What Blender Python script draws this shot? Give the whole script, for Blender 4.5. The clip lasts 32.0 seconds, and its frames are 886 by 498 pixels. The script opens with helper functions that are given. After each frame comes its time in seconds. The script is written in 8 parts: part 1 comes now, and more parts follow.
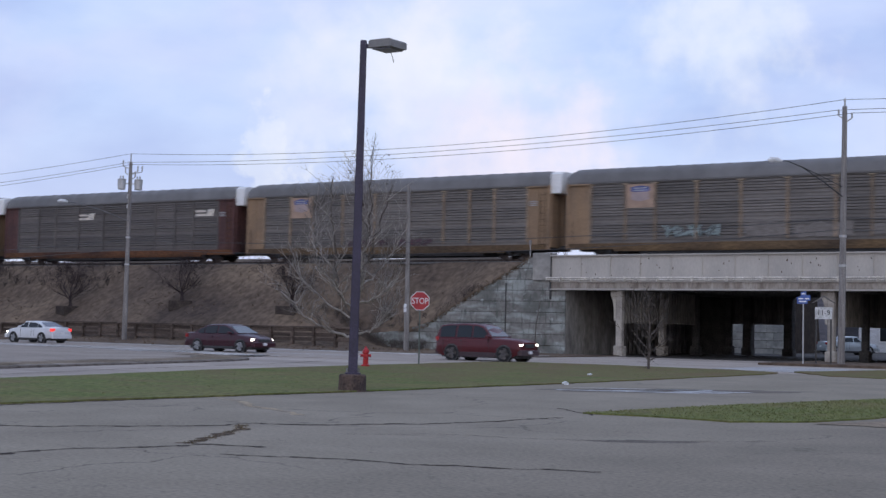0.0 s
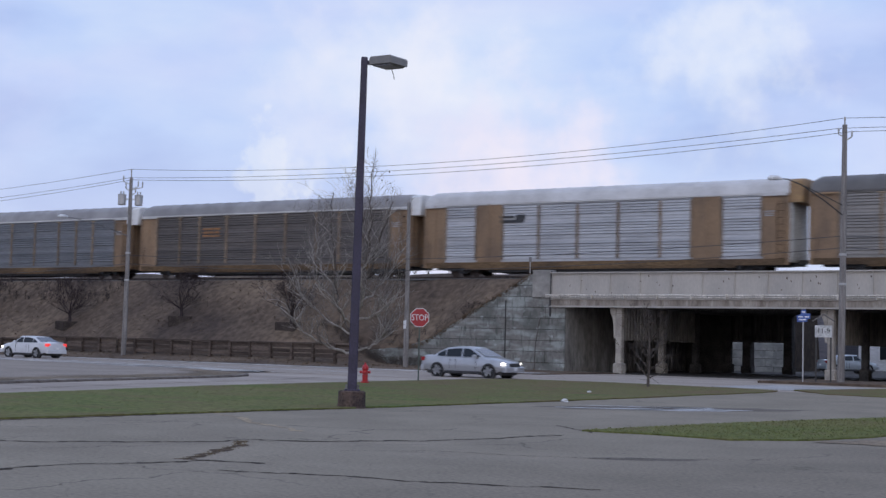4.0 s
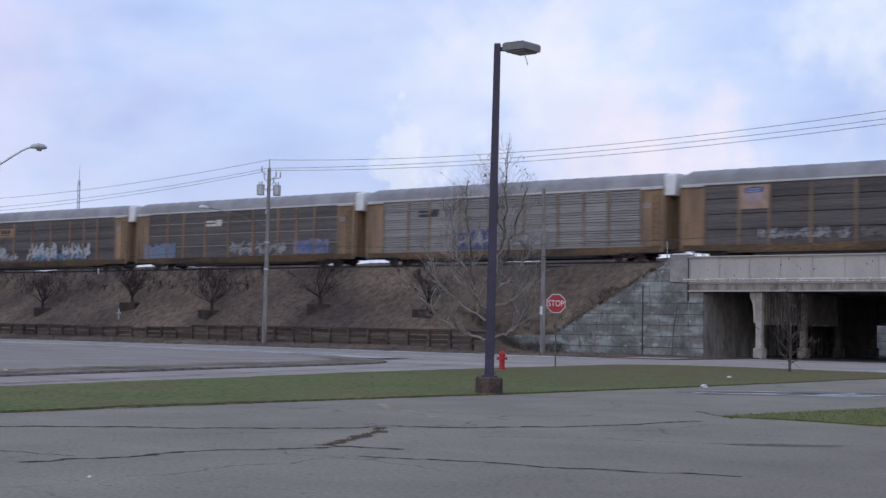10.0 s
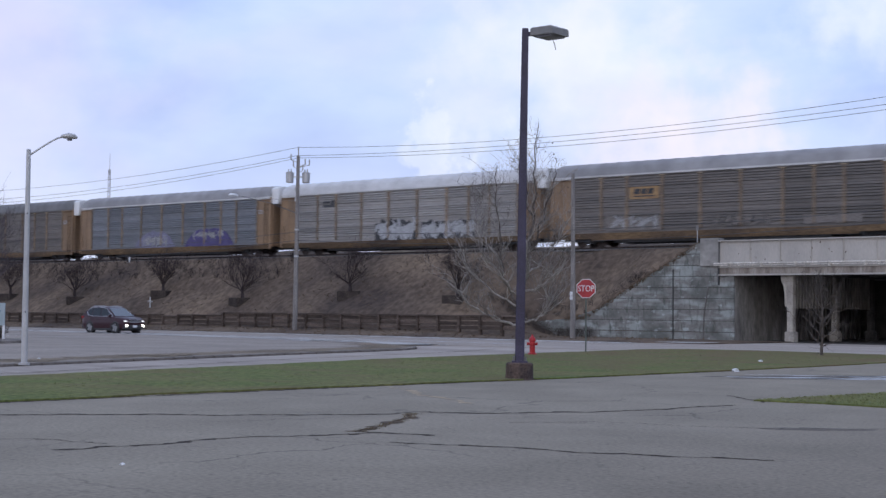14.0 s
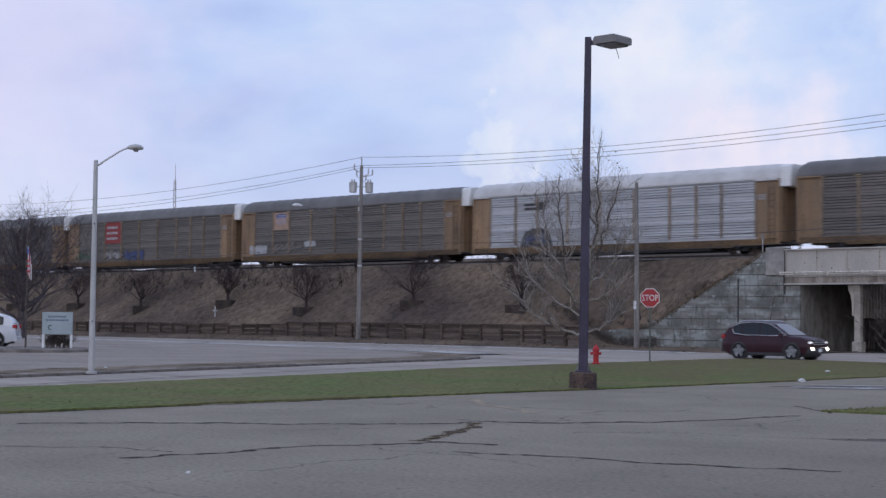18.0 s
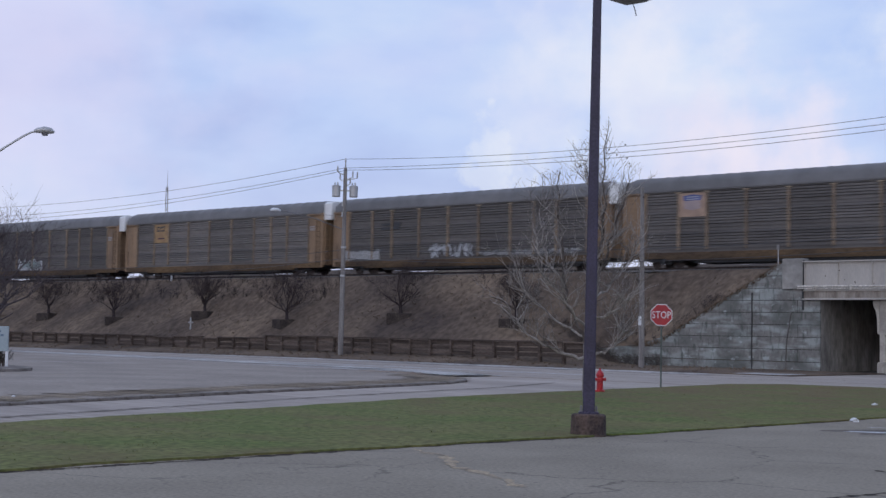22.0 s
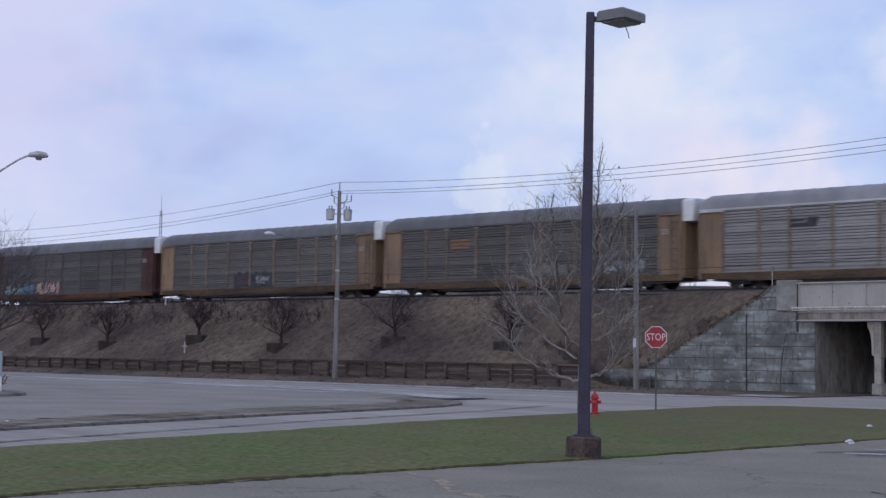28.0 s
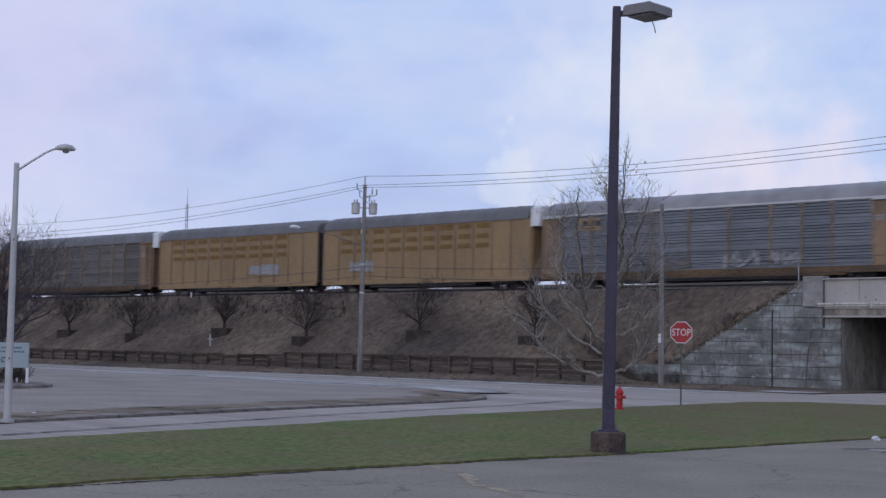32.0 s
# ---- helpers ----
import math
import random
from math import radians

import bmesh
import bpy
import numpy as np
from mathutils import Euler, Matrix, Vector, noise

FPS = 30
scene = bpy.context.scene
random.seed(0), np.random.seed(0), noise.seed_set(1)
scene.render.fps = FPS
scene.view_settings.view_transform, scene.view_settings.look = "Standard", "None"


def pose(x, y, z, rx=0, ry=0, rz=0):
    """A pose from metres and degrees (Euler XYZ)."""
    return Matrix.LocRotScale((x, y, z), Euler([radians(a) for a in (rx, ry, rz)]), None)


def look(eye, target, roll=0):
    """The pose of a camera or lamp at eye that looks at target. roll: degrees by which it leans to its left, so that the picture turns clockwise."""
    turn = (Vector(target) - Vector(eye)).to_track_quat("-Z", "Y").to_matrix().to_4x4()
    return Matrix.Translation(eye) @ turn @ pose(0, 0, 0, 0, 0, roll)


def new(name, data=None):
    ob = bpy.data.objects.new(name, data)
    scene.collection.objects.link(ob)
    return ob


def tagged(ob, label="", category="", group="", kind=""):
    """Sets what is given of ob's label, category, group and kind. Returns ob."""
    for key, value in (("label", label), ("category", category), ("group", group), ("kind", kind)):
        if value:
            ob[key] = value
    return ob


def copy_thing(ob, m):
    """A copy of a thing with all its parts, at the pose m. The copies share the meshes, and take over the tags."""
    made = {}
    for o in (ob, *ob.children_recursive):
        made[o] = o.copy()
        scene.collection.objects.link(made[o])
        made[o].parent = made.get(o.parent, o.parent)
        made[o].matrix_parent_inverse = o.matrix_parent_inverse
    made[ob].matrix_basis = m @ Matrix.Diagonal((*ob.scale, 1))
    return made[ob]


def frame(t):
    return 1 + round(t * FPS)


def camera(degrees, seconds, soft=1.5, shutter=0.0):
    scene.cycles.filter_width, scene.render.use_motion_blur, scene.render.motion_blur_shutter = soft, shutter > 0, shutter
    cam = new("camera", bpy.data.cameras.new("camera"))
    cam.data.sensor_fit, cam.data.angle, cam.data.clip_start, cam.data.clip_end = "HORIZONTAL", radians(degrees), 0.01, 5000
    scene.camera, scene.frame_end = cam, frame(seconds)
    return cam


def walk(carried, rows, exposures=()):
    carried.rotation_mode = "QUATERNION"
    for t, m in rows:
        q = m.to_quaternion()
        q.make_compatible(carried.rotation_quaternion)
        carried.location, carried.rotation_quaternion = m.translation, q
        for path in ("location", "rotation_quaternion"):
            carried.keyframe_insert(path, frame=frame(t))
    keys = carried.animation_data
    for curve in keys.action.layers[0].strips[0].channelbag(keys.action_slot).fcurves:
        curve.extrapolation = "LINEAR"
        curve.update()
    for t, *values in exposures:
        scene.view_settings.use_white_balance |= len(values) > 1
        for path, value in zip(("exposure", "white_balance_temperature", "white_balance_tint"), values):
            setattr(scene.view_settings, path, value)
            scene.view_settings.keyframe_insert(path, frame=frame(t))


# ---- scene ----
EXPOSURE = 0.0
cam = camera(33.56, 32.0, soft=1.45, shutter=0.35)
walk(cam, [
    (0, look((48.48, -86.37, 1.60), (14.905, -36.740, 4.734), 1.17)),
    (0.5, look((48.48, -86.37, 1.60), (15.066, -36.627, 4.660), 1.12)),
    (1, look((48.48, -86.37, 1.60), (15.184, -36.546, 4.629), 1.21)),
    (1.5, look((48.48, -86.37, 1.60), (15.236, -36.514, 4.679), 1.36)),
    (2, look((48.48, -86.37, 1.60), (15.191, -36.556, 4.868), 1.46)),
    (2.5, look((48.48, -86.37, 1.60), (15.113, -36.626, 5.127), 1.64)),
    (3, look((48.48, -86.37, 1.60), (15.044, -36.684, 5.289), 1.51)),
    (3.5, look((48.48, -86.37, 1.60), (15.003, -36.719, 5.385), 1.37)),
    (5.5, look((48.48, -86.37, 1.60), (14.371, -37.142, 5.256), 1.83)),
    (6, look((48.48, -86.37, 1.60), (14.135, -37.297, 5.138), 1.82)),
    (6.5, look((48.48, -86.37, 1.60), (13.912, -37.450, 5.088), 1.62)),
    (7, look((48.48, -86.37, 1.60), (13.435, -37.783, 4.981), 1.49)),
    (7.5, look((48.48, -86.37, 1.60), (12.967, -38.119, 4.908), 1.42)),
    (8, look((48.48, -86.37, 1.60), (12.508, -38.457, 4.858), 1.33)),
    (8.5, look((48.48, -86.37, 1.60), (12.082, -38.780, 4.862), 1.20)),
    (9, look((48.48, -86.37, 1.60), (11.596, -39.160, 4.921), 1.35)),
    (9.5, look((48.48, -86.37, 1.60), (10.995, -39.633, 4.886), 1.16)),
    (10, look((48.48, -86.37, 1.60), (10.475, -40.045, 4.743), 0.98)),
    (10.5, look((48.48, -86.37, 1.60), (10.071, -40.365, 4.516), 1.07)),
    (11, look((48.48, -86.37, 1.60), (9.850, -40.531, 4.209), 1.14)),
    (11.5, look((48.48, -86.37, 1.60), (9.599, -40.730, 3.954), 1.30)),
    (12, look((48.48, -86.37, 1.60), (9.359, -40.926, 3.746), 1.44)),
    (12.5, look((48.48, -86.37, 1.60), (9.252, -41.020, 3.785), 1.40)),
    (13, look((48.48, -86.37, 1.60), (9.418, -40.887, 3.979), 1.34)),
    (13.5, look((48.48, -86.37, 1.60), (9.655, -40.690, 4.096), 0.70)),
    (15.5, look((48.48, -86.37, 1.60), (9.013, -41.268, 4.503), 0.74)),
    (16, look((48.48, -86.37, 1.60), (8.301, -41.917, 4.733), 1.13)),
    (16.5, look((48.48, -86.37, 1.60), (7.804, -42.370, 4.710), 1.27)),
    (17, look((48.48, -86.37, 1.60), (7.581, -42.573, 4.662), 1.09)),
    (17.5, look((48.48, -86.37, 1.60), (7.559, -42.586, 4.558), 0.89)),
    (18, look((48.48, -86.37, 1.60), (7.632, -42.515, 4.514), 0.59)),
    (18.5, look((48.48, -86.37, 1.60), (7.762, -42.395, 4.506), 0.99)),
    (19, look((48.14, -85.95, 1.62), (7.578, -41.830, 4.548), 1.20)),
    (19.5, look((46.84, -84.33, 1.71), (6.280, -40.219, 4.723), 1.37)),
    (20, look((45.38, -82.52, 1.81), (4.713, -38.510, 4.878), 1.26)),
    (20.5, look((44.21, -81.06, 1.88), (3.438, -37.154, 5.057), 0.84)),
    (21, look((43.82, -80.57, 1.91), (3.033, -36.679, 5.141), 0.61)),
    (21.5, look((43.82, -80.57, 1.91), (3.030, -36.684, 5.171), 1.01)),
    (22, look((43.82, -80.57, 1.91), (3.052, -36.668, 5.240), 0.98)),
    (22.5, look((43.82, -80.57, 1.91), (3.142, -36.590, 5.314), 0.92)),
    (23, look((43.82, -80.57, 1.91), (3.307, -36.447, 5.413), 0.92)),
    (23.5, look((43.82, -80.57, 1.91), (3.411, -36.364, 5.566), 0.94)),
    (24, look((43.82, -80.57, 1.91), (3.439, -36.352, 5.733), 0.97)),
    (24.5, look((43.82, -80.57, 1.91), (3.409, -36.389, 5.835), 1.03)),
    (25, look((43.82, -80.57, 1.91), (3.405, -36.399, 5.912), 0.97)),
    (25.5, look((43.82, -80.57, 1.91), (3.412, -36.396, 5.948), 0.97)),
    (27.5, look((43.82, -80.57, 1.91), (3.294, -36.520, 6.116), 0.95)),
    (28, look((43.82, -80.57, 1.91), (3.255, -36.562, 6.176), 0.76)),
    (28.5, look((43.82, -80.57, 1.91), (3.221, -36.598, 6.227), 0.97)),
    (29, look((43.82, -80.57, 1.91), (3.145, -36.671, 6.258), 1.27)),
    (29.5, look((43.82, -80.57, 1.91), (3.068, -36.745, 6.277), 1.21)),
    (30, look((43.82, -80.57, 1.91), (2.987, -36.811, 6.182), 1.24)),
    (30.5, look((43.82, -80.57, 1.91), (2.904, -36.883, 6.125), 1.16)),
    (31, look((43.82, -80.57, 1.91), (2.832, -36.946, 6.087), 1.12)),
    (31.5, look((43.82, -80.57, 1.91), (2.676, -37.086, 6.007), 0.99)),
    (32, look((43.82, -80.57, 1.91), (2.499, -37.247, 5.924), 1.06)),
], exposures=[(0, EXPOSURE + 0.04, 6500, 10), (2.5, EXPOSURE - 0.02, 6500, 10), (7, EXPOSURE - 0.03, 6500, 10), (9.5, EXPOSURE, 6500, 10), (12, EXPOSURE + 0.08, 6430, 10), (13.5, EXPOSURE + 0.13, 6420, 10), (16, EXPOSURE, 6500, 10), (20, EXPOSURE - 0.06, 6480, 10), (25, EXPOSURE - 0.11, 6400, 10.5), (28, EXPOSURE - 0.14, 6330, 11), (32, EXPOSURE - 0.16, 6330, 11)])

# ---- world and light: flat evening light under broken cloud ----
RAIL = 6.32          # top of rail over the street
world = bpy.data.worlds.new("sky")
scene.world = world
world.use_nodes = True

PUFFS = (((-0.8452, 0.5018, 0.184), 0.17, (0.86, 0.79, 0.99), 0.5),
         ((-0.6266, 0.771, 0.1136), 0.034, (0.90, 0.91, 0.98), 0.5),
         ((-0.5699, 0.8011, 0.183), 0.075, (0.95, 0.92, 0.99), 0.62),
         ((-0.5057, 0.8554, 0.1123), 0.075, (0.97, 0.86, 0.97), 0.5),
         ((-0.53, 0.842, 0.095), 0.085, (1.0, 0.88, 0.95), 0.55),
         ((-0.3859, 0.9036, 0.1858), 0.07, (0.93, 0.94, 1.0), 0.42),
         ((-0.3765, 0.9023, 0.2101), 0.06, (0.93, 0.94, 1.0), 0.35),
         ((-0.6218, 0.7663, 0.1618), 0.06, (0.86, 0.86, 0.99), 0.35))


def build_sky():
    nt = world.node_tree
    nt.nodes.clear()
    N, K = nt.nodes.new, nt.links.new
    out, bg = N("ShaderNodeOutputWorld"), N("ShaderNodeBackground")
    sky = N("ShaderNodeTexSky")
    sky.sky_type, sky.sun_disc = "NISHITA", False
    sky.sun_elevation, sky.sun_rotation = radians(14), radians(160)
    co = N("ShaderNodeTexCoord")
    mp = N("ShaderNodeMapping")
    mp.inputs["Rotation"].default_value = (0, 0, radians(-38))
    mp.inputs["Scale"].default_value = (1.0, 1.0, 2.6)
    K(co.outputs["Generated"], mp.inputs["Vector"])
    big, fine = N("ShaderNodeTexNoise"), N("ShaderNodeTexNoise")
    big.inputs["Scale"].default_value, big.inputs["Detail"].default_value, big.inputs["Roughness"].default_value = 3.1, 5.0, 0.5
    fine.inputs["Scale"].default_value, fine.inputs["Detail"].default_value = 9.0, 6.0
    big.inputs["Distortion"].default_value = 0.4
    K(mp.outputs["Vector"], big.inputs["Vector"])
    K(mp.outputs["Vector"], fine.inputs["Vector"])
    mix = N("ShaderNodeMix")
    mix.inputs["Factor"].default_value = 0.36
    K(big.outputs["Fac"], mix.inputs["A"])
    K(fine.outputs["Fac"], mix.inputs["B"])
    ramp = N("ShaderNodeValToRGB")
    e = ramp.color_ramp.elements
    e[0].position, e[0].color = 0.37, (0.40, 0.52, 0.88, 1)
    e[1].position, e[1].color = 0.68, (0.71, 0.80, 1.0, 1)
    m = e.new(0.5)
    m.color = (0.52, 0.65, 0.98, 1)
    K(mix.outputs["Result"], ramp.inputs["Fac"])
    # rose cloud low over the horizon, bluer above
    sep = N("ShaderNodeSeparateXYZ")
    K(co.outputs["Generated"], sep.inputs["Vector"])
    low = N("ShaderNodeMapRange")
    low.inputs["From Min"].default_value, low.inputs["From Max"].default_value = 0.17, 0.02
    K(sep.outputs["Z"], low.inputs["Value"])
    rose = N("ShaderNodeMix")
    rose.data_type = "RGBA"
    rose.inputs["B"].default_value = (0.84, 0.80, 0.95, 1)
    amount = N("ShaderNodeMath")
    amount.operation = "MULTIPLY"
    K(low.outputs["Result"], amount.inputs[0])
    amount.inputs[1].default_value = 0.42
    K(amount.outputs[0], rose.inputs["Factor"])
    K(ramp.outputs["Color"], rose.inputs["A"])
    # pink and lavender breaks in the cloud
    pn, pr, pink = N("ShaderNodeTexNoise"), N("ShaderNodeMapRange"), N("ShaderNodeMix")
    pm = N("ShaderNodeMapping")
    pm.inputs["Location"].default_value, pm.inputs["Scale"].default_value = (3.1, 1.7, 0.4), (1, 1, 2.2)
    K(co.outputs["Generated"], pm.inputs["Vector"])
    K(pm.outputs["Vector"], pn.inputs["Vector"])
    pn.inputs["Scale"].default_value, pn.inputs["Detail"].default_value = 4.2, 3.0
    pr.inputs["From Min"].default_value, pr.inputs["From Max"].default_value, pr.inputs["To Max"].default_value = 0.50, 0.70, 0.42
    K(pn.outputs["Fac"], pr.inputs["Value"])
    pink.data_type = "RGBA"
    pink.inputs["B"].default_value = (0.76, 0.72, 0.97, 1)
    K(pr.outputs["Result"], pink.inputs["Factor"])
    K(rose.outputs["Result"], pink.inputs["A"])
    # a plume of steam far off
    d = Vector((math.cos(radians(130.7)) * math.cos(radians(6.0)), math.sin(radians(130.7)) * math.cos(radians(6.0)), math.sin(radians(6.0))))
    gap = N("ShaderNodeVectorMath")
    gap.operation = "DISTANCE"
    warp = N("ShaderNodeTexNoise")
    warp.inputs["Scale"].default_value, warp.inputs["Detail"].default_value = 30.0, 7.0
    K(co.outputs["Generated"], warp.inputs["Vector"])
    shift = N("ShaderNodeMix")
    shift.data_type = "VECTOR"
    shift.inputs["Factor"].default_value = 0.13
    K(co.outputs["Generated"], shift.inputs["A"])
    K(warp.outputs["Color"], shift.inputs["B"])
    K(shift.outputs["Result"], gap.inputs[0])
    gap.inputs[1].default_value = d * 0.87 + Vector((0.5, 0.5, 0.5)) * 0.13
    puff = N("ShaderNodeMapRange")
    puff.interpolation_type = "SMOOTHSTEP"
    puff.inputs["From Min"].default_value, puff.inputs["From Max"].default_value = 0.031, 0.019
    puff.inputs["To Max"].default_value = 0.42
    K(gap.outputs["Value"], puff.inputs["Value"])
    steam = N("ShaderNodeMix")
    steam.data_type = "RGBA"
    steam.inputs["B"].default_value = (0.88, 0.90, 0.98, 1)
    K(puff.outputs["Result"], steam.inputs["Factor"])
    K(pink.outputs["Result"], steam.inputs["A"])
    # lit puffs and rosy breaks of cloud
    sky_color = steam.outputs["Result"]
    for way, size, tint, most in PUFFS:
        far, fade, lay = N("ShaderNodeVectorMath"), N("ShaderNodeMapRange"), N("ShaderNodeMix")
        far.operation, fade.interpolation_type, lay.data_type = "DISTANCE", "SMOOTHSTEP", "RGBA"
        K(shift.outputs["Result"], far.inputs[0])
        far.inputs[1].default_value = Vector(way) * 0.87 + Vector((0.5, 0.5, 0.5)) * 0.13
        fade.inputs["From Min"].default_value, fade.inputs["From Max"].default_value, fade.inputs["To Max"].default_value = size, 0.0, most
        K(far.outputs["Value"], fade.inputs["Value"])
        lay.inputs["B"].default_value = (*tint, 1)
        K(fade.outputs["Result"], lay.inputs["Factor"])
        K(sky_color, lay.inputs["A"])
        sky_color = lay.outputs["Result"]
    dim = N("ShaderNodeMix")
    dim.data_type, dim.blend_type = "RGBA", "MULTIPLY"
    dim.inputs["Factor"].default_value = 1.0
    dim.inputs["B"].default_value = (0.08, 0.08, 0.08, 1)
    K(sky.outputs["Color"], dim.inputs["A"])
    both = N("ShaderNodeMix")
    both.data_type = "RGBA"
    both.inputs["Factor"].default_value = 0.88
    K(dim.outputs["Result"], both.inputs["A"])
    K(sky_color, both.inputs["B"])
    K(both.outputs["Result"], bg.inputs["Color"])
    bg.inputs["Strength"].default_value = 1.06
    K(bg.outputs["Background"], out.inputs["Surface"])


build_sky()
sun_data = bpy.data.lights.new("sun", "SUN")
sun_data.energy, sun_data.angle, sun_data.color = 0.45, radians(40), (1.0, 0.93, 0.86)
sun = new("sun", sun_data)
sun.matrix_world = look((60, -120, 60), (0, 0, 0))


# ---- helpers for building ----
def material(name, color, other=None, rough=0.8, metal=0.0, scale=1.0, grain=30.0, bump=0.3, spread=0.5, stretch=(1, 1, 1), random_value=0.0, emit=0.0, grain_mix=0.35):
    """Two colours mixed by a broad noise, a fine noise on top, and a fine relief."""
    m = bpy.data.materials.new(name)
    m.use_nodes = True
    nt = m.node_tree
    N, K = nt.nodes.new, nt.links.new
    b = nt.nodes["Principled BSDF"]
    other = other or tuple(c * 0.72 for c in color)
    co, mp = N("ShaderNodeTexCoord"), N("ShaderNodeMapping")
    mp.inputs["Scale"].default_value = stretch
    K(co.outputs["Object"], mp.inputs["Vector"])
    n1, n2 = N("ShaderNodeTexNoise"), N("ShaderNodeTexNoise")
    n1.inputs["Scale"].default_value, n1.inputs["Detail"].default_value = scale, 5.0
    n2.inputs["Scale"].default_value, n2.inputs["Detail"].default_value = grain, 3.0
    if random_value:
        info, add = N("ShaderNodeObjectInfo"), N("ShaderNodeVectorMath")
        shift = N("ShaderNodeMath")
        shift.operation = "MULTIPLY"
        shift.inputs[1].default_value = 40.0
        K(info.outputs["Random"], shift.inputs[0])
        K(mp.outputs["Vector"], add.inputs[0])
        K(shift.outputs[0], add.inputs[1])
        K(add.outputs["Vector"], n1.inputs["Vector"])
    else:
        K(mp.outputs["Vector"], n1.inputs["Vector"])
    K(mp.outputs["Vector"], n2.inputs["Vector"])
    r1 = N("ShaderNodeMapRange")
    r1.inputs["From Min"].default_value, r1.inputs["From Max"].default_value = 0.5 - 0.25 * spread, 0.5 + 0.25 * spread
    K(n1.outputs["Fac"], r1.inputs["Value"])
    mix = N("ShaderNodeMix")
    mix.data_type = "RGBA"
    mix.inputs["A"].default_value, mix.inputs["B"].default_value = (*color, 1), (*other, 1)
    K(r1.outputs["Result"], mix.inputs["Factor"])
    g = N("ShaderNodeMapRange")
    g.inputs["From Min"].default_value, g.inputs["From Max"].default_value = 0.3, 0.7
    g.inputs["To Min"].default_value, g.inputs["To Max"].default_value = 1 - grain_mix, 1 + grain_mix
    K(n2.outputs["Fac"], g.inputs["Value"])
    hsv = N("ShaderNodeHueSaturation")
    K(mix.outputs["Result"], hsv.inputs["Color"])
    if random_value:
        rv, mul = N("ShaderNodeMapRange"), N("ShaderNodeMath")
        rv.inputs["To Min"].default_value, rv.inputs["To Max"].default_value = 1 - random_value, 1 + random_value
        K(info.outputs["Random"], rv.inputs["Value"])
        mul.operation = "MULTIPLY"
        K(g.outputs["Result"], mul.inputs[0])
        K(rv.outputs["Result"], mul.inputs[1])
        K(mul.outputs[0], hsv.inputs["Value"])
    else:
        K(g.outputs["Result"], hsv.inputs["Value"])
    K(hsv.outputs["Color"], b.inputs["Base Color"])
    b.inputs["Roughness"].default_value, b.inputs["Metallic"].default_value = rough, metal
    if rough >= 0.85:
        b.inputs["Specular IOR Level"].default_value = 0.15
    if bump:
        bp = N("ShaderNodeBump")
        bp.inputs["Strength"].default_value, bp.inputs["Distance"].default_value = bump, 0.02
        K(n2.outputs["Fac"], bp.inputs["Height"])
        K(bp.outputs["Normal"], b.inputs["Normal"])
    if emit:
        b.inputs["Emission Color"].default_value = (*color, 1)
        b.inputs["Emission Strength"].default_value = emit
    return m


def vary_islands(m, amount):
    """Each loose sheet of a mesh a little lighter or darker than the next."""
    nt = m.node_tree
    b = nt.nodes["Principled BSDF"]
    src = b.inputs["Base Color"].links[0].from_socket
    geo, r, hsv = nt.nodes.new("ShaderNodeNewGeometry"), nt.nodes.new("ShaderNodeMapRange"), nt.nodes.new("ShaderNodeHueSaturation")
    r.inputs["To Min"].default_value, r.inputs["To Max"].default_value = 1 - amount, 1 + amount
    nt.links.new(geo.outputs["Random Per Island"], r.inputs["Value"])
    nt.links.new(r.outputs["Result"], hsv.inputs["Value"])
    nt.links.new(src, hsv.inputs["Color"])
    nt.links.new(hsv.outputs["Color"], b.inputs["Base Color"])


def glass_dark(name, tint):
    m = bpy.data.materials.new(name)
    m.use_nodes = True
    b = m.node_tree.nodes["Principled BSDF"]
    b.inputs["Base Color"].default_value = (*tint, 1)
    b.inputs["Roughness"].default_value = 0.06
    b.inputs["IOR"].default_value = 1.36
    return m


def box(bm, x0, x1, y0, y1, z0, z1):
    v = [bm.verts.new(p) for p in ((x0, y0, z0), (x1, y0, z0), (x1, y1, z0), (x0, y1, z0), (x0, y0, z1), (x1, y0, z1), (x1, y1, z1), (x0, y1, z1))]
    for f in ((3, 2, 1, 0), (4, 5, 6, 7), (0, 1, 5, 4), (1, 2, 6, 5), (2, 3, 7, 6), (3, 0, 4, 7)):
        bm.faces.new([v[i] for i in f])
    return v


def bbox(bm, x0, x1, y0, y1, z0, z1, c=0.02):
    """A box with its upright and top edges cut off."""
    rings = []
    for z, k in ((z0, 0.0), (z1 - c, 0.0), (z1, c)):
        a, b2, d, e = x0 + k, x1 - k, y0 + k, y1 - k
        q = c
        rings.append([bm.verts.new(p) for p in ((a + q, d, z), (b2 - q, d, z), (b2, d + q, z), (b2, e - q, z), (b2 - q, e, z), (a + q, e, z), (a, e - q, z), (a, d + q, z))])
    skin(bm, rings)


def skin(bm, rings, caps=True, closed=True):
    n = len(rings[0])
    for r, s in zip(rings, rings[1:]):
        for i in range(n if closed else n - 1):
            j = (i + 1) % n
            bm.faces.new((r[i], r[j], s[j], s[i]))
    if caps:
        bm.faces.new(rings[0][::-1])
        bm.faces.new(rings[-1])


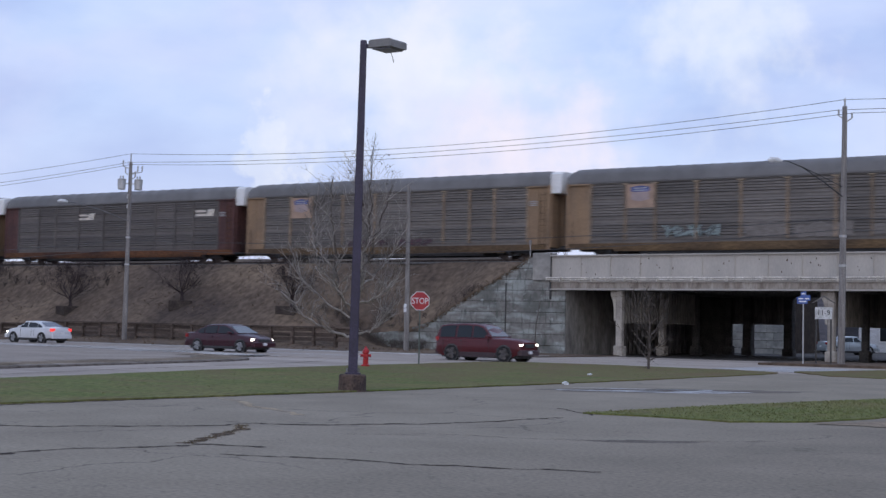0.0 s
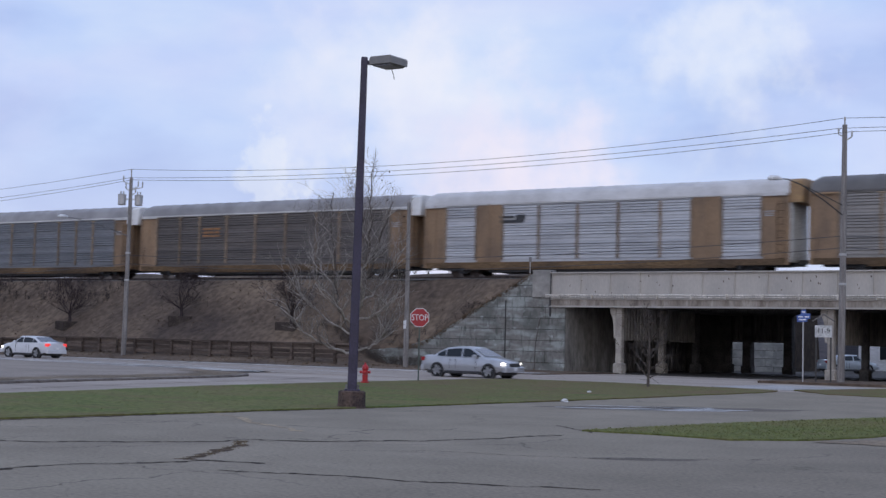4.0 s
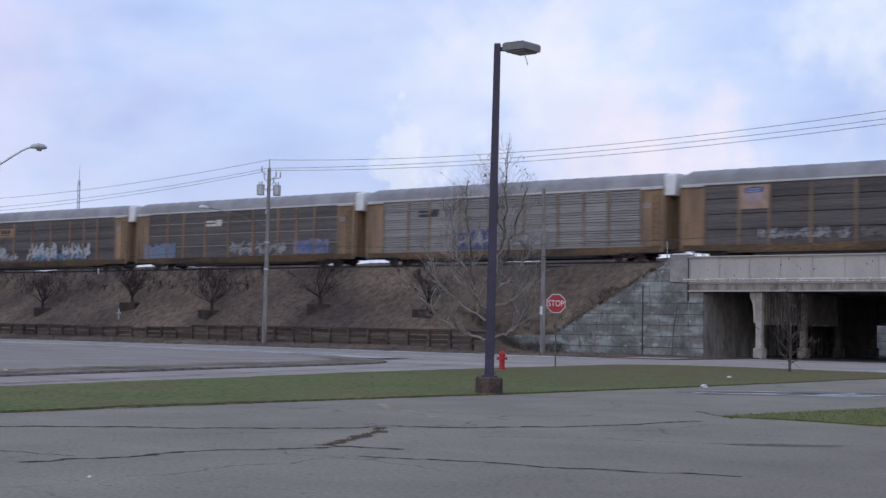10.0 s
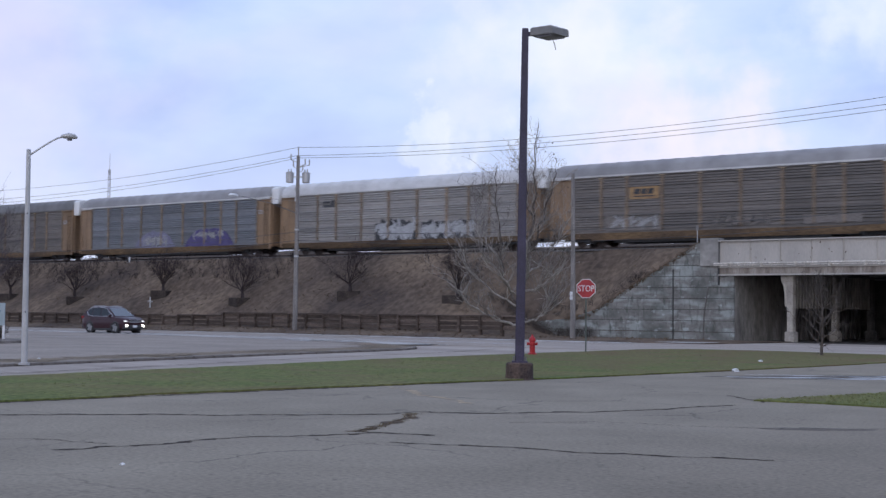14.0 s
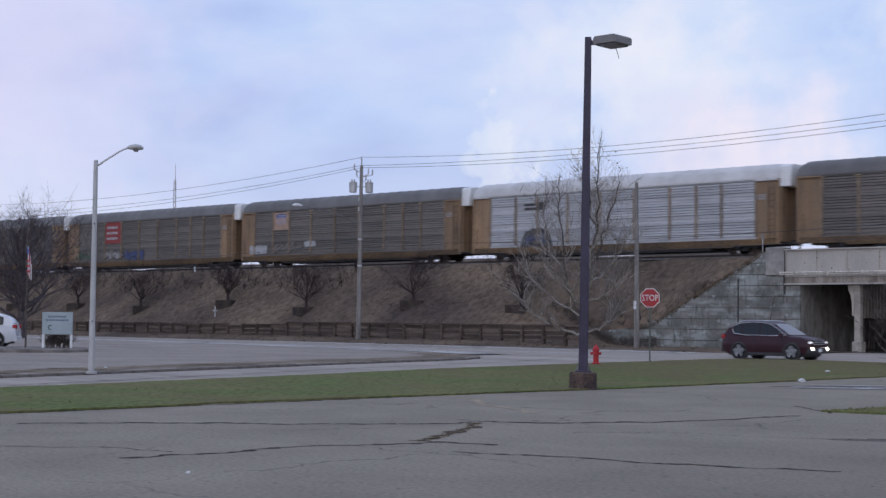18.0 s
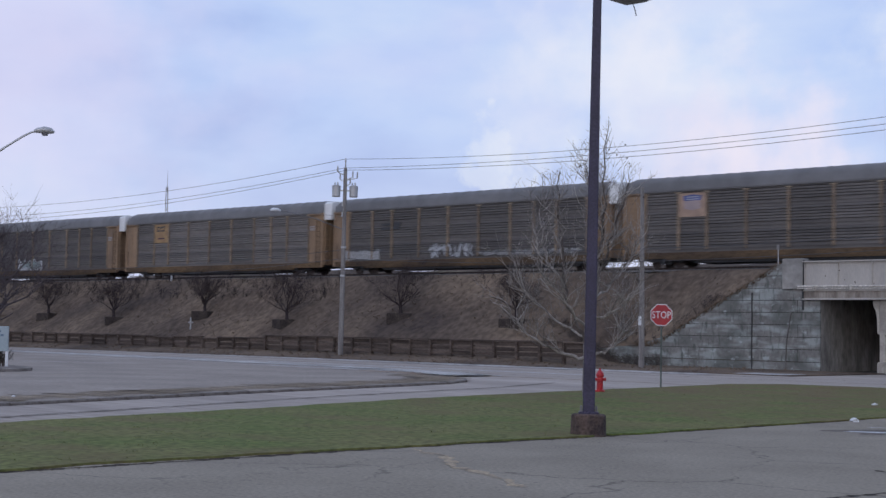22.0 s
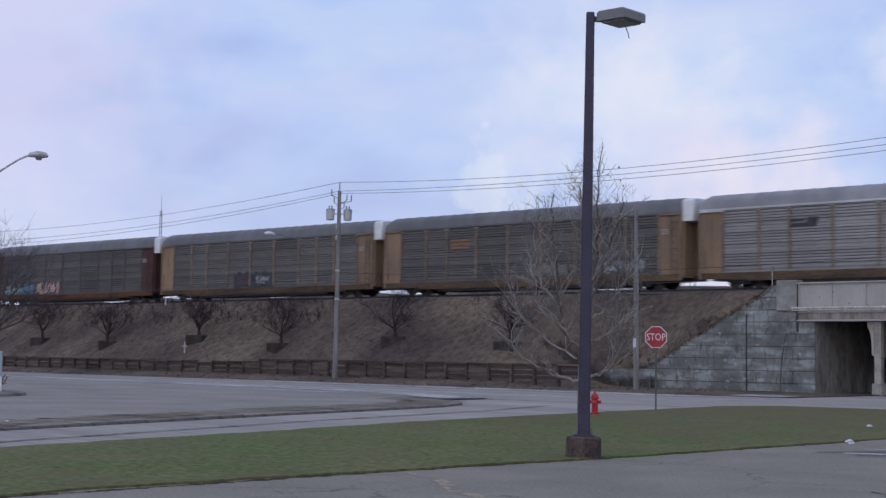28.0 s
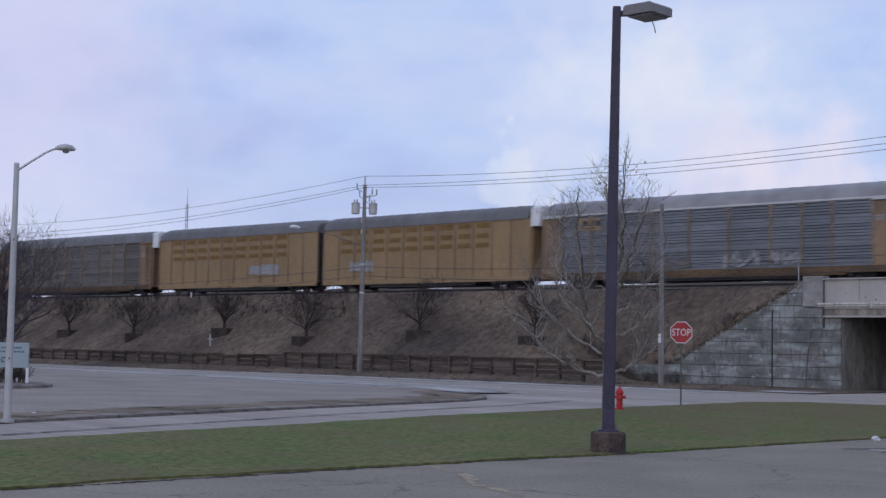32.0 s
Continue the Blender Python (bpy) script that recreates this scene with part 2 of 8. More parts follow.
def tube(bm, path, radii, sides=8):
    """A tapering tube along a path."""
    path = [Vector(p) for p in path]
    if not hasattr(radii, "__len__"):
        radii = [radii] * len(path)
    rings, side = [], None
    for i, p in enumerate(path):
        way = (path[min(i + 1, len(path) - 1)] - path[max(i - 1, 0)]).normalized()
        if side is None or abs(side.dot(way)) > 0.95:
            side = way.orthogonal().normalized()
        side = (side - way * side.dot(way)).normalized()
        up = way.cross(side)
        rings.append([bm.verts.new(p + (side * math.cos(a) + up * math.sin(a)) * radii[i]) for a in (2 * math.pi * k / sides for k in range(sides))])
    skin(bm, rings)


def extrude_xz(bm, outline, y0, y1):
    """A solid with that outline in x and z, from y0 to y1."""
    a = [bm.verts.new((x, y0, z)) for x, z in outline]
    b2 = [bm.verts.new((x, y1, z)) for x, z in outline]
    skin(bm, [a, b2])


def extrude_xy(bm, outline, z0, z1):
    a = [bm.verts.new((x, y, z0)) for x, y in outline]
    b2 = [bm.verts.new((x, y, z1)) for x, y in outline]
    skin(bm, [a, b2])


def mesh_of(name, bm, mat, smooth=False):
    bmesh.ops.recalc_face_normals(bm, faces=bm.faces)
    me = bpy.data.meshes.new(name)
    bm.to_mesh(me)
    bm.free()
    if smooth:
        for p in me.polygons:
            p.use_smooth = True
        me.set_sharp_from_angle(angle=radians(38))
    me.materials.append(mat)
    return me


def part(name, bm, mat, parent=None, label="", m=None, smooth=False):
    me = bm if isinstance(bm, bpy.types.Mesh) else mesh_of(name, bm, mat, smooth)
    ob = new(name, me)
    ob.parent = parent
    if m is not None:
        ob.matrix_basis = m
    if label:
        tagged(ob, label)
    return ob


def thing(name, m, label, category, group="", kind=""):
    ob = new(name)
    ob.matrix_basis = m
    return tagged(ob, label, category, group, kind)


def setting(name, bm, mat, label, category="", smooth=False):
    return tagged(part(name, bm, mat, smooth=smooth), label, category, "", "structure")


def asphalt_material(name, color, other):
    """Old asphalt: broad patches, stone specks, and a faint net of hairline cracks."""
    m = material(name, color, other, 0.9, scale=0.45, grain=17, bump=0.10, spread=1.1, grain_mix=0.20)
    nt = m.node_tree
    N, K = nt.nodes.new, nt.links.new
    b = nt.nodes["Principled BSDF"]
    src = b.inputs["Base Color"].links[0].from_socket
    co = N("ShaderNodeTexCoord")
    warp = N("ShaderNodeTexNoise")
    warp.inputs["Scale"].default_value, warp.inputs["Detail"].default_value = 1.3, 6.0
    K(co.outputs["Object"], warp.inputs["Vector"])
    bend = N("ShaderNodeMix")
    bend.data_type = "VECTOR"
    bend.inputs["Factor"].default_value = 0.5
    K(co.outputs["Object"], bend.inputs["A"])
    K(warp.outputs["Color"], bend.inputs["B"])
    color_in = src
    for scale, width, strength in ((0.55, 0.011, 0.65), (2.6, 0.018, 0.35)):
        v = N("ShaderNodeTexVoronoi")
        v.feature = "DISTANCE_TO_EDGE"
        v.inputs["Scale"].default_value = scale
        K(bend.outputs["Result"], v.inputs["Vector"])
        r = N("ShaderNodeMapRange")
        r.inputs["From Max"].default_value = width
        r.inputs["To Min"].default_value, r.inputs["To Max"].default_value = strength, 0.0
        K(v.outputs["Distance"], r.inputs["Value"])
        # cracks fade in and out over the lot
        f = N("ShaderNodeTexNoise")
        f.inputs["Scale"].default_value = 0.35 * scale
        K(co.outputs["Object"], f.inputs["Vector"])
        fr2 = N("ShaderNodeMapRange")
        fr2.inputs["From Min"].default_value, fr2.inputs["From Max"].default_value = 0.45, 0.6
        K(f.outputs["Fac"], fr2.inputs["Value"])
        mul = N("ShaderNodeMath")
        mul.operation = "MULTIPLY"
        K(r.outputs["Result"], mul.inputs[0])
        K(fr2.outputs["Result"], mul.inputs[1])
        mix = N("ShaderNodeMix")
        mix.data_type = "RGBA"
        mix.inputs["B"].default_value = (0.05, 0.042, 0.036, 1)
        K(mul.outputs[0], mix.inputs["Factor"])
        K(color_in, mix.inputs["A"])
        color_in = mix.outputs["Result"]
    speck = N("ShaderNodeTexVoronoi")
    speck.inputs["Scale"].default_value = 3.6
    K(co.outputs["Object"], speck.inputs["Vector"])
    sr = N("ShaderNodeMapRange")
    sr.inputs["From Min"].default_value, sr.inputs["From Max"].default_value = 0.14, 0.06
    sr.inputs["To Max"].default_value = 0.6
    K(speck.outputs["Distance"], sr.inputs["Value"])
    sep = N("ShaderNodeSeparateColor")
    K(speck.outputs["Color"], sep.inputs["Color"])
    rare = N("ShaderNodeMath")
    rare.operation = "GREATER_THAN"
    rare.inputs[1].default_value = 0.72
    K(sep.outputs["Red"], rare.inputs[0])
    both = N("ShaderNodeMath")
    both.operation = "MULTIPLY"
    K(sr.outputs["Result"], both.inputs[0])
    K(rare.outputs[0], both.inputs[1])
    mix = N("ShaderNodeMix")
    mix.data_type = "RGBA"
    mix.inputs["B"].default_value = (0.07, 0.06, 0.05, 1)
    K(both.outputs[0], mix.inputs["Factor"])
    K(color_in, mix.inputs["A"])
    # a darker tone towards higher x, with a ragged change
    sx, edge, lay = N("ShaderNodeSeparateXYZ"), N("ShaderNodeMapRange"), N("ShaderNodeMix")
    K(bend.outputs["Result"], sx.inputs["Vector"])
    edge.inputs["From Min"].default_value, edge.inputs["From Max"].default_value, edge.inputs["To Max"].default_value = 18.6, 20.9, 0.5
    K(sx.outputs["X"], edge.inputs["Value"])
    lay.data_type, lay.blend_type = "RGBA", "MULTIPLY"
    lay.inputs["B"].default_value = (0.72, 0.70, 0.70, 1)
    K(edge.outputs["Result"], lay.inputs["Factor"])
    K(mix.outputs["Result"], lay.inputs["A"])
    K(lay.outputs["Result"], b.inputs["Base Color"])
    return m


BM = bmesh.new
rnd = random.Random(7)

# ---- materials ----
M = {
    "asphalt": asphalt_material("asphalt_worn", (0.312, 0.268, 0.206), (0.218, 0.187, 0.143)),
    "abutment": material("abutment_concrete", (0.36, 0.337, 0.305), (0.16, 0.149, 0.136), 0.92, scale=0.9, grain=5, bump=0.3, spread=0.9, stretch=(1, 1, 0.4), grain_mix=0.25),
    "road": material("road_asphalt", (0.43, 0.368, 0.313), (0.292, 0.249, 0.213), 0.85, scale=0.5, grain=6, bump=0.3, spread=1.0, grain_mix=0.18, stretch=(0.06, 0.7, 1)),
    "apron": material("pale_asphalt", (0.345, 0.292, 0.243), (0.240, 0.204, 0.172), 0.85, scale=0.3, grain=10, bump=0.3, spread=0.9, grain_mix=0.2),
    "kerb": material("kerb_concrete", (0.25, 0.22, 0.195), (0.13, 0.11, 0.095), 0.9, scale=1.4, grain=20),
    "walk": material("pale_concrete", (0.42, 0.41, 0.40), (0.33, 0.32, 0.31), 0.85, scale=0.6, grain=18),
    "paint": material("worn_road_paint", (0.62, 0.62, 0.62), (0.40, 0.39, 0.38), 0.8, scale=2.2, grain=14, spread=1.2),
    "grass": material("green_turf", (0.082, 0.132, 0.028), (0.180, 0.148, 0.066), 0.95, scale=0.34, grain=7, bump=0.8, spread=1.5, grain_mix=0.42),
    "blade": material("grass_blades", (0.150, 0.190, 0.062), (0.235, 0.205, 0.105), 0.9, scale=0.16, grain=5, bump=0, spread=1.2),
    "dead": material("dead_grass", (0.190, 0.139, 0.097), (0.074, 0.056, 0.046), 0.98, scale=0.17, grain=2.6, bump=0.5, spread=0.75, grain_mix=0.32, stretch=(1, 0.7, 1)),
    "straw": material("straw_blades", (0.185, 0.135, 0.094), (0.135, 0.099, 0.070), 0.95, scale=0.2, grain=3, bump=0, spread=1.0),
    "earth": material("dark_earth", (0.055, 0.043, 0.034), (0.035, 0.028, 0.023), 0.98, scale=2, grain=20),
    "ballast": material("ballast", (0.16, 0.15, 0.145), (0.07, 0.065, 0.06), 0.95, scale=3, grain=18, bump=1.0),
    "steel": material("rail_steel", (0.10, 0.075, 0.06), (0.06, 0.045, 0.04), 0.6, 0.6, scale=4, grain=30),
    "concrete": material("stained_concrete", (0.43, 0.405, 0.368), (0.185, 0.178, 0.167), 0.92, scale=0.5, grain=3.5, bump=0.3, spread=1.0, stretch=(0.8, 1, 1), random_value=0.06, grain_mix=0.16),
    "girder": material("girder_paint", (0.52, 0.48, 0.425), (0.38, 0.35, 0.315), 0.7, scale=0.6, grain=12, bump=0.15, stretch=(1, 1, 0.35), spread=0.9, grain_mix=0.06),
    "dark_steel": material("dark_grey_steel", (0.19, 0.175, 0.165), (0.12, 0.11, 0.104), 0.8, scale=1, grain=10, stretch=(1, 1, 0.2)),
    "pole_wood": material("weathered_wood", (0.29, 0.268, 0.25), (0.19, 0.175, 0.165), 0.9, scale=1.5, grain=25, stretch=(6, 6, 0.4)),
    "fence": material("fence_timber", (0.125, 0.096, 0.079), (0.066, 0.051, 0.043), 0.92, scale=1.2, grain=20, stretch=(0.3, 3, 3), random_value=0.3),
    "pole_paint": material("dark_purple_paint", (0.042, 0.033, 0.066), (0.030, 0.023, 0.046), 0.55, scale=2, grain=30, bump=0.1),
    "galv": material("galvanised", (0.50, 0.49, 0.48), (0.42, 0.41, 0.40), 0.45, 0.3, scale=1.2, grain=14, bump=0.05, grain_mix=0.07),
    "lamp_metal": material("lamp_housing", (0.27, 0.255, 0.24), (0.19, 0.18, 0.175), 0.6, 0.2, scale=2.5, grain=20, bump=0.05, spread=1.0, grain_mix=0.1),
    "white_metal": material("white_enamel", (0.78, 0.78, 0.78), (0.66, 0.66, 0.66), 0.4, scale=2, grain=20, bump=0.05, grain_mix=0.08),
    "stop_red": material("sign_red", (0.42, 0.025, 0.03), (0.36, 0.02, 0.03), 0.4, scale=3, grain=20, bump=0, grain_mix=0.08),
    "hydrant": material("hydrant_red", (0.55, 0.022, 0.025), (0.40, 0.015, 0.02), 0.4, scale=6, grain=30, bump=0.1),
    "sign_blue": material("sign_blue", (0.05, 0.11, 0.36), (0.04, 0.09, 0.30), 0.4, scale=3, grain=20, bump=0, grain_mix=0.08),
    "black": material("black_paint", (0.032, 0.031, 0.032), (0.048, 0.046, 0.045), 0.6, scale=3, grain=20, bump=0.05),
    "wire": material("cable", (0.06, 0.06, 0.065), None, 0.6, bump=0),
    "bark": material("grey_bark", (0.125, 0.105, 0.092), (0.075, 0.062, 0.055), 0.95, scale=4, grain=20),
    "bark_pale": material("pale_bark", (0.27, 0.24, 0.215), (0.10, 0.088, 0.08), 0.9, scale=2.0, grain=14, spread=1.2),
    "bark_dark": material("dark_twigs", (0.055, 0.042, 0.042), (0.036, 0.029, 0.03), 0.95, scale=4, grain=20),
    "tyre": material("tyre_rubber", (0.02, 0.02, 0.021), (0.03, 0.03, 0.03), 0.85, scale=8, grain=40, bump=0.1),
    "rim": material("alloy", (0.36, 0.36, 0.365), (0.25, 0.25, 0.255), 0.45, 0.4, scale=4, grain=20, bump=0),
    "glass": glass_dark("tinted_glass", (0.02, 0.024, 0.028)),
    "lamp_on": material("headlight_on", (1.0, 0.92, 0.82), (1.0, 0.92, 0.82), 0.3, bump=0, emit=5.0),
    "tail_on": material("brake_light_on", (0.9, 0.05, 0.045), (0.9, 0.05, 0.045), 0.3, bump=0, emit=0.9),
    "tail": material("tail_lens", (0.35, 0.015, 0.015), None, 0.25, bump=0),
    "plastic": material("black_trim", (0.03, 0.03, 0.032), (0.04, 0.04, 0.04), 0.6, scale=4, grain=30, bump=0),
    "paper": material("litter_white", (0.75, 0.75, 0.75), (0.6, 0.6, 0.6), 0.8, scale=10, grain=30),
}

def dormant_turf(m):
    """Turf that goes straw-brown towards the trodden street corner and along worn patches."""
    nt = m.node_tree
    N, K = nt.nodes.new, nt.links.new
    b = nt.nodes["Principled BSDF"]
    src = b.inputs["Base Color"].links[0].from_socket
    co, sep, n = N("ShaderNodeTexCoord"), N("ShaderNodeSeparateXYZ"), N("ShaderNodeTexNoise")
    K(co.outputs["Object"], sep.inputs["Vector"])
    K(co.outputs["Object"], n.inputs["Vector"])
    n.inputs["Scale"].default_value, n.inputs["Detail"].default_value = 0.55, 6.0
    r, s, add, mix = N("ShaderNodeMapRange"), N("ShaderNodeMapRange"), N("ShaderNodeMath"), N("ShaderNodeMix")
    r.inputs["From Min"].default_value, r.inputs["From Max"].default_value, r.inputs["To Max"].default_value = -56, -36, 0.62
    K(sep.outputs["Y"], r.inputs["Value"])
    s.inputs["From Min"].default_value, s.inputs["From Max"].default_value = 0.36, 0.66
    s.inputs["To Min"].default_value, s.inputs["To Max"].default_value = -0.42, 0.5
    K(n.outputs["Fac"], s.inputs["Value"])
    add.use_clamp = True
    K(r.outputs["Result"], add.inputs[0])
    K(s.outputs["Result"], add.inputs[1])
    mix.data_type = "RGBA"
    mix.inputs["B"].default_value = (0.150, 0.108, 0.056, 1)
    K(add.outputs[0], mix.inputs["Factor"])
    K(src, mix.inputs["A"])
    K(mix.outputs["Result"], b.inputs["Base Color"])


dormant_turf(M["grass"])

# ---- ground, street and lot ----
# tarmac for under the bridge: the shade there is put into its colour
M["tarmac"] = material("shaded_tarmac", (0.10, 0.092, 0.086), (0.065, 0.06, 0.056), 0.85, scale=0.6, grain=12, bump=0.3)
GRASS_FAR = [(24.5, -96), (20.6, -76), (18.0, -62.2), (17.2, -57.7), (15.6, -51.2), (14.7, -44.7), (13.7, -36.6), (13.1, -31), (14.2, -28.6), (18, -28.2), (24.3, -29.2), (26.9, -30.6)]
GRASS_NEAR = [(27.4, -33), (27.6, -43.6), (27.6, -50.2), (27.4, -58.2), (27.0, -63.3), (26.7, -69.1), (26.7, -82), (27.4, -96)]
KERB = [(21.0, -98), (14.2, -68), (11.4, -57.0), (9.7, -50.6), (8.6, -45.5), (7.5, -41.1), (6.4, -38.9), (5.0, -37.4), (2.2, -36.1), (-1.5, -35.2), (-7.3, -33.6), (-15.8, -32.4), (-60, -32.2)]


def resample(points, step, jitter=0.0):
    out = []
    for (a, b), (c, d) in zip(points, points[1:]):
        n = max(1, int(math.hypot(c - a, d - b) / step))
        for i in range(n):
            k = i / n
            out.append((a + (c - a) * k + rnd.uniform(-jitter, jitter), b + (d - b) * k + rnd.uniform(-jitter, jitter)))
    return out + [points[-1]]


def sheet(outline, z, thick=0.3):
    bm = BM()
    extrude_xy(bm, outline, z - thick, z)
    bmesh.ops.triangulate(bm, faces=[f for f in bm.faces if len(f.verts) > 4])
    return bm


bm = BM()
box(bm, -2400, 2400, -2400, 2400, -1.0, -0.10)
setting("ground", bm, M["dead"], "brown winter ground reaching to the horizon", "ground")
setting("parking_lot", sheet([(26.2, -98), (170, -98), (170, -31.0), (26.2, -31.0)], 0.0), M["asphalt"], "grey cracked asphalt parking lot", "parking lot")
setting("parking_lot_rear", sheet([(-120, -200), (170, -200), (170, -98.0), (-120, -98.0)], 0.0), M["asphalt"], "worn asphalt behind the lot", "parking lot")
setting("road", sheet([(-420, -32.4), (420, -31.0), (420, -16.8), (-420, -16.8)], -0.022), M["road"], "pale grey street beside the railway bank", "road")
setting("side_street", sheet([(21.0, -97.9)] + KERB[1:9] + [(2.2, -32.3), (26.1, -31.1), (26.1, -97.9)], -0.03), M["road"], "grey side street between kerb and verge", "road")
setting("underpass_mouth", sheet([(7.6, -16.9), (20.1, -16.9), (20.1, -7.55), (7.6, -7.55)], -0.03), M["road"], "pale street at the mouth of the underpass", "road")
setting("underpass_road", sheet([(3.9, -7.5), (20.1, -7.5), (20.1, 160), (3.9, 160)], -0.016), M["tarmac"], "street running under the railway bridge", "road")
setting("paved_apron", sheet(KERB + [(-120, -32.2), (-120, -97.9), (20.9, -97.9)], 0.05), M["apron"], "pale worn paving inside the kerb", "pavement")


def kerb_run():
    """Kerb stones along the paved apron, one by one."""
    root = tagged(new("kerb"), "low dark concrete kerb round the paving", "kerb", "", "structure")
    pts = resample(KERB[:11], 1.0)
    for (a, b), (c, d) in zip(pts, pts[1:]):
        n = math.hypot(c - a, d - b)
        bm = BM()
        bbox(bm, 0.015, n - 0.015, -0.08, 0.09, -0.1, 0.054 + rnd.uniform(-0.012, 0.008), 0.02)
        part("kerb_stone", bm, M["kerb"], root, m=pose(a, b, 0, 0, 0, math.degrees(math.atan2(d - b, c - a))))


kerb_run()


def turf():
    """Raised turf strip with uneven edges, and its blades."""
    edge = resample(GRASS_FAR + GRASS_NEAR, 0.7, 0.10)
    bm = BM()
    extrude_xy(bm, edge, -0.15, 0.035)
    bmesh.ops.triangulate(bm, faces=[f for f in bm.faces if len(f.verts) > 4])
    setting("grass_verge", bm, M["grass"], "short green winter turf between lot and street", "grass")


def inside(p, poly):
    x, y = p
    r = False
    for (a, b), (c, d) in zip(poly, poly[1:] + poly[:1]):
        if (b > y) != (d > y) and x < (c - a) * (y - b) / (d - b) + a:
            r = not r
    return r


def blades(name, spots, mat, label, height, lean=0.5, width=0.02):
    """Tufts of three blades at the given places, in one mesh."""
    verts, faces = [], []
    r = random.Random(3)
    for x, y, z in spots:
        for _ in range(3):
            a, h = r.uniform(0, 6.283), height * r.uniform(0.5, 1.3)
            dx, dy = math.cos(a) * width, math.sin(a) * width
            lx, ly = r.uniform(-lean, lean) * h, r.uniform(-lean, lean) * h
            ox, oy = r.uniform(-0.06, 0.06), r.uniform(-0.06, 0.06)
            n = len(verts)
            verts += [(x + ox - dx, y + oy - dy, z - 0.02), (x + ox + dx, y + oy + dy, z - 0.02), (x + ox + lx, y + oy + ly, z + h)]
            faces.append((n, n + 1, n + 2))
    me = bpy.data.meshes.new(name)
    me.from_pydata(verts, [], faces)
    me.materials.append(mat)
    return tagged(new(name, me), label, "grass", "", "stuff")


turf()
poly = GRASS_FAR + GRASS_NEAR
spots = []
while len(spots) < 2500:
    p = (rnd.uniform(12.5, 28), rnd.uniform(-84, -28))
    if inside(p, poly):
        spots.append((p[0], p[1], 0.035))
blades("turf_blades", spots, M["blade"], "short green and straw-coloured grass blades", 0.02, 2.5, 0.02)

# grass island in the lot, ragged at its edges
ISLAND = [(35.2, -61.9), (36.4, -61.7), (38.2, -61.9), (39.2, -60.6), (39.8, -57.6), (40.6, -54), (41.5, -46), (38.6, -45), (37.4, -49.5), (36.7, -52.5), (35.9, -56.2), (35.4, -59.7)]
bm = BM()
extrude_xy(bm, resample(ISLAND + ISLAND[:1], 0.5, 0.07)[:-1], -0.1, 0.03)
bmesh.ops.triangulate(bm, faces=[f for f in bm.faces if len(f.verts) > 4])
setting("grass_island", bm, M["grass"], "ragged green grass island in the parking lot", "grass")
spots = []
while len(spots) < 5000:
    p = (rnd.uniform(35, 41.5), rnd.uniform(-62, -45))
    if inside(p, ISLAND):
        spots.append((p[0], p[1], 0.03))
blades("island_blades", spots, M["blade"], "short grass blades on the island", 0.03, 2.2, 0.015)


def strip(points, width, z, wobble, seed, wander=0.0):
    """A thin ragged strip on the ground; wander lets it wind about its line."""
    r = random.Random(seed)
    pts = resample(points, 0.10, 0.028)
    if wander:
        pts = [(x + wander * (noise.noise((x * 0.9, y * 0.9, seed)) + 0.5 * noise.noise((x * 3.1, y * 3.1, seed + 5))), y + wander * (noise.noise((x * 0.9, y * 0.9, seed + 40)) + 0.5 * noise.noise((x * 3.1, y * 3.1, seed + 45)))) for x, y in pts]
    bm = BM()
    rows = []
    for i, (x, y) in enumerate(pts):
        a, b = pts[max(i - 1, 0)], pts[min(i + 1, len(pts) - 1)]
        n = Vector((a[1] - b[1], b[0] - a[0])).normalized() * width * (0.22 + (r.random() ** 2) * wobble * 1.5)
        rows.append([bm.verts.new((x + n.x, y + n.y, z)), bm.verts.new((x - n.x, y - n.y, z))])
    for p, q in zip(rows, rows[1:]):
        bm.faces.new((p[0], p[1], q[1], q[0]))
    return bm


def cracks():
    root = tagged(new("asphalt_crack"), "dark open cracks in the asphalt with dead weeds", "crack", "", "structure")
    runs = (([(28.8, -74.6), (30.6, -72.1), (31.4, -71.7), (32.4, -70.4), (32.9, -69.3), (33.0, -68.8), (33.7, -68.5), (34.8, -66.6), (35.1, -66.0), (35.5, -63.2)], 0.068),
            ([(34.4, -76.6), (34.6, -75.3), (34.5, -74.7), (34.6, -74.0), (35.0, -73.0), (35.2, -72.1), (35.7, -72.1), (36.0, -72.0)], 0.062),
            ([(34.95, -72.2), (34.3, -70.9), (33.6, -69.7), (33.1, -69.1)], 0.11),
            ([(36.2, -73.1), (37.3, -72.8), (38.9, -72.4), (40.8, -71.6)], 0.045),
            ([(27.3, -63.4), (29.1, -64.4), (31.2, -66.0), (32.2, -66.4)], 0.10),
            ([(31.6, -77.2), (33.0, -76.0), (34.2, -75.6)], 0.02),
            ([(35.4, -69.4), (36.6, -68.2), (38.6, -67.6), (40.4, -65.6)], 0.016),
            ([(27.5, -44), (27.6, -50), (27.4, -58.2), (27.0, -63.3), (26.8, -72), (26.8, -84)], 0.10),
            ([(33.9, -60.6), (35.0, -61.6), (35.6, -62.2)], 0.04))
    for i, (pts, w) in enumerate(runs):
        part("crack", strip(pts, w, 0.004, 0.9, i, 0.0 if i == 7 else 0.26), M["pale_patch"] if i == 4 else (M["weeds"] if i == 2 else M["earth"]), root)


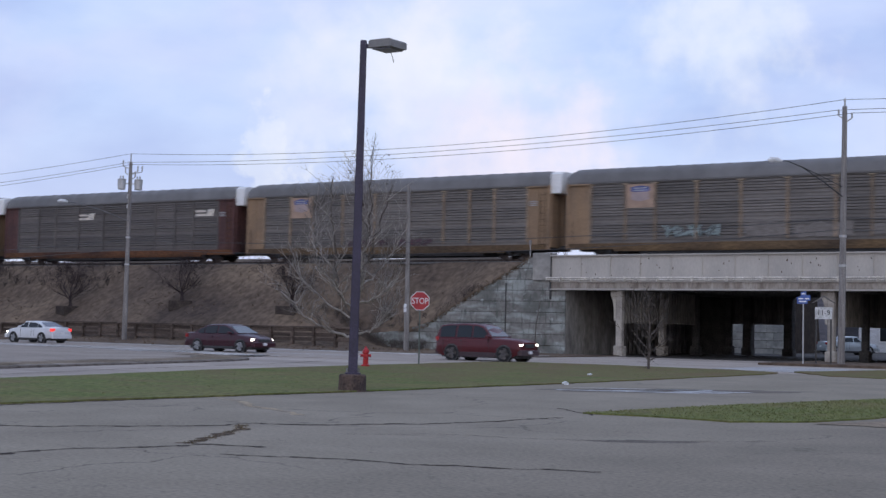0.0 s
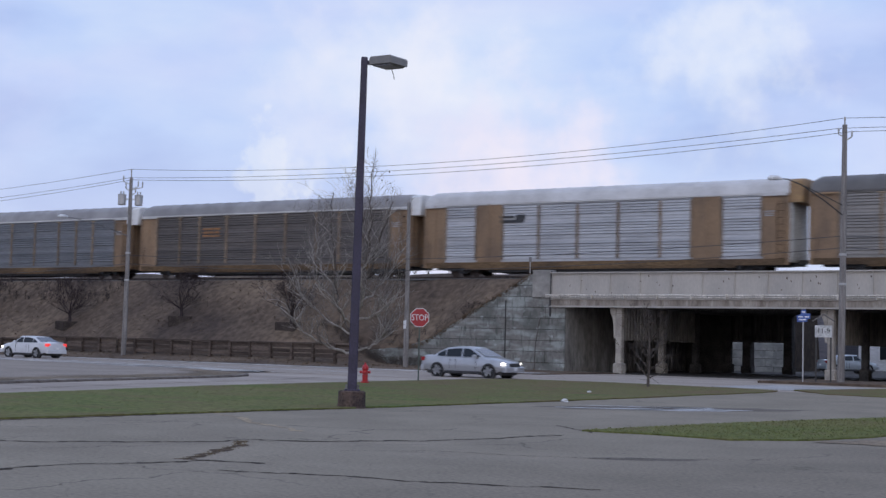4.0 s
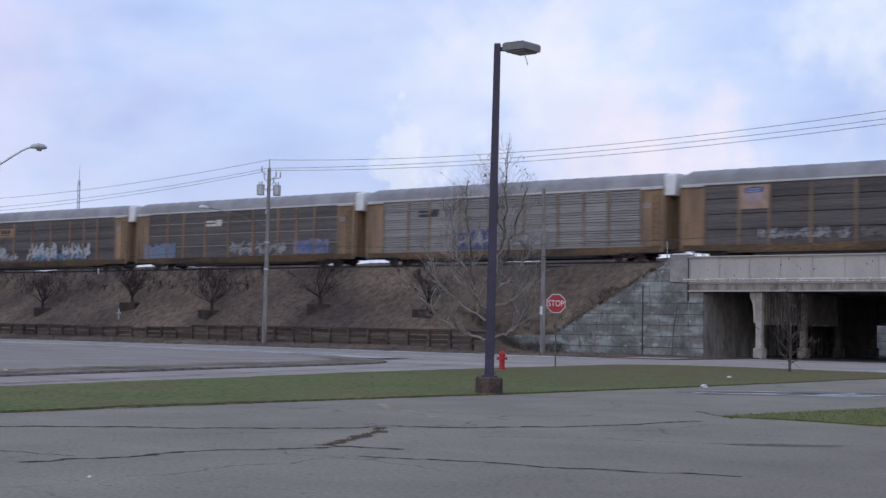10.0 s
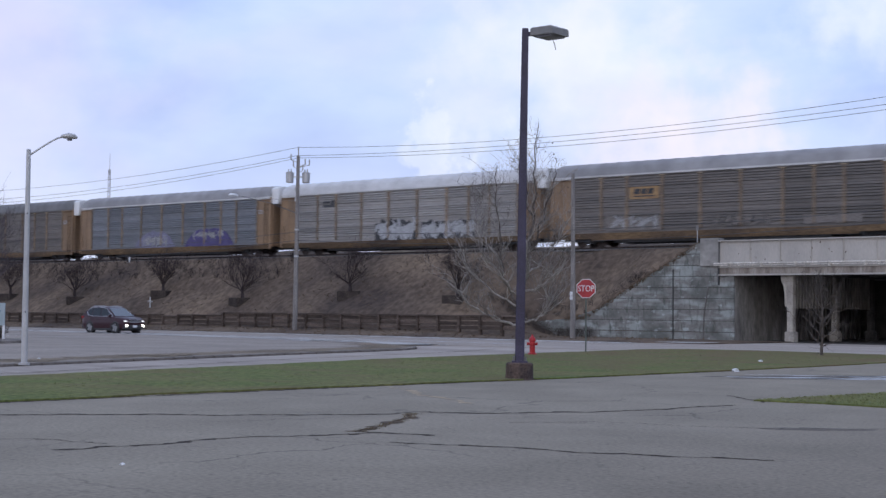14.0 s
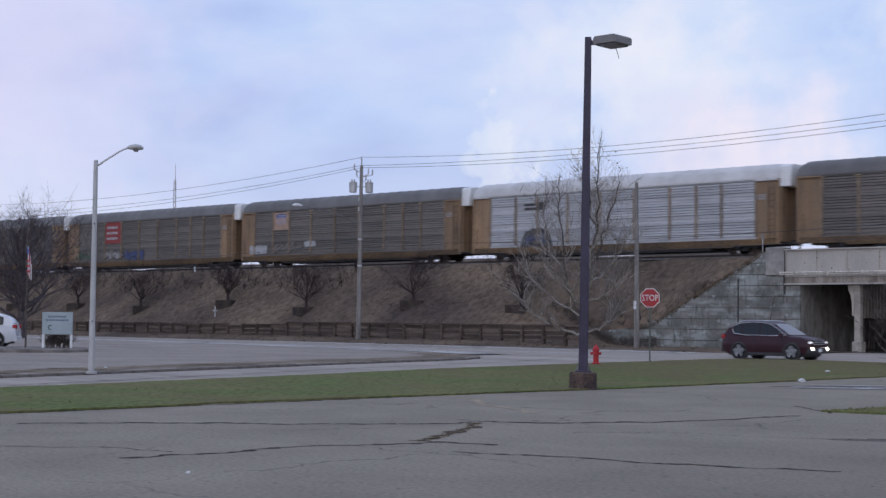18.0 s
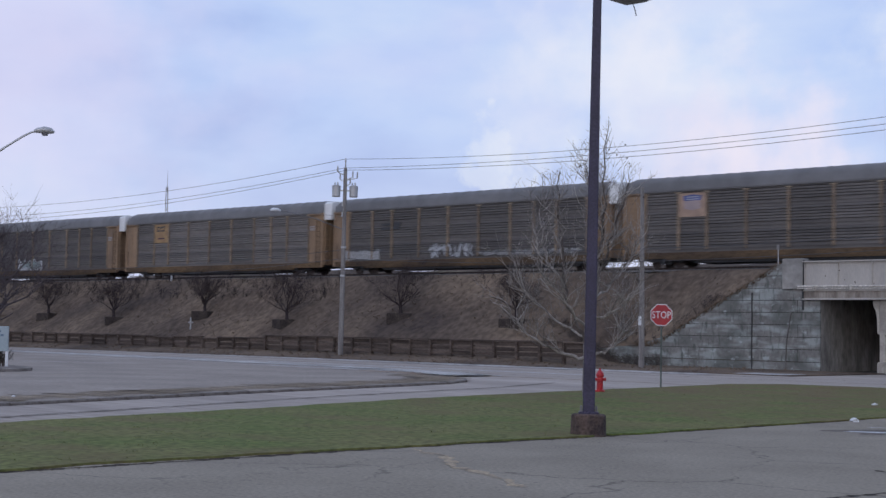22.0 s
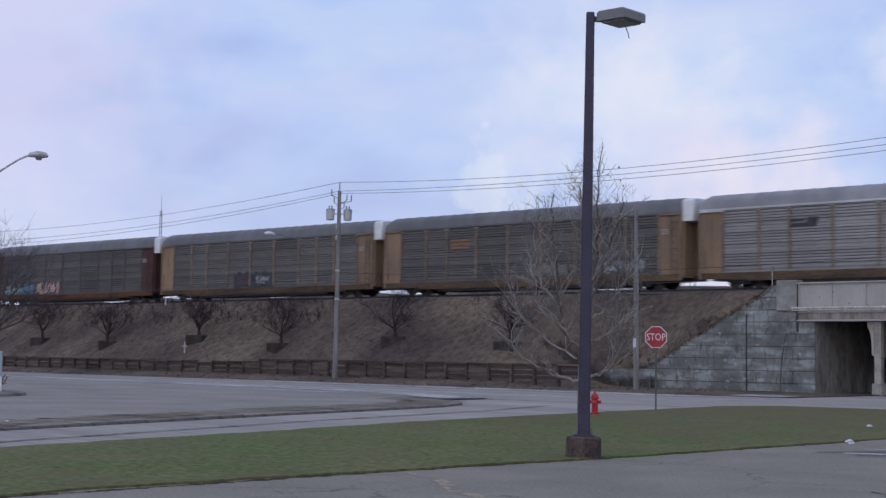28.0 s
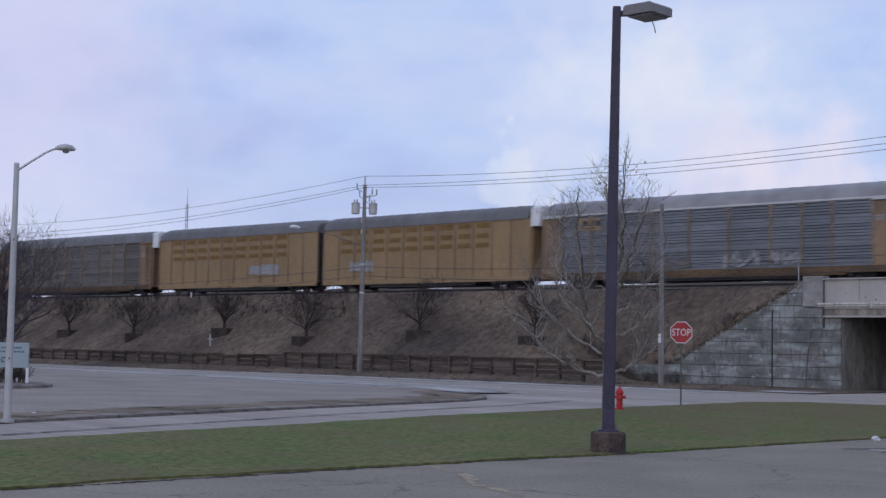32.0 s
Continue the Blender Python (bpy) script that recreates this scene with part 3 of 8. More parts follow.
M["pale_patch"] = material("worn_yellow_line", (0.50, 0.39, 0.25), (0.20, 0.165, 0.13), 0.9, scale=3, grain=20, spread=1.0)
M["stain"] = material("dark_stain", (0.115, 0.098, 0.080), (0.19, 0.162, 0.132), 0.9, scale=1.2, grain=12, spread=0.8)
M["weeds"] = material("dead_weeds", (0.125, 0.09, 0.06), (0.065, 0.048, 0.036), 0.95, scale=6, grain=25, bump=1.0)
cracks()


def crack_weeds():
    """Dead weeds that stand in the widest cracks."""
    spots = []
    for run, count, w in (([(34.95, -72.2), (34.3, -70.9), (33.6, -69.7), (33.1, -69.1)], 160, 0.09), ([(26.9, -66), (26.8, -75)], 120, 0.12), ([(27.5, -44), (27.4, -60)], 160, 0.12)):
        pts = resample(run, 0.05)
        for _ in range(count):
            x, y = rnd.choice(pts)
            spots.append((x + rnd.uniform(-w, w), y + rnd.uniform(-w, w), 0.005))
    blades("crack_weeds", spots, M["weed_blade"], "short dead weeds in the asphalt cracks", 0.012, 2.5, 0.012)


M["weed_blade"] = material("weed_blades", (0.20, 0.14, 0.075), (0.09, 0.075, 0.04), 0.95, scale=2, grain=5, bump=0, spread=1.0)
crack_weeds()


def blob(cx, cy, rx, ry, turn, z, seed, n=28):
    r = random.Random(seed)
    pts = []
    for k in range(n):
        a = 2 * math.pi * k / n
        q = 1 + 0.35 * math.sin(2 * a + seed) * r.random() + r.uniform(-0.12, 0.12)
        x, y = math.cos(a) * rx * q, math.sin(a) * ry * q
        pts.append((cx + x * math.cos(turn) - y * math.sin(turn), cy + x * math.sin(turn) + y * math.cos(turn)))
    bm = BM()
    bm.faces.new([bm.verts.new((x, y, z)) for x, y in pts])
    return bm


stains = tagged(new("oil_stain"), "dark and pale worn stains on the asphalt", "stain", "", "structure")
part("stain_patch", blob(39.0, -67.2, 0.75, 0.28, 0.6, 0.003, 1), M["stain"], stains)
part("stain_patch", blob(31.6, -50.6, 3.2, 1.3, 0.9, 0.003, 2), M["stain"], stains)
for i in range(9):
    part("paint_fleck", blob(31.6 + rnd.uniform(-1.5, 1.5), -50.8 + rnd.uniform(-1.6, 1.6), rnd.uniform(0.6, 1.3), rnd.uniform(0.10, 0.26), 0.66 + rnd.uniform(-0.2, 0.2), 0.008, 20 + i, 12), M["paint"], stains)

# bare earth beside the island
M["bare_earth"] = material("bare_earth", (0.30, 0.235, 0.165), (0.19, 0.15, 0.11), 0.95, scale=1.5, grain=10, bump=0.5, spread=1.0)
setting("bare_patch", blob(41.0, -59.6, 1.6, 1.0, 0.9, 0.012, 71, 26), M["bare_earth"], "bare brown earth beside the grass island", "soil")

# worn lane lines on the street and paving
M["gutter"] = material("pale_gutter", (0.64, 0.61, 0.57), (0.44, 0.41, 0.38), 0.9, scale=0.8, grain=5, bump=0.1, spread=1.0)
lines = tagged(new("lane_line"), "worn white lane lines on the street", "road marking", "", "structure")
part("line", strip([(-60, -24.6), (-30, -24.9), (-12, -25.4), (3, -26.2)], 0.30, -0.016, 0.7, 31), M["paint"], lines)
part("line", strip([(-60, -31.0), (-25, -30.9), (-8, -31.2), (2, -31.6)], 0.26, -0.016, 0.7, 32), M["paint"], lines)
part("line", strip([(-60, -24.6), (-26.6, -27.1), (-19.2, -27.9), (-11, -28.7), (-3, -30.4), (1.0, -32.6)], 2.6, -0.014, 0.3, 36), M["gutter"], lines)
part("line", strip([(-60, -12.8), (-33.5, -16.0), (-25, -16.9), (-15, -17.4), (-6, -17.8), (4, -18.2)], 2.8, -0.014, 0.3, 37), M["gutter"], lines)
part("line", strip([(-60, -17.6), (-25, -17.5), (2, -17.5)], 0.22, -0.016, 0.7, 33), M["paint"], lines)
part("line", strip([(-21.5, -41.0), (-17.0, -38.6)], 0.12, 0.056, 0.7, 34), M["paint"], lines)
part("line", strip([(-6.2, -52.0), (-3.2, -50.2)], 0.10, 0.056, 0.7, 35), M["pale_patch"], lines)

bm = BM()
edge = resample([(26.7, -28.2), (28.2, -20.6), (60, -17.8), (60, -33.0), (32.2, -33.2), (29.6, -32.6)], 0.8, 0.12)
extrude_xy(bm, edge, -0.15, 0.03)
bmesh.ops.triangulate(bm, faces=[f for f in bm.faces if len(f.verts) > 4])
setting("corner_verge", bm, M["grass"], "thin trodden turf beyond the lot entrance", "grass")
setting("corner_walk", sheet([(22.4, -26.9), (26.5, -28.3), (28.1, -20.4), (22.8, -20.8)], 0.004), M["walk"], "pale concrete walk across the lot entrance", "pavement")
for i, run in enumerate(([(-70, -29.4), (-30, -29.3), (4, -29.6)], [(-70, -22.6), (-20, -22.9), (16, -23.0)], [(-70, -19.6), (-20, -19.4), (18, -19.9)], [(19.4, -74), (12.9, -52), (10.6, -42), (8.4, -36)])):
    part("tar_seam", strip(run, 0.10, -0.012, 0.8, 50 + i), M["stain"], lines)
part("dirt_edge", strip([(x - 1.5, y) for x, y in KERB[1:9]], 2.2, 0.056, 0.35, 61), M["bare_earth"], lines)
# concrete footway at the street corner below the bank
setting("wall_verge", sheet([(2.5, -16.75), (7.55, -16.75), (7.55, -6.6), (2.5, -6.6)], 0.03), M["dead"], "trodden dead grass at the foot of the wall", "grass")
setting("footway", sheet([(4.4, -16.7), (4.4, -14.6), (7.3, -14.6), (7.3, -16.7)], 0.045), M["walk"], "pale concrete footway at the street corner", "pavement")
setting("corner_grass", sheet([(20.4, -16.6), (60, -16.6), (60, -9), (20.4, -9)], 0.10), M["dead"], "trodden grass corner beside the underpass", "grass")


# ---- railway bank ----
def bank_profile(y):
    pts = ((-16.9, -0.05), (-14.6, 0.08), (-12.0, 0.30), (-10.6, 0.55), (-6.5, 3.25), (-3.2, 5.70), (-2.3, 5.98), (-1.2, 6.02), (-0.4, 6.08), (3.6, 6.08), (5.0, 6.1), (8.5, 6.94), (10, 7.02), (12.0, 6.7), (24, 0.0))
    for (a, b), (c, d) in zip(pts, pts[1:]):
        if a <= y <= c:
            return b + (d - b) * (y - a) / (c - a)
    return 0.0


def wall_top(x):
    pts = ((-40, 0.5), (-13, 0.75), (-7.2, 1.46), (1.3, 6.1), (60, 6.1))
    for (a, b), (c, d) in zip(pts, pts[1:]):
        if a <= x <= c:
            return b + (d - b) * (x - a) / (c - a)
    return 0.5


def bank_height(x, y):
    h = bank_profile(y)
    if x > -16:
        k = min(1.0, max(0.0, (-9.0 - x) / 7.0))
        k = k * k * (3 - 2 * k)
        if y < -6.42:
            h = min(h, 0.04 + (h - 0.04) * k) if h > 0.04 else h
        else:
            h = min(h, (wall_top(x) - 0.12 + (y + 6.4) * 0.85) * (1 - k) + h * k)
    return h


def bank():
    ys = [-16.9, -15.4, -14, -12.8, -11.8, -10.9, -10, -9, -8, -7.2, -6.6, -6.46, -6.38, -5.4, -4.4, -3.6, -3, -2.5, -2.0, -1.2, -0.4, 3.6, 5, 7, 8.5, 10, 12, 24]
    xs = [-1100, -900, -700, -500, -380, -300, -240, -200] + [-170 + 2.5 * i for i in range(28)] + [-100 + 1.1 * i for i in range(94)]
    xs = [x for x in xs if x < 2.6] + [2.6]
    verts, faces = [], []
    for x in xs:
        for y in ys:
            h = bank_height(x, y)
            if -11.5 < y < -2.6 and not (y < -6.2 and x > -10):
                h += noise.noise((x * 0.35, y * 0.5, 3)) * 0.22 + noise.noise((x * 1.3, y * 1.3, 9)) * 0.07
            if 8 < y < 11:
                h += noise.noise((x * 0.11, y * 0.1, 5)) * 0.45
            verts.append((x, y, h))
    n = len(ys)
    for i in range(len(xs) - 1):
        for j in range(n - 1):
            a = i * n + j
            faces.append((a, a + n, a + n + 1, a + 1))
    me = bpy.data.meshes.new("railway_bank")
    me.from_pydata(verts, [], faces)
    for p in me.polygons:
        p.use_smooth = True
    me.materials.append(M["dead"])
    tagged(new("railway_bank", me), "steep railway bank of brown dead grass", "embankment", "", "structure")
    spots = []
    while len(spots) < 5000:
        x, y = rnd.uniform(-125, 2.4), rnd.uniform(-16.4, -2.6)
        if y < -6.4 and x > -10 and rnd.random() < 0.6:
            continue
        if noise.noise((x * 0.25, y * 0.4, 1)) > -0.25:
            spots.append((x, y, bank_height(x, y) + 0.02))
    blades("dead_grass_tufts", spots, M["straw"], "tufts of dead straw-coloured grass on the bank", 0.09, 2.4, 0.03)


bank()
bm = BM()
extrude_xz(bm, [(27.4, -0.3), (1000, -0.3), (1000, 6.0), (27.4, 6.0)], -4.5, 18)
setting("bank_east", bm, M["dead"], "railway bank beyond the bridge", "embankment")

# track: ballast shoulder, sleepers and two rails
bm = BM()
a = [(-0.5, 6.0), (0.15, 6.16), (2.95, 6.16), (3.6, 6.0)]
r0 = [bm.verts.new((-1100, y, z)) for y, z in a]
r1 = [bm.verts.new((1000, y, z)) for y, z in a]
skin(bm, [r0, r1])
setting("ballast_bed", bm, M["ballast"], "grey ballast under the railway track", "ballast")
track = tagged(new("railway_track"), "rusty steel rails on dark timber sleepers", "railway track", "", "structure")
for y in (0.83, 2.27):
    bm = BM()
    box(bm, -1100, 1000, y - 0.035, y + 0.035, RAIL - 0.05, RAIL)
    box(bm, -1100, 1000, y - 0.012, y + 0.012, RAIL - 0.14, RAIL - 0.05)
    box(bm, -1100, 1000, y - 0.07, y + 0.07, RAIL - 0.16, RAIL - 0.14)
    part("rail", bm, M["steel"], track)
bm = BM()
bbox(bm, -0.11, 0.11, 0.25, 2.85, 6.1, 6.165, 0.015)
sleeper = mesh_of("sleeper", bm, M["fence"])
for i in range(200):
    part("sleeper", sleeper, None, track, m=pose(-100 + i * 0.62, 0, 0))


# ---- wing wall, abutments and bridge ----
def wing_wall():
    root = tagged(new("wing_wall"), "stained concrete block wing wall of the bridge", "wall", "", "structure")
    bm = BM()
    extrude_xz(bm, [(-14, -0.4), (3.66, -0.4), (3.66, 3.95), (2.56, 3.95), (2.56, 6.08), (1.33, 6.08), (-7.2, 1.42), (-14, 0.66)], -6.44, -5.9)
    part("wall_core", bm, M["joint"], root)
    course, y0, y1 = 0.692, -6.52, -6.40
    z = -0.2
    i = 0
    while z < 6.0:
        top = min(z + course, 6.1)
        left = -14.0
        for q in range(400):
            if wall_top(left) >= z + 0.12:
                break
            left += 0.05
        right = 3.7 if top < 4.0 else 2.58
        cuts = sorted({left, *(c for c in ((-0.62, 2.3) if i % 2 else (-0.62,)) if left + 0.4 < c < right - 0.2), right})
        for a, b in zip(cuts, cuts[1:]):
            o = [(a + 0.012, z + 0.022), (b - 0.012, z + 0.022)]
            zb, za = min(top, wall_top(b)) - 0.012, min(top, wall_top(a)) - 0.012
            o += [(b - 0.012, zb)]
            if za < zb - 0.02 and wall_top(a) < top:
                xm = a
                while wall_top(xm) < min(top, zb) and xm < b - 0.1:
                    xm += 0.05
                o += [(xm, zb)]
            if za > z + 0.03:
                o += [(a + 0.012, za)]
            bm = BM()
            k = rnd.uniform(-0.012, 0.012)
            extrude_xz(bm, o, y0 + k, y1)
            part("block", bm, M["wall_block"], root)
        z = top
        i += 1
        if top >= 6.1:
            break
    for x in (-0.62,):
        bm = BM()
        box(bm, x - 0.035, x + 0.035, -6.56, -6.5, -0.1, 4.4)
        part("joint_strip", bm, M["black"], root)
    bm = BM()
    tube(bm, [(1.55, -6.56, 0.1), (1.62, -6.56, 1.6), (1.9, -6.56, 3.3)], 0.035, 6)
    part("drain_pipe", bm, M["dark_steel"], root)


def stained_wall():
    """Pale lime bloom and dark green damp over grey concrete."""
    m = material("wall_concrete", (0.255, 0.245, 0.225), (0.185, 0.178, 0.165), 0.92, scale=0.7, grain=5, bump=0.3, spread=0.9, random_value=0.05, grain_mix=0.18)
    nt = m.node_tree
    N, K = nt.nodes.new, nt.links.new
    b = nt.nodes["Principled BSDF"]
    color_in = b.inputs["Base Color"].links[0].from_socket
    co = N("ShaderNodeTexCoord")
    for scale, stretch, lo, hi, tint, most in ((1.1, (0.55, 1, 2.0), 0.49, 0.62, (0.37, 0.395, 0.37), 0.75), (3.4, (1.4, 1, 0.35), 0.54, 0.70, (0.075, 0.088, 0.075), 0.7), (0.45, (1, 1, 1.4), 0.47, 0.62, (0.125, 0.13, 0.118), 0.75), (2.3, (0.8, 1, 1.1), 0.60, 0.70, (0.47, 0.51, 0.49), 0.7)):
        mp, n, r, mix = N("ShaderNodeMapping"), N("ShaderNodeTexNoise"), N("ShaderNodeMapRange"), N("ShaderNodeMix")
        mp.inputs["Scale"].default_value = stretch
        mp.inputs["Location"].default_value = (scale * 7, 0, scale * 3)
        K(co.outputs["Object"], mp.inputs["Vector"])
        K(mp.outputs["Vector"], n.inputs["Vector"])
        n.inputs["Scale"].default_value, n.inputs["Detail"].default_value = scale, 6.0
        r.inputs["From Min"].default_value, r.inputs["From Max"].default_value, r.inputs["To Max"].default_value = lo, hi, most
        K(n.outputs["Fac"], r.inputs["Value"])
        mix.data_type = "RGBA"
        mix.inputs["B"].default_value = (*tint, 1)
        K(r.outputs["Result"], mix.inputs["Factor"])
        K(color_in, mix.inputs["A"])
        color_in = mix.outputs["Result"]
    K(color_in, b.inputs["Base Color"])
    return m


M["wall_block"] = stained_wall()
M["joint"] = material("joint_mortar", (0.10, 0.095, 0.09), (0.06, 0.056, 0.053), 0.95, scale=2, grain=20)
wing_wall()


def abutments():
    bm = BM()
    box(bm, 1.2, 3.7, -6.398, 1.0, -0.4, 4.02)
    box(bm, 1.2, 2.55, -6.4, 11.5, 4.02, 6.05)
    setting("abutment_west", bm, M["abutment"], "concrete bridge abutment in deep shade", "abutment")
    # inner half of the abutment, its shade painted as dark steel colour
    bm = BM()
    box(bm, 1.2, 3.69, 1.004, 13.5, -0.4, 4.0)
    setting("abutment_back", bm, M["dark_steel"], "back part of the abutment, coloured dark for shade", "abutment")
    bm = BM()
    bbox(bm, 1.38, 2.66, -6.66, -5.9, 4.6, 6.3, 0.03)
    setting("bearing_block", bm, M["concrete"], "pale concrete block at the end of the girder", "abutment")
    bm = BM()
    box(bm, 24.6, 27.5, -6.3, 11.5, -0.4, 4.02)
    box(bm, 46.0, 48, -6.4, 16, 4.02, 6.05)
    setting("abutment_east", bm, M["concrete"], "concrete abutment on the far side of the underpass", "abutment")
    root = tagged(new("wing_wall"), "grey concrete block wing wall beyond the bridge", "wall", "", "structure")
    for i in range(6):
        for j in range(5):
            bm = BM()
            bbox(bm, 24.62 + j * 2.6 + (1.2 if i % 2 else 0), 24.6 + (j + 1) * 2.6 - 0.02 + (1.2 if i % 2 else 0), -6.6, -6.32, -0.3 + i * 0.72, -0.3 + (i + 1) * 0.72 - 0.02, 0.015)
            part("block", bm, M["concrete"], root)
    bm = BM()
    box(bm, 24.7, 38, -6.5, -6.3, -0.3, 4.0)
    part("wall_core", bm, M["joint"], root)


abutments()


def bridge():
    root = tagged(new("railway_bridge"), "grey painted steel plate girder railway bridge", "bridge", "", "structure")
    bm = BM()
    box(bm, 2.68, 46, -6.52, -6.48, 4.02, 6.12)
    part("web_plate", bm, M["girder"], root)
    for n, z0, z1, d in (("bottom_flange", 3.98, 4.06, 0.17), ("top_flange", 6.08, 6.15, 0.17), ("web_ledge", 4.46, 4.52, 0.12)):
        bm = BM()
        bbox(bm, 2.66, 46, -6.5 - d, -6.5 + d, z0, z1, 0.01)
        part(n, bm, M["girder"], root)
    bm = BM()
    bbox(bm, 2.70, 46, -6.55, -6.522, 4.08, 4.45, 0.006)
    part("lower_plate", bm, M["girder_grime"], root, "lower plate streaked with rust and soot")
    bm = BM()
    box(bm, 2.60, 2.70, -6.60, -6.40, 3.4, 6.2)
    part("expansion_joint", bm, M["black"], root)
    for i in range(22):
        bm = BM()
        box(bm, 2.74 + i * 2.02, 2.78 + i * 2.02, -6.60, -6.52, 4.53, 6.08)
        part("stiffener", bm, M["girder"], root)
    for z, r in ((4.72, 0.05), (4.60, 0.03)):
        bm = BM()
        tube(bm, [(2.4 + i * 2.2, -6.72, z + 0.012 * math.sin(i * 2.1)) for i in range(20)], r, 8)
        part("conduit", bm, M["conduit"], root)
    for i in range(20):
        bm = BM()
        box(bm, 3.4 + i * 2.2, 3.46 + i * 2.2, -6.80, -6.52, 4.50, 4.80)
        part("bracket", bm, M["conduit"], root)
    for x, w in ((15.9, 0.9), (5.6, 0.25), (11.1, 0.3), (16.9, 0.2)):
        bm = BM()
        extrude_xz(bm, [(x, 4.12), (x + w * 0.4, 4.2), (x + w, 4.3), (x + w, 4.44), (x + w * 0.3, 4.4), (x, 4.34)], -6.528, -6.50)
        part("rust_patch", bm, M["rust"], root, "dark rust patch")
    for i in range(32):
        bm = BM()
        x, z = 2.9 + rnd.random() * 20, 4.6 + rnd.random() * 1.3
        q = rnd.uniform(0.02, 0.06)
        extrude_xz(bm, [(x, z), (x + q, z - 0.02), (x + q * 1.2, z + q), (x + q * 0.4, z + q * 2.2), (x - q * 0.2, z + q)], -6.526, -6.50)
        part("rust_spot", bm, M["rust"], root)
    bm = BM()
    box(bm, 2.7, 46, -6.3, 11.5, 5.7, 6.1)
    part("deck", bm, M["dark_steel"], root)
    for i in range(22):
        bm = BM()
        box(bm, 3.6 + i * 2.0, 3.8 + i * 2.0, -6.3, 11.4, 4.9, 5.72)
        part("cross_beam", bm, M["dark_steel"], root)
    for y in (-1.5, 2.8, 7.0, 11.2):
        bm = BM()
        box(bm, 2.7, 46, y, y + 0.25, 4.05, 5.7)
        part("inner_girder", bm, M["dark_steel"], root)


M["girder_grime"] = material("girder_grime", (0.46, 0.415, 0.36), (0.13, 0.10, 0.08), 0.85, scale=1.5, grain=7, bump=0.2, spread=1.1, stretch=(1.2, 1, 0.35), grain_mix=0.2)
M["conduit"] = material("pale_conduit", (0.74, 0.69, 0.62), (0.50, 0.46, 0.41), 0.7, scale=2, grain=14, bump=0.1)
M["rust"] = material("rust_stain", (0.10, 0.06, 0.04), (0.05, 0.035, 0.03), 0.9, scale=5, grain=20)
bridge()


def column(m):
    mat = M["column"]
    root = thing("bridge_column", m, "stained concrete bridge column with a stepped foot", "column", "columns under the bridge")
    bm = BM()
    bbox(bm, -0.31, 0.31, -0.31, 0.31, -0.35, 0.62, 0.06)
    part("foot", bm, mat, root)
    bm = BM()
    bbox(bm, -0.20, 0.20, -0.20, 0.20, 0.62, 3.98, 0.04)
    part("shaft", bm, mat, root)
    bm = BM()
    extrude_xz(bm, [(-0.205, 2.1), (-0.33, 2.12), (-0.35, 2.9), (-0.42, 3.35), (-0.58, 3.66), (-0.58, 3.97), (-0.205, 3.97)], -0.18, 0.18)
    part("bracket_head", bm, mat, root)
    return root


M["column"] = material("column_concrete", (0.42, 0.38, 0.325), (0.28, 0.25, 0.22), 0.9, scale=1.4, grain=10, bump=0.4, grain_mix=0.15, random_value=0.1)
M["screen"] = material("grey_screen", (0.26, 0.235, 0.205), (0.15, 0.135, 0.12), 0.85, scale=1, grain=8, stretch=(1, 1, 0.2))
# dark copy of the grey screen: deep shade is painted into its colour
M["screen_dark"] = material("shaded_screen", (0.18, 0.165, 0.15), (0.11, 0.10, 0.093), 0.85, scale=1, grain=8, stretch=(1, 1, 0.2))
# dark copy of the column concrete, with the underpass shade put into it
M["shaded"] = material("shaded_concrete", (0.10, 0.093, 0.086), (0.06, 0.056, 0.053), 0.95, scale=1.4, grain=10)
M["pale_block"] = material("pale_block", (0.52, 0.51, 0.47), (0.30, 0.30, 0.28), 0.9, scale=1, grain=5, bump=0.1, random_value=0.1, grain_mix=0.12)
first = column(pose(7.3, -6.1, 0))
for x, y in ((7.3, -0.2), (20.5, -6.1)):
    copy_thing(first, pose(x, y, 0))
# inner columns get the dark copy, as though standing in shade
M["column"] = M["shaded"]
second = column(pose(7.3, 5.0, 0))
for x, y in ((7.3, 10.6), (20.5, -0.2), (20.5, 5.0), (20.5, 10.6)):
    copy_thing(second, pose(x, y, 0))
bm = BM()
box(bm, 6.9, 7.7, -6.0, 11.4, 3.98, 4.05)
setting("column_cap", bm, M["dark_steel"], "dark steel cap beam over the columns", "beam")
# added full-height piling, dark so that the inner wall reads as shaded
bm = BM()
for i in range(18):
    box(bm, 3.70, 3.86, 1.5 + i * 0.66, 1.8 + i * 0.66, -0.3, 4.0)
setting("abutment_piling", bm, M["dark_steel"], "dark vertical piling added over the shaded part of the abutment", "wall")
for x, y0 in ((7.3, -5.7), (7.3, 0.3), (20.5, -5.7), (20.5, 0.3)):
    root = thing("steel_screen", pose(x, y0, 0), "corrugated grey steel screen hung between bridge columns", "screen", "screens under the bridge")
    for i in range(13):
        bm = BM()
        extrude_xy(bm, [(-0.05, i * 0.4), (0.02, i * 0.4 + 0.05), (0.02, i * 0.4 + 0.18), (-0.05, i * 0.4 + 0.23), (-0.05, i * 0.4 + 0.40), (-0.09, i * 0.4 + 0.40), (-0.09, i * 0.4)], 2.0, 3.98)
        part("screen_rib", bm, M["screen"], root)
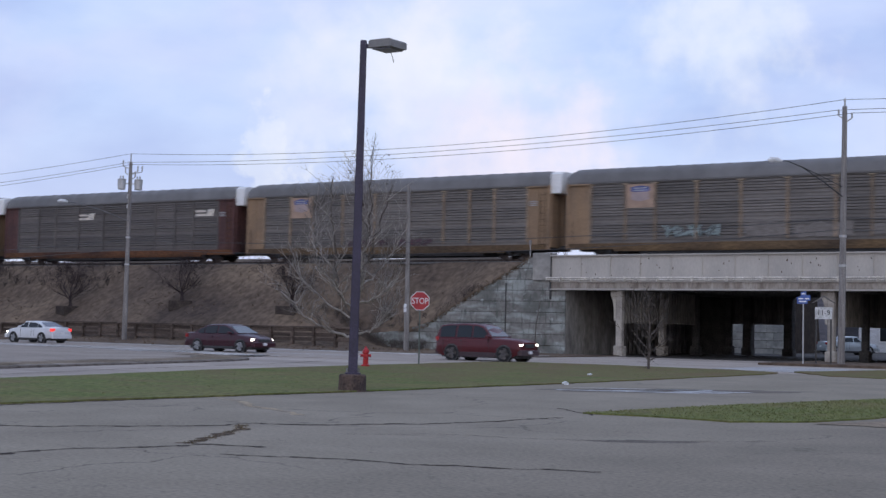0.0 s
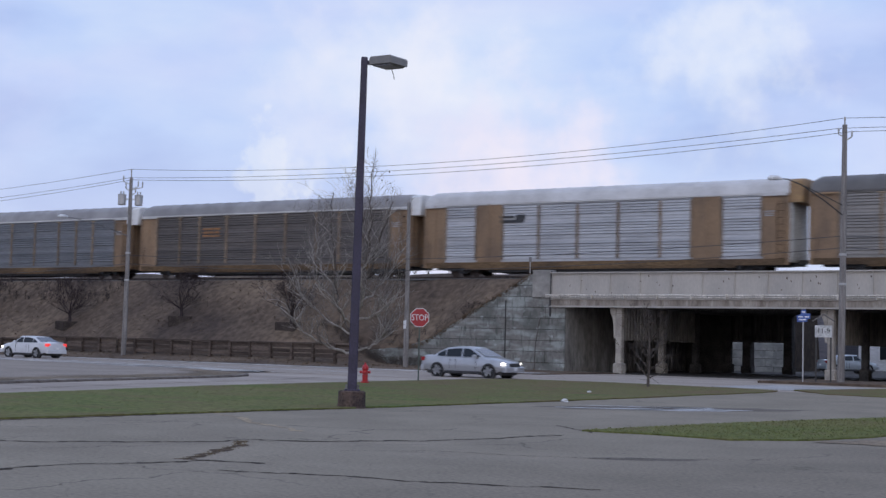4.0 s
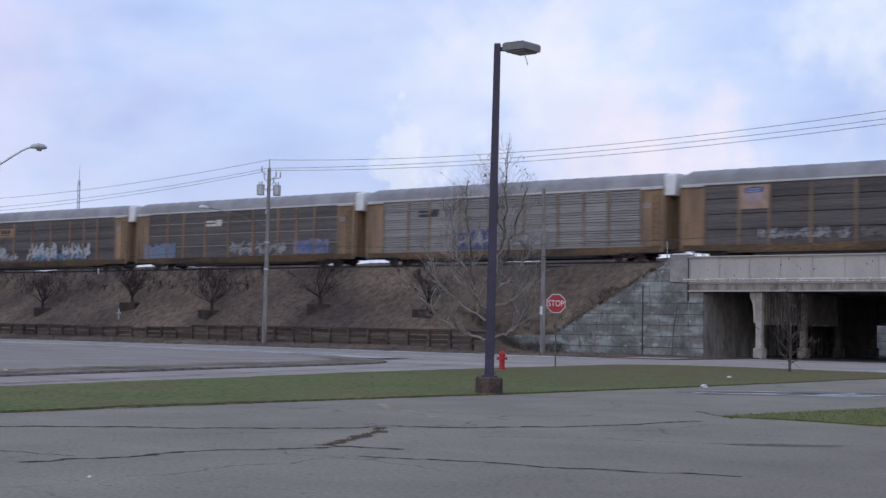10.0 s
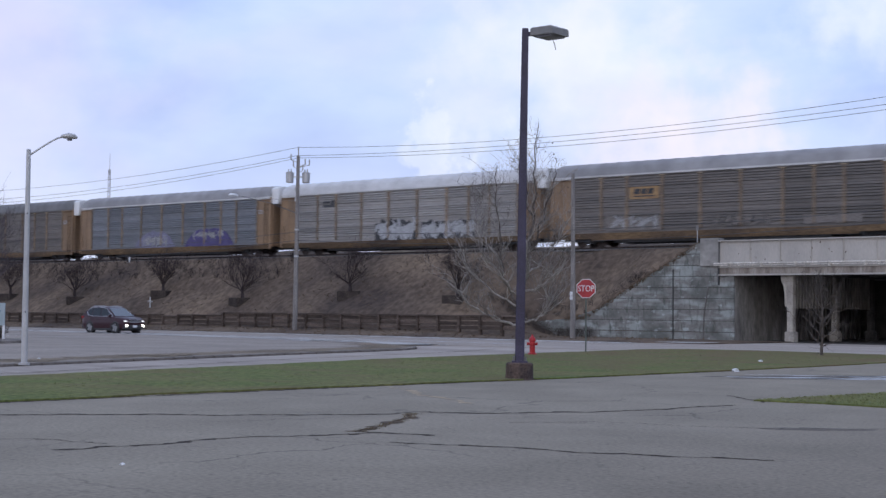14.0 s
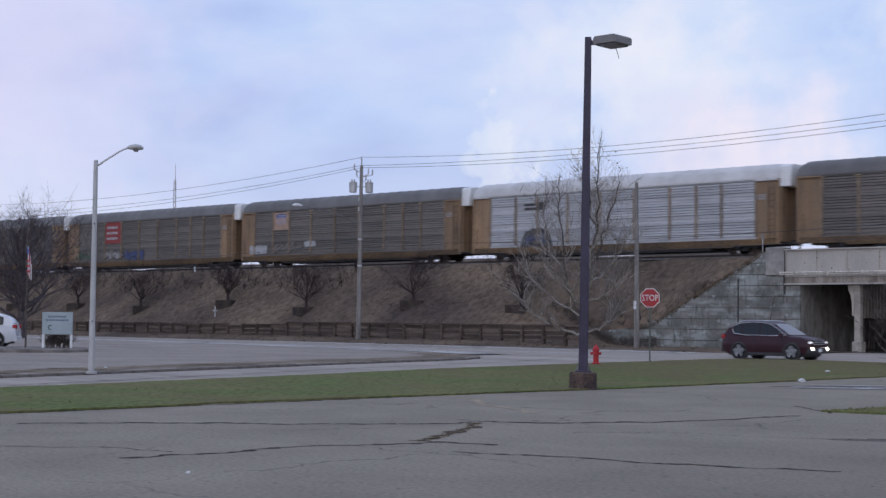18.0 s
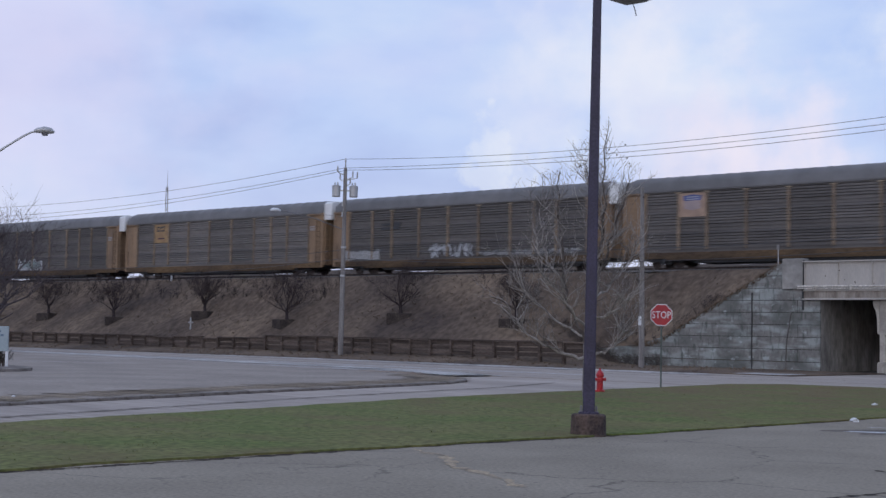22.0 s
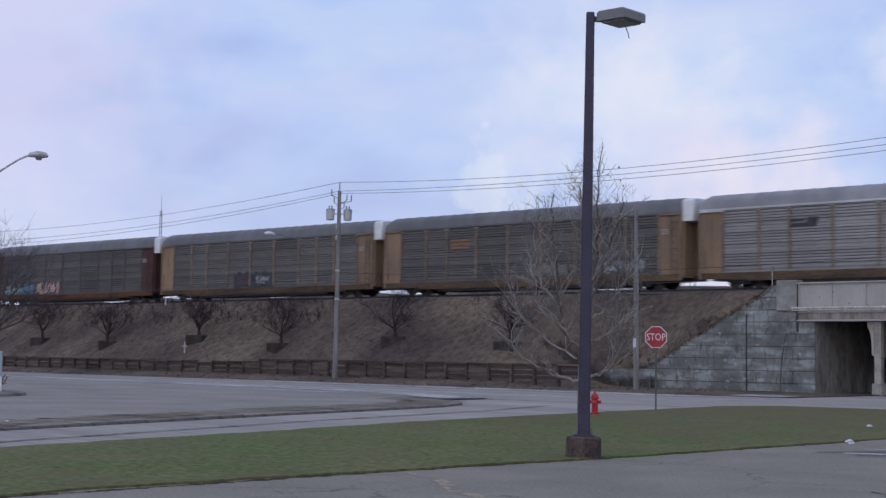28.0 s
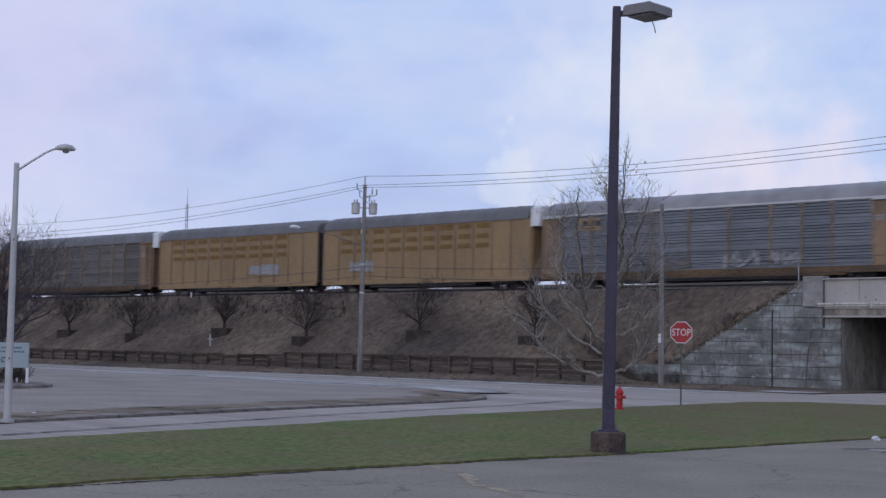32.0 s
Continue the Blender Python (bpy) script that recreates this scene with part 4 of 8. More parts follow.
# block wall and houses in daylight past the underpass
bm = BM()
back = tagged(new("block_wall"), "low pale concrete block wall past the underpass", "wall", "", "structure")
for i in range(4):
    cuts = (3.5, 4.43, 5.34, 6.3, 7.82) if i % 2 else (3.5, 4.43, 5.34, 6.9, 7.82)
    for a, b in ((cuts[0], cuts[1]), (cuts[2], cuts[3]), (cuts[3], cuts[4])):
        bm = BM()
        bbox(bm, a + 0.012, b - 0.012, 20.0, 20.4, -0.2 + i * 0.60, 0.37 + i * 0.60, 0.03)
        part("block", bm, M["pale_block"], back)
bm = BM()
box(bm, 5.36, 7.80, 20.06, 20.36, -0.2, 2.12)
box(bm, 3.52, 4.41, 20.06, 20.36, -0.2, 2.12)
part("wall_core", bm, M["joint"], back)
# posts, hanging sheets and added wall at the underpass back, coloured as in shade
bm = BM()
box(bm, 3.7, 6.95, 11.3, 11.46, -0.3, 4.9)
setting("rear_wall", bm, M["shaded"], "added wall in shade colour at the back of the underpass", "wall")
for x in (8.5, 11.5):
    post = thing("rear_post", pose(x, 11.1, 0), "post in shade colour at the back of the underpass", "column", "rear posts under the bridge")
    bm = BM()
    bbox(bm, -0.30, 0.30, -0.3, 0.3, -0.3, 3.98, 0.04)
    part("shaft", bm, M["shaded"], post)
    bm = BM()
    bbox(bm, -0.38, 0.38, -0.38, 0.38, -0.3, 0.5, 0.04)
    part("foot", bm, M["shaded"], post)
root = thing("rear_screen", pose(6.96, 11.36, 0), "corrugated steel screen in shade colour above the block wall", "screen", "screens under the bridge")
for i in range(14):
    bm = BM()
    extrude_xy(bm, [(i * 0.345, -0.05), (i * 0.345 + 0.05, 0.06), (i * 0.345 + 0.17, 0.06), (i * 0.345 + 0.22, -0.05), (i * 0.345 + 0.345, -0.05), (i * 0.345 + 0.345, 0.10), (i * 0.345, 0.10)], 2.22, 5.72)
    part("screen_rib", bm, M["screen_dark"], root)


# ---- the train: auto rack wagons ----
FRAME = {
    "yellow": material("wagon_yellow", (0.355, 0.228, 0.128), (0.16, 0.110, 0.075), 0.75, scale=0.6, grain=9, bump=0.15, spread=1.0, stretch=(1, 1, 0.5), random_value=0.12, grain_mix=0.15),
    "brown": material("wagon_brown", (0.10, 0.042, 0.036), (0.065, 0.032, 0.03), 0.8, scale=0.8, grain=9, bump=0.15, stretch=(1, 1, 0.5)),
    "red": material("wagon_red", (0.30, 0.042, 0.045), (0.19, 0.036, 0.038), 0.75, scale=0.8, grain=9, bump=0.15, stretch=(1, 1, 0.5)),
    "black": material("wagon_black", (0.028, 0.027, 0.028), (0.05, 0.046, 0.044), 0.7, scale=0.8, grain=9, bump=0.15),
    "box_yellow": material("box_yellow", (0.345, 0.225, 0.108), (0.25, 0.165, 0.085), 0.75, scale=0.6, grain=8, bump=0.15, spread=1.0, stretch=(1, 1, 0.4), random_value=0.06, grain_mix=0.12),
}
PANEL = {
    "mid": material("louvre_grey", (0.180, 0.158, 0.140), (0.115, 0.102, 0.092), 0.7, 0.15, scale=0.7, grain=7, bump=0.1, spread=1.0, stretch=(0.25, 1, 1.6), random_value=0.14, grain_mix=0.18),
    "dark": material("louvre_dark", (0.140, 0.121, 0.110), (0.090, 0.079, 0.073), 0.75, 0.1, scale=0.7, grain=7, bump=0.1, spread=1.0, stretch=(0.25, 1, 1.6), random_value=0.12, grain_mix=0.18),
    "light": material("louvre_light", (0.33, 0.305, 0.28), (0.225, 0.208, 0.192), 0.6, 0.2, scale=0.7, grain=7, bump=0.1, spread=1.0, stretch=(0.25, 1, 1.6), random_value=0.12, grain_mix=0.15),
    "white": material("louvre_white", (0.52, 0.52, 0.53), (0.33, 0.33, 0.34), 0.6, 0.1, scale=0.7, grain=7, bump=0.1, spread=1.0, stretch=(0.25, 1, 1.6), random_value=0.08, grain_mix=0.12),
    "grime": material("louvre_grime", (0.140, 0.124, 0.112), (0.088, 0.078, 0.072), 0.75, 0.1, scale=0.7, grain=7, bump=0.1, spread=1.0, stretch=(0.25, 1, 1.6), random_value=0.14, grain_mix=0.18),
    "blue": material("louvre_blue_grey", (0.205, 0.212, 0.226), (0.14, 0.143, 0.15), 0.65, 0.15, scale=0.7, grain=7, bump=0.1, spread=1.0, stretch=(0.25, 1, 1.6), random_value=0.12, grain_mix=0.15),
}
ROOF = {
    "grey": material("roof_grey", (0.195, 0.184, 0.176), (0.145, 0.137, 0.131), 0.6, 0.3, scale=0.5, grain=8, bump=0.05, grain_mix=0.05),
    "pale": material("roof_pale", (0.36, 0.343, 0.335), (0.25, 0.238, 0.233), 0.6, 0.2, scale=0.5, grain=8, bump=0.05, grain_mix=0.05),
    "white": material("roof_white", (0.66, 0.64, 0.62), (0.52, 0.50, 0.48), 0.5, 0.05, scale=0.5, grain=8, bump=0.1, grain_mix=0.08),
}
INK = {
    "white": material("spray_white", (0.46, 0.46, 0.47), (0.30, 0.30, 0.30), 0.7, scale=2, grain=8, bump=0, spread=1.0),
    "blue": material("spray_blue", (0.09, 0.14, 0.33), (0.10, 0.12, 0.20), 0.7, scale=2, grain=8, bump=0, spread=1.0),
    "rust": material("decal_rust", (0.36, 0.17, 0.065), (0.22, 0.12, 0.06), 0.7, scale=2, grain=10, bump=0, spread=1.0),
    "navy": material("spray_navy", (0.045, 0.065, 0.17), (0.07, 0.09, 0.17), 0.7, scale=2, grain=8, bump=0, spread=1.0),
    "violet": material("spray_violet", (0.060, 0.045, 0.135), (0.10, 0.085, 0.20), 0.7, scale=1.2, grain=8, bump=0, spread=1.0),
    "lilac": material("spray_lilac", (0.22, 0.21, 0.29), (0.16, 0.155, 0.215), 0.7, scale=1.2, grain=8, bump=0, spread=1.0),
    "maroon": material("spray_maroon", (0.13, 0.04, 0.055), (0.06, 0.04, 0.05), 0.7, scale=2, grain=8, bump=0, spread=1.0),
    "teal": material("spray_teal", (0.18, 0.25, 0.24), (0.26, 0.29, 0.28), 0.7, scale=2, grain=8, bump=0, spread=1.0),
    "green": material("spray_green", (0.08, 0.16, 0.08), (0.05, 0.07, 0.05), 0.7, scale=2, grain=8, bump=0, spread=1.0),
    "sky": material("spray_sky", (0.14, 0.27, 0.38), (0.12, 0.2, 0.27), 0.7, scale=2, grain=8, bump=0, spread=1.0),
    "orange": material("spray_orange", (0.42, 0.18, 0.12), (0.55, 0.45, 0.42), 0.7, scale=2, grain=8, bump=0, spread=1.0),
    "ash": material("spray_ash", (0.34, 0.335, 0.33), (0.25, 0.245, 0.24), 0.8, scale=1.5, grain=8, bump=0, spread=1.0),
    "dusk": material("spray_dusk", (0.075, 0.04, 0.05), (0.12, 0.06, 0.07), 0.8, scale=1.5, grain=8, bump=0, spread=1.0),
    "dust": material("spray_dust", (0.22, 0.195, 0.175), (0.15, 0.13, 0.115), 0.8, scale=1.5, grain=8, bump=0, spread=1.0),
    "badge": material("decal_blue", (0.07, 0.10, 0.30), (0.06, 0.08, 0.20), 0.7, scale=2, grain=10, bump=0, grain_mix=0.1),
    "faded": material("decal_faded", (0.40, 0.31, 0.29), (0.31, 0.25, 0.25), 0.7, scale=2, grain=10, bump=0, grain_mix=0.1),
    "black": material("spray_black", (0.03, 0.03, 0.035), (0.06, 0.06, 0.06), 0.7, scale=2, grain=8, bump=0),
    "buff": material("decal_buff", (0.41, 0.28, 0.20), (0.33, 0.225, 0.165), 0.7, scale=2, grain=10, bump=0, grain_mix=0.1),
    "red": material("decal_red", (0.28, 0.035, 0.03), (0.22, 0.03, 0.03), 0.6, scale=2, grain=10, bump=0, grain_mix=0.1),
    "cream": material("decal_cream", (0.70, 0.62, 0.52), (0.5, 0.45, 0.4), 0.7, scale=2, grain=10, bump=0),
    "yellow": material("decal_yellow", (0.36, 0.225, 0.10), (0.27, 0.165, 0.08), 0.6, scale=2, grain=10, bump=0, grain_mix=0.1),
}
FRAME["dust"] = material("dusty_ribs", (0.33, 0.255, 0.215), (0.19, 0.135, 0.115), 0.8, scale=0.8, grain=9, bump=0.1)
FRAME["bar"] = material("worn_bar", (0.33, 0.30, 0.265), (0.20, 0.18, 0.16), 0.8, scale=1.2, grain=9, bump=0.1, spread=1.0)
FRAME["rib"] = material("dusty_yellow_ribs", (0.29, 0.205, 0.13), (0.155, 0.115, 0.085), 0.8, scale=0.7, grain=9, bump=0.1, spread=1.0, stretch=(1, 1, 0.4), random_value=0.2)
FRAME["cap"] = material("worn_cap", (0.42, 0.34, 0.25), (0.26, 0.19, 0.12), 0.8, scale=2, grain=9, bump=0.1)
FRAME["white"] = material("wagon_white", (0.60, 0.60, 0.58), (0.45, 0.44, 0.42), 0.7, scale=0.8, grain=9, bump=0.1)
SILL = {
    "yellow": material("sill_yellow_grime", (0.185, 0.120, 0.064), (0.062, 0.046, 0.036), 0.85, scale=0.55, grain=9, bump=0.2, spread=1.0, stretch=(0.5, 1, 1), random_value=0.15),
    "brown": material("sill_rust", (0.17, 0.075, 0.035), (0.05, 0.032, 0.027), 0.85, scale=0.55, grain=9, bump=0.2, spread=1.0, stretch=(0.5, 1, 1)),
    "red": FRAME["red"],
    "black": material("sill_dark", (0.10, 0.062, 0.040), (0.035, 0.03, 0.028), 0.85, scale=0.55, grain=9, bump=0.2, spread=1.0, stretch=(0.5, 1, 1)),
}
CAR = 27.2
M["hood"] = material("moulded_cap", (0.80, 0.79, 0.77), (0.60, 0.585, 0.56), 0.55, scale=0.9, grain=8, bump=0.05, spread=0.9, grain_mix=0.08)
RIBS = (0.0, 1.75, 4.35, 6.5, 9.4, 12.4, 15.45, 18.5, 20.7, 22.75, 25.45, 27.2)
FLAT_SIDED, BARRED = (7, 9, 11, 12, 24), (11, 24)
for sheet_paint in PANEL.values():
    vary_islands(sheet_paint, 0.16)
cache = {}


def shared(key, make, mat, smooth=False):
    if key not in cache:
        bm = BM()
        make(bm)
        cache[key] = mesh_of(key[0], bm, mat, smooth)
    return cache[key]


def louvres(w):
    """One side screen: three groups of narrow tilted slats between plain ribbed sheets."""
    def strip_of(bm, w, prof):
        a = [bm.verts.new((0.0, y, q)) for y, q in prof]
        b = [bm.verts.new((w, y, q)) for y, q in prof]
        skin(bm, [a, b], caps=False, closed=False)

    def make(bm):
        z = 0.92
        for group in range(3):
            strip_of(bm, w, ((0.066, z), (0.052, z + 0.05), (0.060, z + 0.13), (0.052, z + 0.21)))
            strip_of(bm, w, ((0.070, z + 0.215), (0.052, z + 0.25), (0.058, z + 0.36), (0.052, z + 0.45)))
            z += 0.46
            for i in range(5):
                strip_of(bm, w, ((0.095, z), (0.022, z + 0.036), (0.034, z + 0.10), (0.072, z + 0.178)))
                z += 0.18
        strip_of(bm, w, ((0.135, 0.92), (0.135, 5.0)))
    return make


def flat_screen(w):
    """One side screen of four stacked sheets with shallow ribs and rounded upper corners."""
    def make(bm):
        for row in range(4):
            z0 = 0.92 + row * 1.02
            for i in range(6):
                z = z0 + 0.03 + i * 0.162
                prof = ((0.066, z), (0.056, z + 0.03), (0.054, z + 0.13), (0.062, z + 0.158))
                a = [bm.verts.new((0.0, y, q)) for y, q in prof]
                b = [bm.verts.new((w, y, q)) for y, q in prof]
                skin(bm, [a, b], caps=False, closed=False)
    return make


def joint_mesh(w):
    def make(bm):
        for row in range(1, 4):
            bbox(bm, 0.05, w - 0.05, 0.028, 0.062, 0.895 + row * 1.02, 0.96 + row * 1.02, 0.008)
        for x, d in ((0.06, 1), (w - 0.06, -1)):
            extrude_xz(bm, [(x, 4.62), (x, 5.0), (x + d * 0.36, 5.0), (x + d * 0.14, 4.90)], 0.03, 0.06)
    return make


def roof_mesh(length, round_end=True):
    def make(bm):
        rings = []
        n = 9
        xs = [0.0, 0.12, 0.5]
        for k in range(1, 22):
            q = 0.5 + (length - 1.0) * k / 22
            xs += [q - 0.04, q, q + 0.04]
        xs += [length - 0.5, length - 0.12, length]
        for i_x, x in enumerate(xs):
            e = min(x, length - x)
            drop = 0.28 * max(0.0, 1 - e / 0.5) ** 2 if round_end else 0.0
            drop -= 0.03 if 2 < i_x < len(xs) - 3 and (i_x - 3) % 3 == 1 else 0.0
            ring = [(x, -0.03, 4.98)]
            for k in range(n):
                a = math.pi * k / (n - 1)
                ring.append((x, 1.55 - 1.56 * math.copysign(abs(math.cos(a)) ** 0.7, math.cos(a)), 4.98 + (1.08 - drop) * abs(math.sin(a)) ** 0.7))
            ring.append((x, 3.13, 4.98))
            rings.append([bm.verts.new(p) for p in ring])
        skin(bm, rings)
    return make


def truck_parts(parent, x):
    bogie = part("bogie", shared(("bogie",), bogie_mesh, M["black"]), None, parent, m=pose(x, 1.55, 0))
    for dx in (-0.88, 0.88):
        for y in (-0.80, 0.72):
            part("wheel", shared(("wheel",), wheel_mesh, M["steel"], True), None, bogie, m=pose(dx, y, 0.42))


def bogie_mesh(bm):
    for y in (-1.0, 1.0):
        extrude_xz(bm, [(-1.35, 0.42), (-1.2, 0.62), (-0.5, 0.66), (-0.3, 0.80), (0.3, 0.80), (0.5, 0.66), (1.2, 0.62), (1.35, 0.42), (1.1, 0.30), (0.6, 0.42), (0.4, 0.22), (-0.4, 0.22), (-0.6, 0.42), (-1.1, 0.30)], y - 0.09, y + 0.09)
    box(bm, -0.25, 0.25, -0.9, 0.9, 0.45, 0.72)


def wheel_mesh(bm):
    tube(bm, [(0, -0.02, 0), (0, 0.02, 0), (0, 0.03, 0), (0, 0.13, 0)], (0.47, 0.47, 0.42, 0.415), 20)


def under_mesh(length):
    def make(bm):
        box(bm, 0.4, length - 0.4, 1.1, 2.0, 0.50, 0.9)
        box(bm, 0.2, length - 0.2, 0.16, 2.95, 0.74, 0.9)
        box(bm, 5.4, length - 5.4, 0.2, 2.9, 0.26, 0.76)
        box(bm, 4.9, 5.4, 0.5, 2.6, 0.40, 0.76)
        box(bm, length - 5.4, length - 4.9, 0.5, 2.6, 0.40, 0.76)
        box(bm, -0.62, 0.4, 1.4, 1.7, 0.66, 0.92)
        box(bm, length - 0.4, length + 0.62, 1.4, 1.7, 0.66, 0.92)
        for i in range(9):
            x = 3.2 + (length - 6.4) * i / 8
            box(bm, x - 0.08, x + 0.08, 0.04, 3.05, 0.34, 0.80)
    return make


def leaf_mesh(bm):
    box(bm, 0.0, 0.10, 0.0, 1.38, 0.75, 4.96)
    for y in (0.02, 0.66, 1.30):
        box(bm, 0.098, 0.15, y, y + 0.06, 0.80, 4.9)


def ladder_mesh(bm):
    for y in (0.0, 0.40):
        box(bm, 0.15, 0.19, y, y + 0.04, 0.8, 4.6)
    for i in range(8):
        box(bm, 0.155, 0.185, 0.035, 0.405, 1.0 + i * 0.45, 1.04 + i * 0.45)


def end_doors(root, colour, m):
    fm = FRAME[colour]
    for y in (0.12, 1.60):
        part("end_door", shared(("end_door", colour), leaf_mesh, fm), None, root, m=m @ pose(0, y, 0))
    part("end_ladder", shared(("end_ladder", colour), ladder_mesh, fm), None, root, m=m @ pose(0, 0.22, 0))


def hood_mesh(bm):
    """Pale moulded cap over an end."""
    rings = []
    for x, k in ((0.0, 1.0), (0.70, 1.0), (0.78, 0.985), (0.82, 0.95)):
        ring = [(x, 1.55 - 1.46 * k, 4.42)]
        for j in range(8):
            a = math.pi * j / 7
            ring.append((x, 1.55 - 1.46 * k * math.copysign(abs(math.cos(a)) ** 0.4, math.cos(a)), 5.0 + 0.95 * k * math.sin(a) ** 0.35))
        ring.append((x, 1.55 + 1.46 * k, 4.42))
        rings.append([bm.verts.new(p) for p in ring])
    skin(bm, rings)


def ribbon(bm, path, width, y0, y1, grow):
    """A thick flat stroke along a path in x and z."""
    n = len(path)
    left, right = [], []
    for i, (x, z) in enumerate(path):
        a, c = path[max(i - 1, 0)], path[min(i + 1, n - 1)]
        d = Vector((c[0] - a[0], c[1] - a[1]))
        d = d.normalized() if d.length > 1e-6 else Vector((1, 0))
        w = (width[i] if hasattr(width, "__len__") else width) / 2 + grow
        left.append((x - d.y * w, z + d.x * w))
        right.append((x + d.y * w, z - d.x * w))
    for i in range(n - 1):
        q = [left[i], left[i + 1], right[i + 1], right[i]]
        f = [bm.verts.new((x, y0, z)) for x, z in q]
        k = [bm.verts.new((x, y1, z)) for x, z in q]
        skin(bm, [f, k])


def scrawl(x0, x1, z0, z1, seed, grow=0.0):
    """Abstract sprayed shapes: slanted, tapering strokes that cross and crowd, no letters."""
    r = random.Random(seed)
    bm = BM()
    h = z1 - z0
    x, i = x0, 0
    y = -0.014 if not grow else -0.006
    while x < x1 - 0.15:
        w = min(x1 - x, r.uniform(0.5, 0.95) * min(h, 1.2))
        for _ in range(r.randint(3, 5)):
            lean = r.choice((-0.35, -0.1, 0.15, 0.5, 1.6, 2.4))
            n = h * r.uniform(0.45, 0.95) / math.hypot(1, lean)
            cx, cz = x + w * r.uniform(0.15, 0.85), z0 + h * r.uniform(0.3, 0.7)
            bow = r.uniform(-0.22, 0.22) * h
            path = []
            for k in range(5):
                q = k / 4 - 0.5
                px, pz = cx + lean * n * q + bow * (1 - 4 * q * q), cz + n * q * 2 * 0.5
                path.append((min(max(px, x0), x1), min(max(pz, z0 + 0.05), z1 - 0.05)))
            t = h * r.uniform(0.07, 0.17)
            ribbon(bm, path, [t * q for q in (0.6, 1.0, 1.1, 0.9, 0.5)], y - 0.0004 * (i % 25), 0.02, grow)
            i += 1
        x += w * r.uniform(0.7, 0.95)
    return bm


def wash(x0, x1, z0, z1, seed, dome=False):
    """A faded patch with a ragged outline, square or domed."""
    r = random.Random(seed)
    n = 18
    o = [(x0 + (x1 - x0) * k / n, z0 + r.uniform(0, 0.12)) for k in range(n + 1)]
    o += [(x1 - (x1 - x0) * k / n, z1 - (r.uniform(0, 0.3) if not dome else 0.82 * abs(2 * k / n - 1) ** 3.4 + r.uniform(0, 0.14)) * (z1 - z0)) for k in range(n + 1)]
    bm = BM()
    extrude_xz(bm, o, -0.010, 0.03)
    return bm


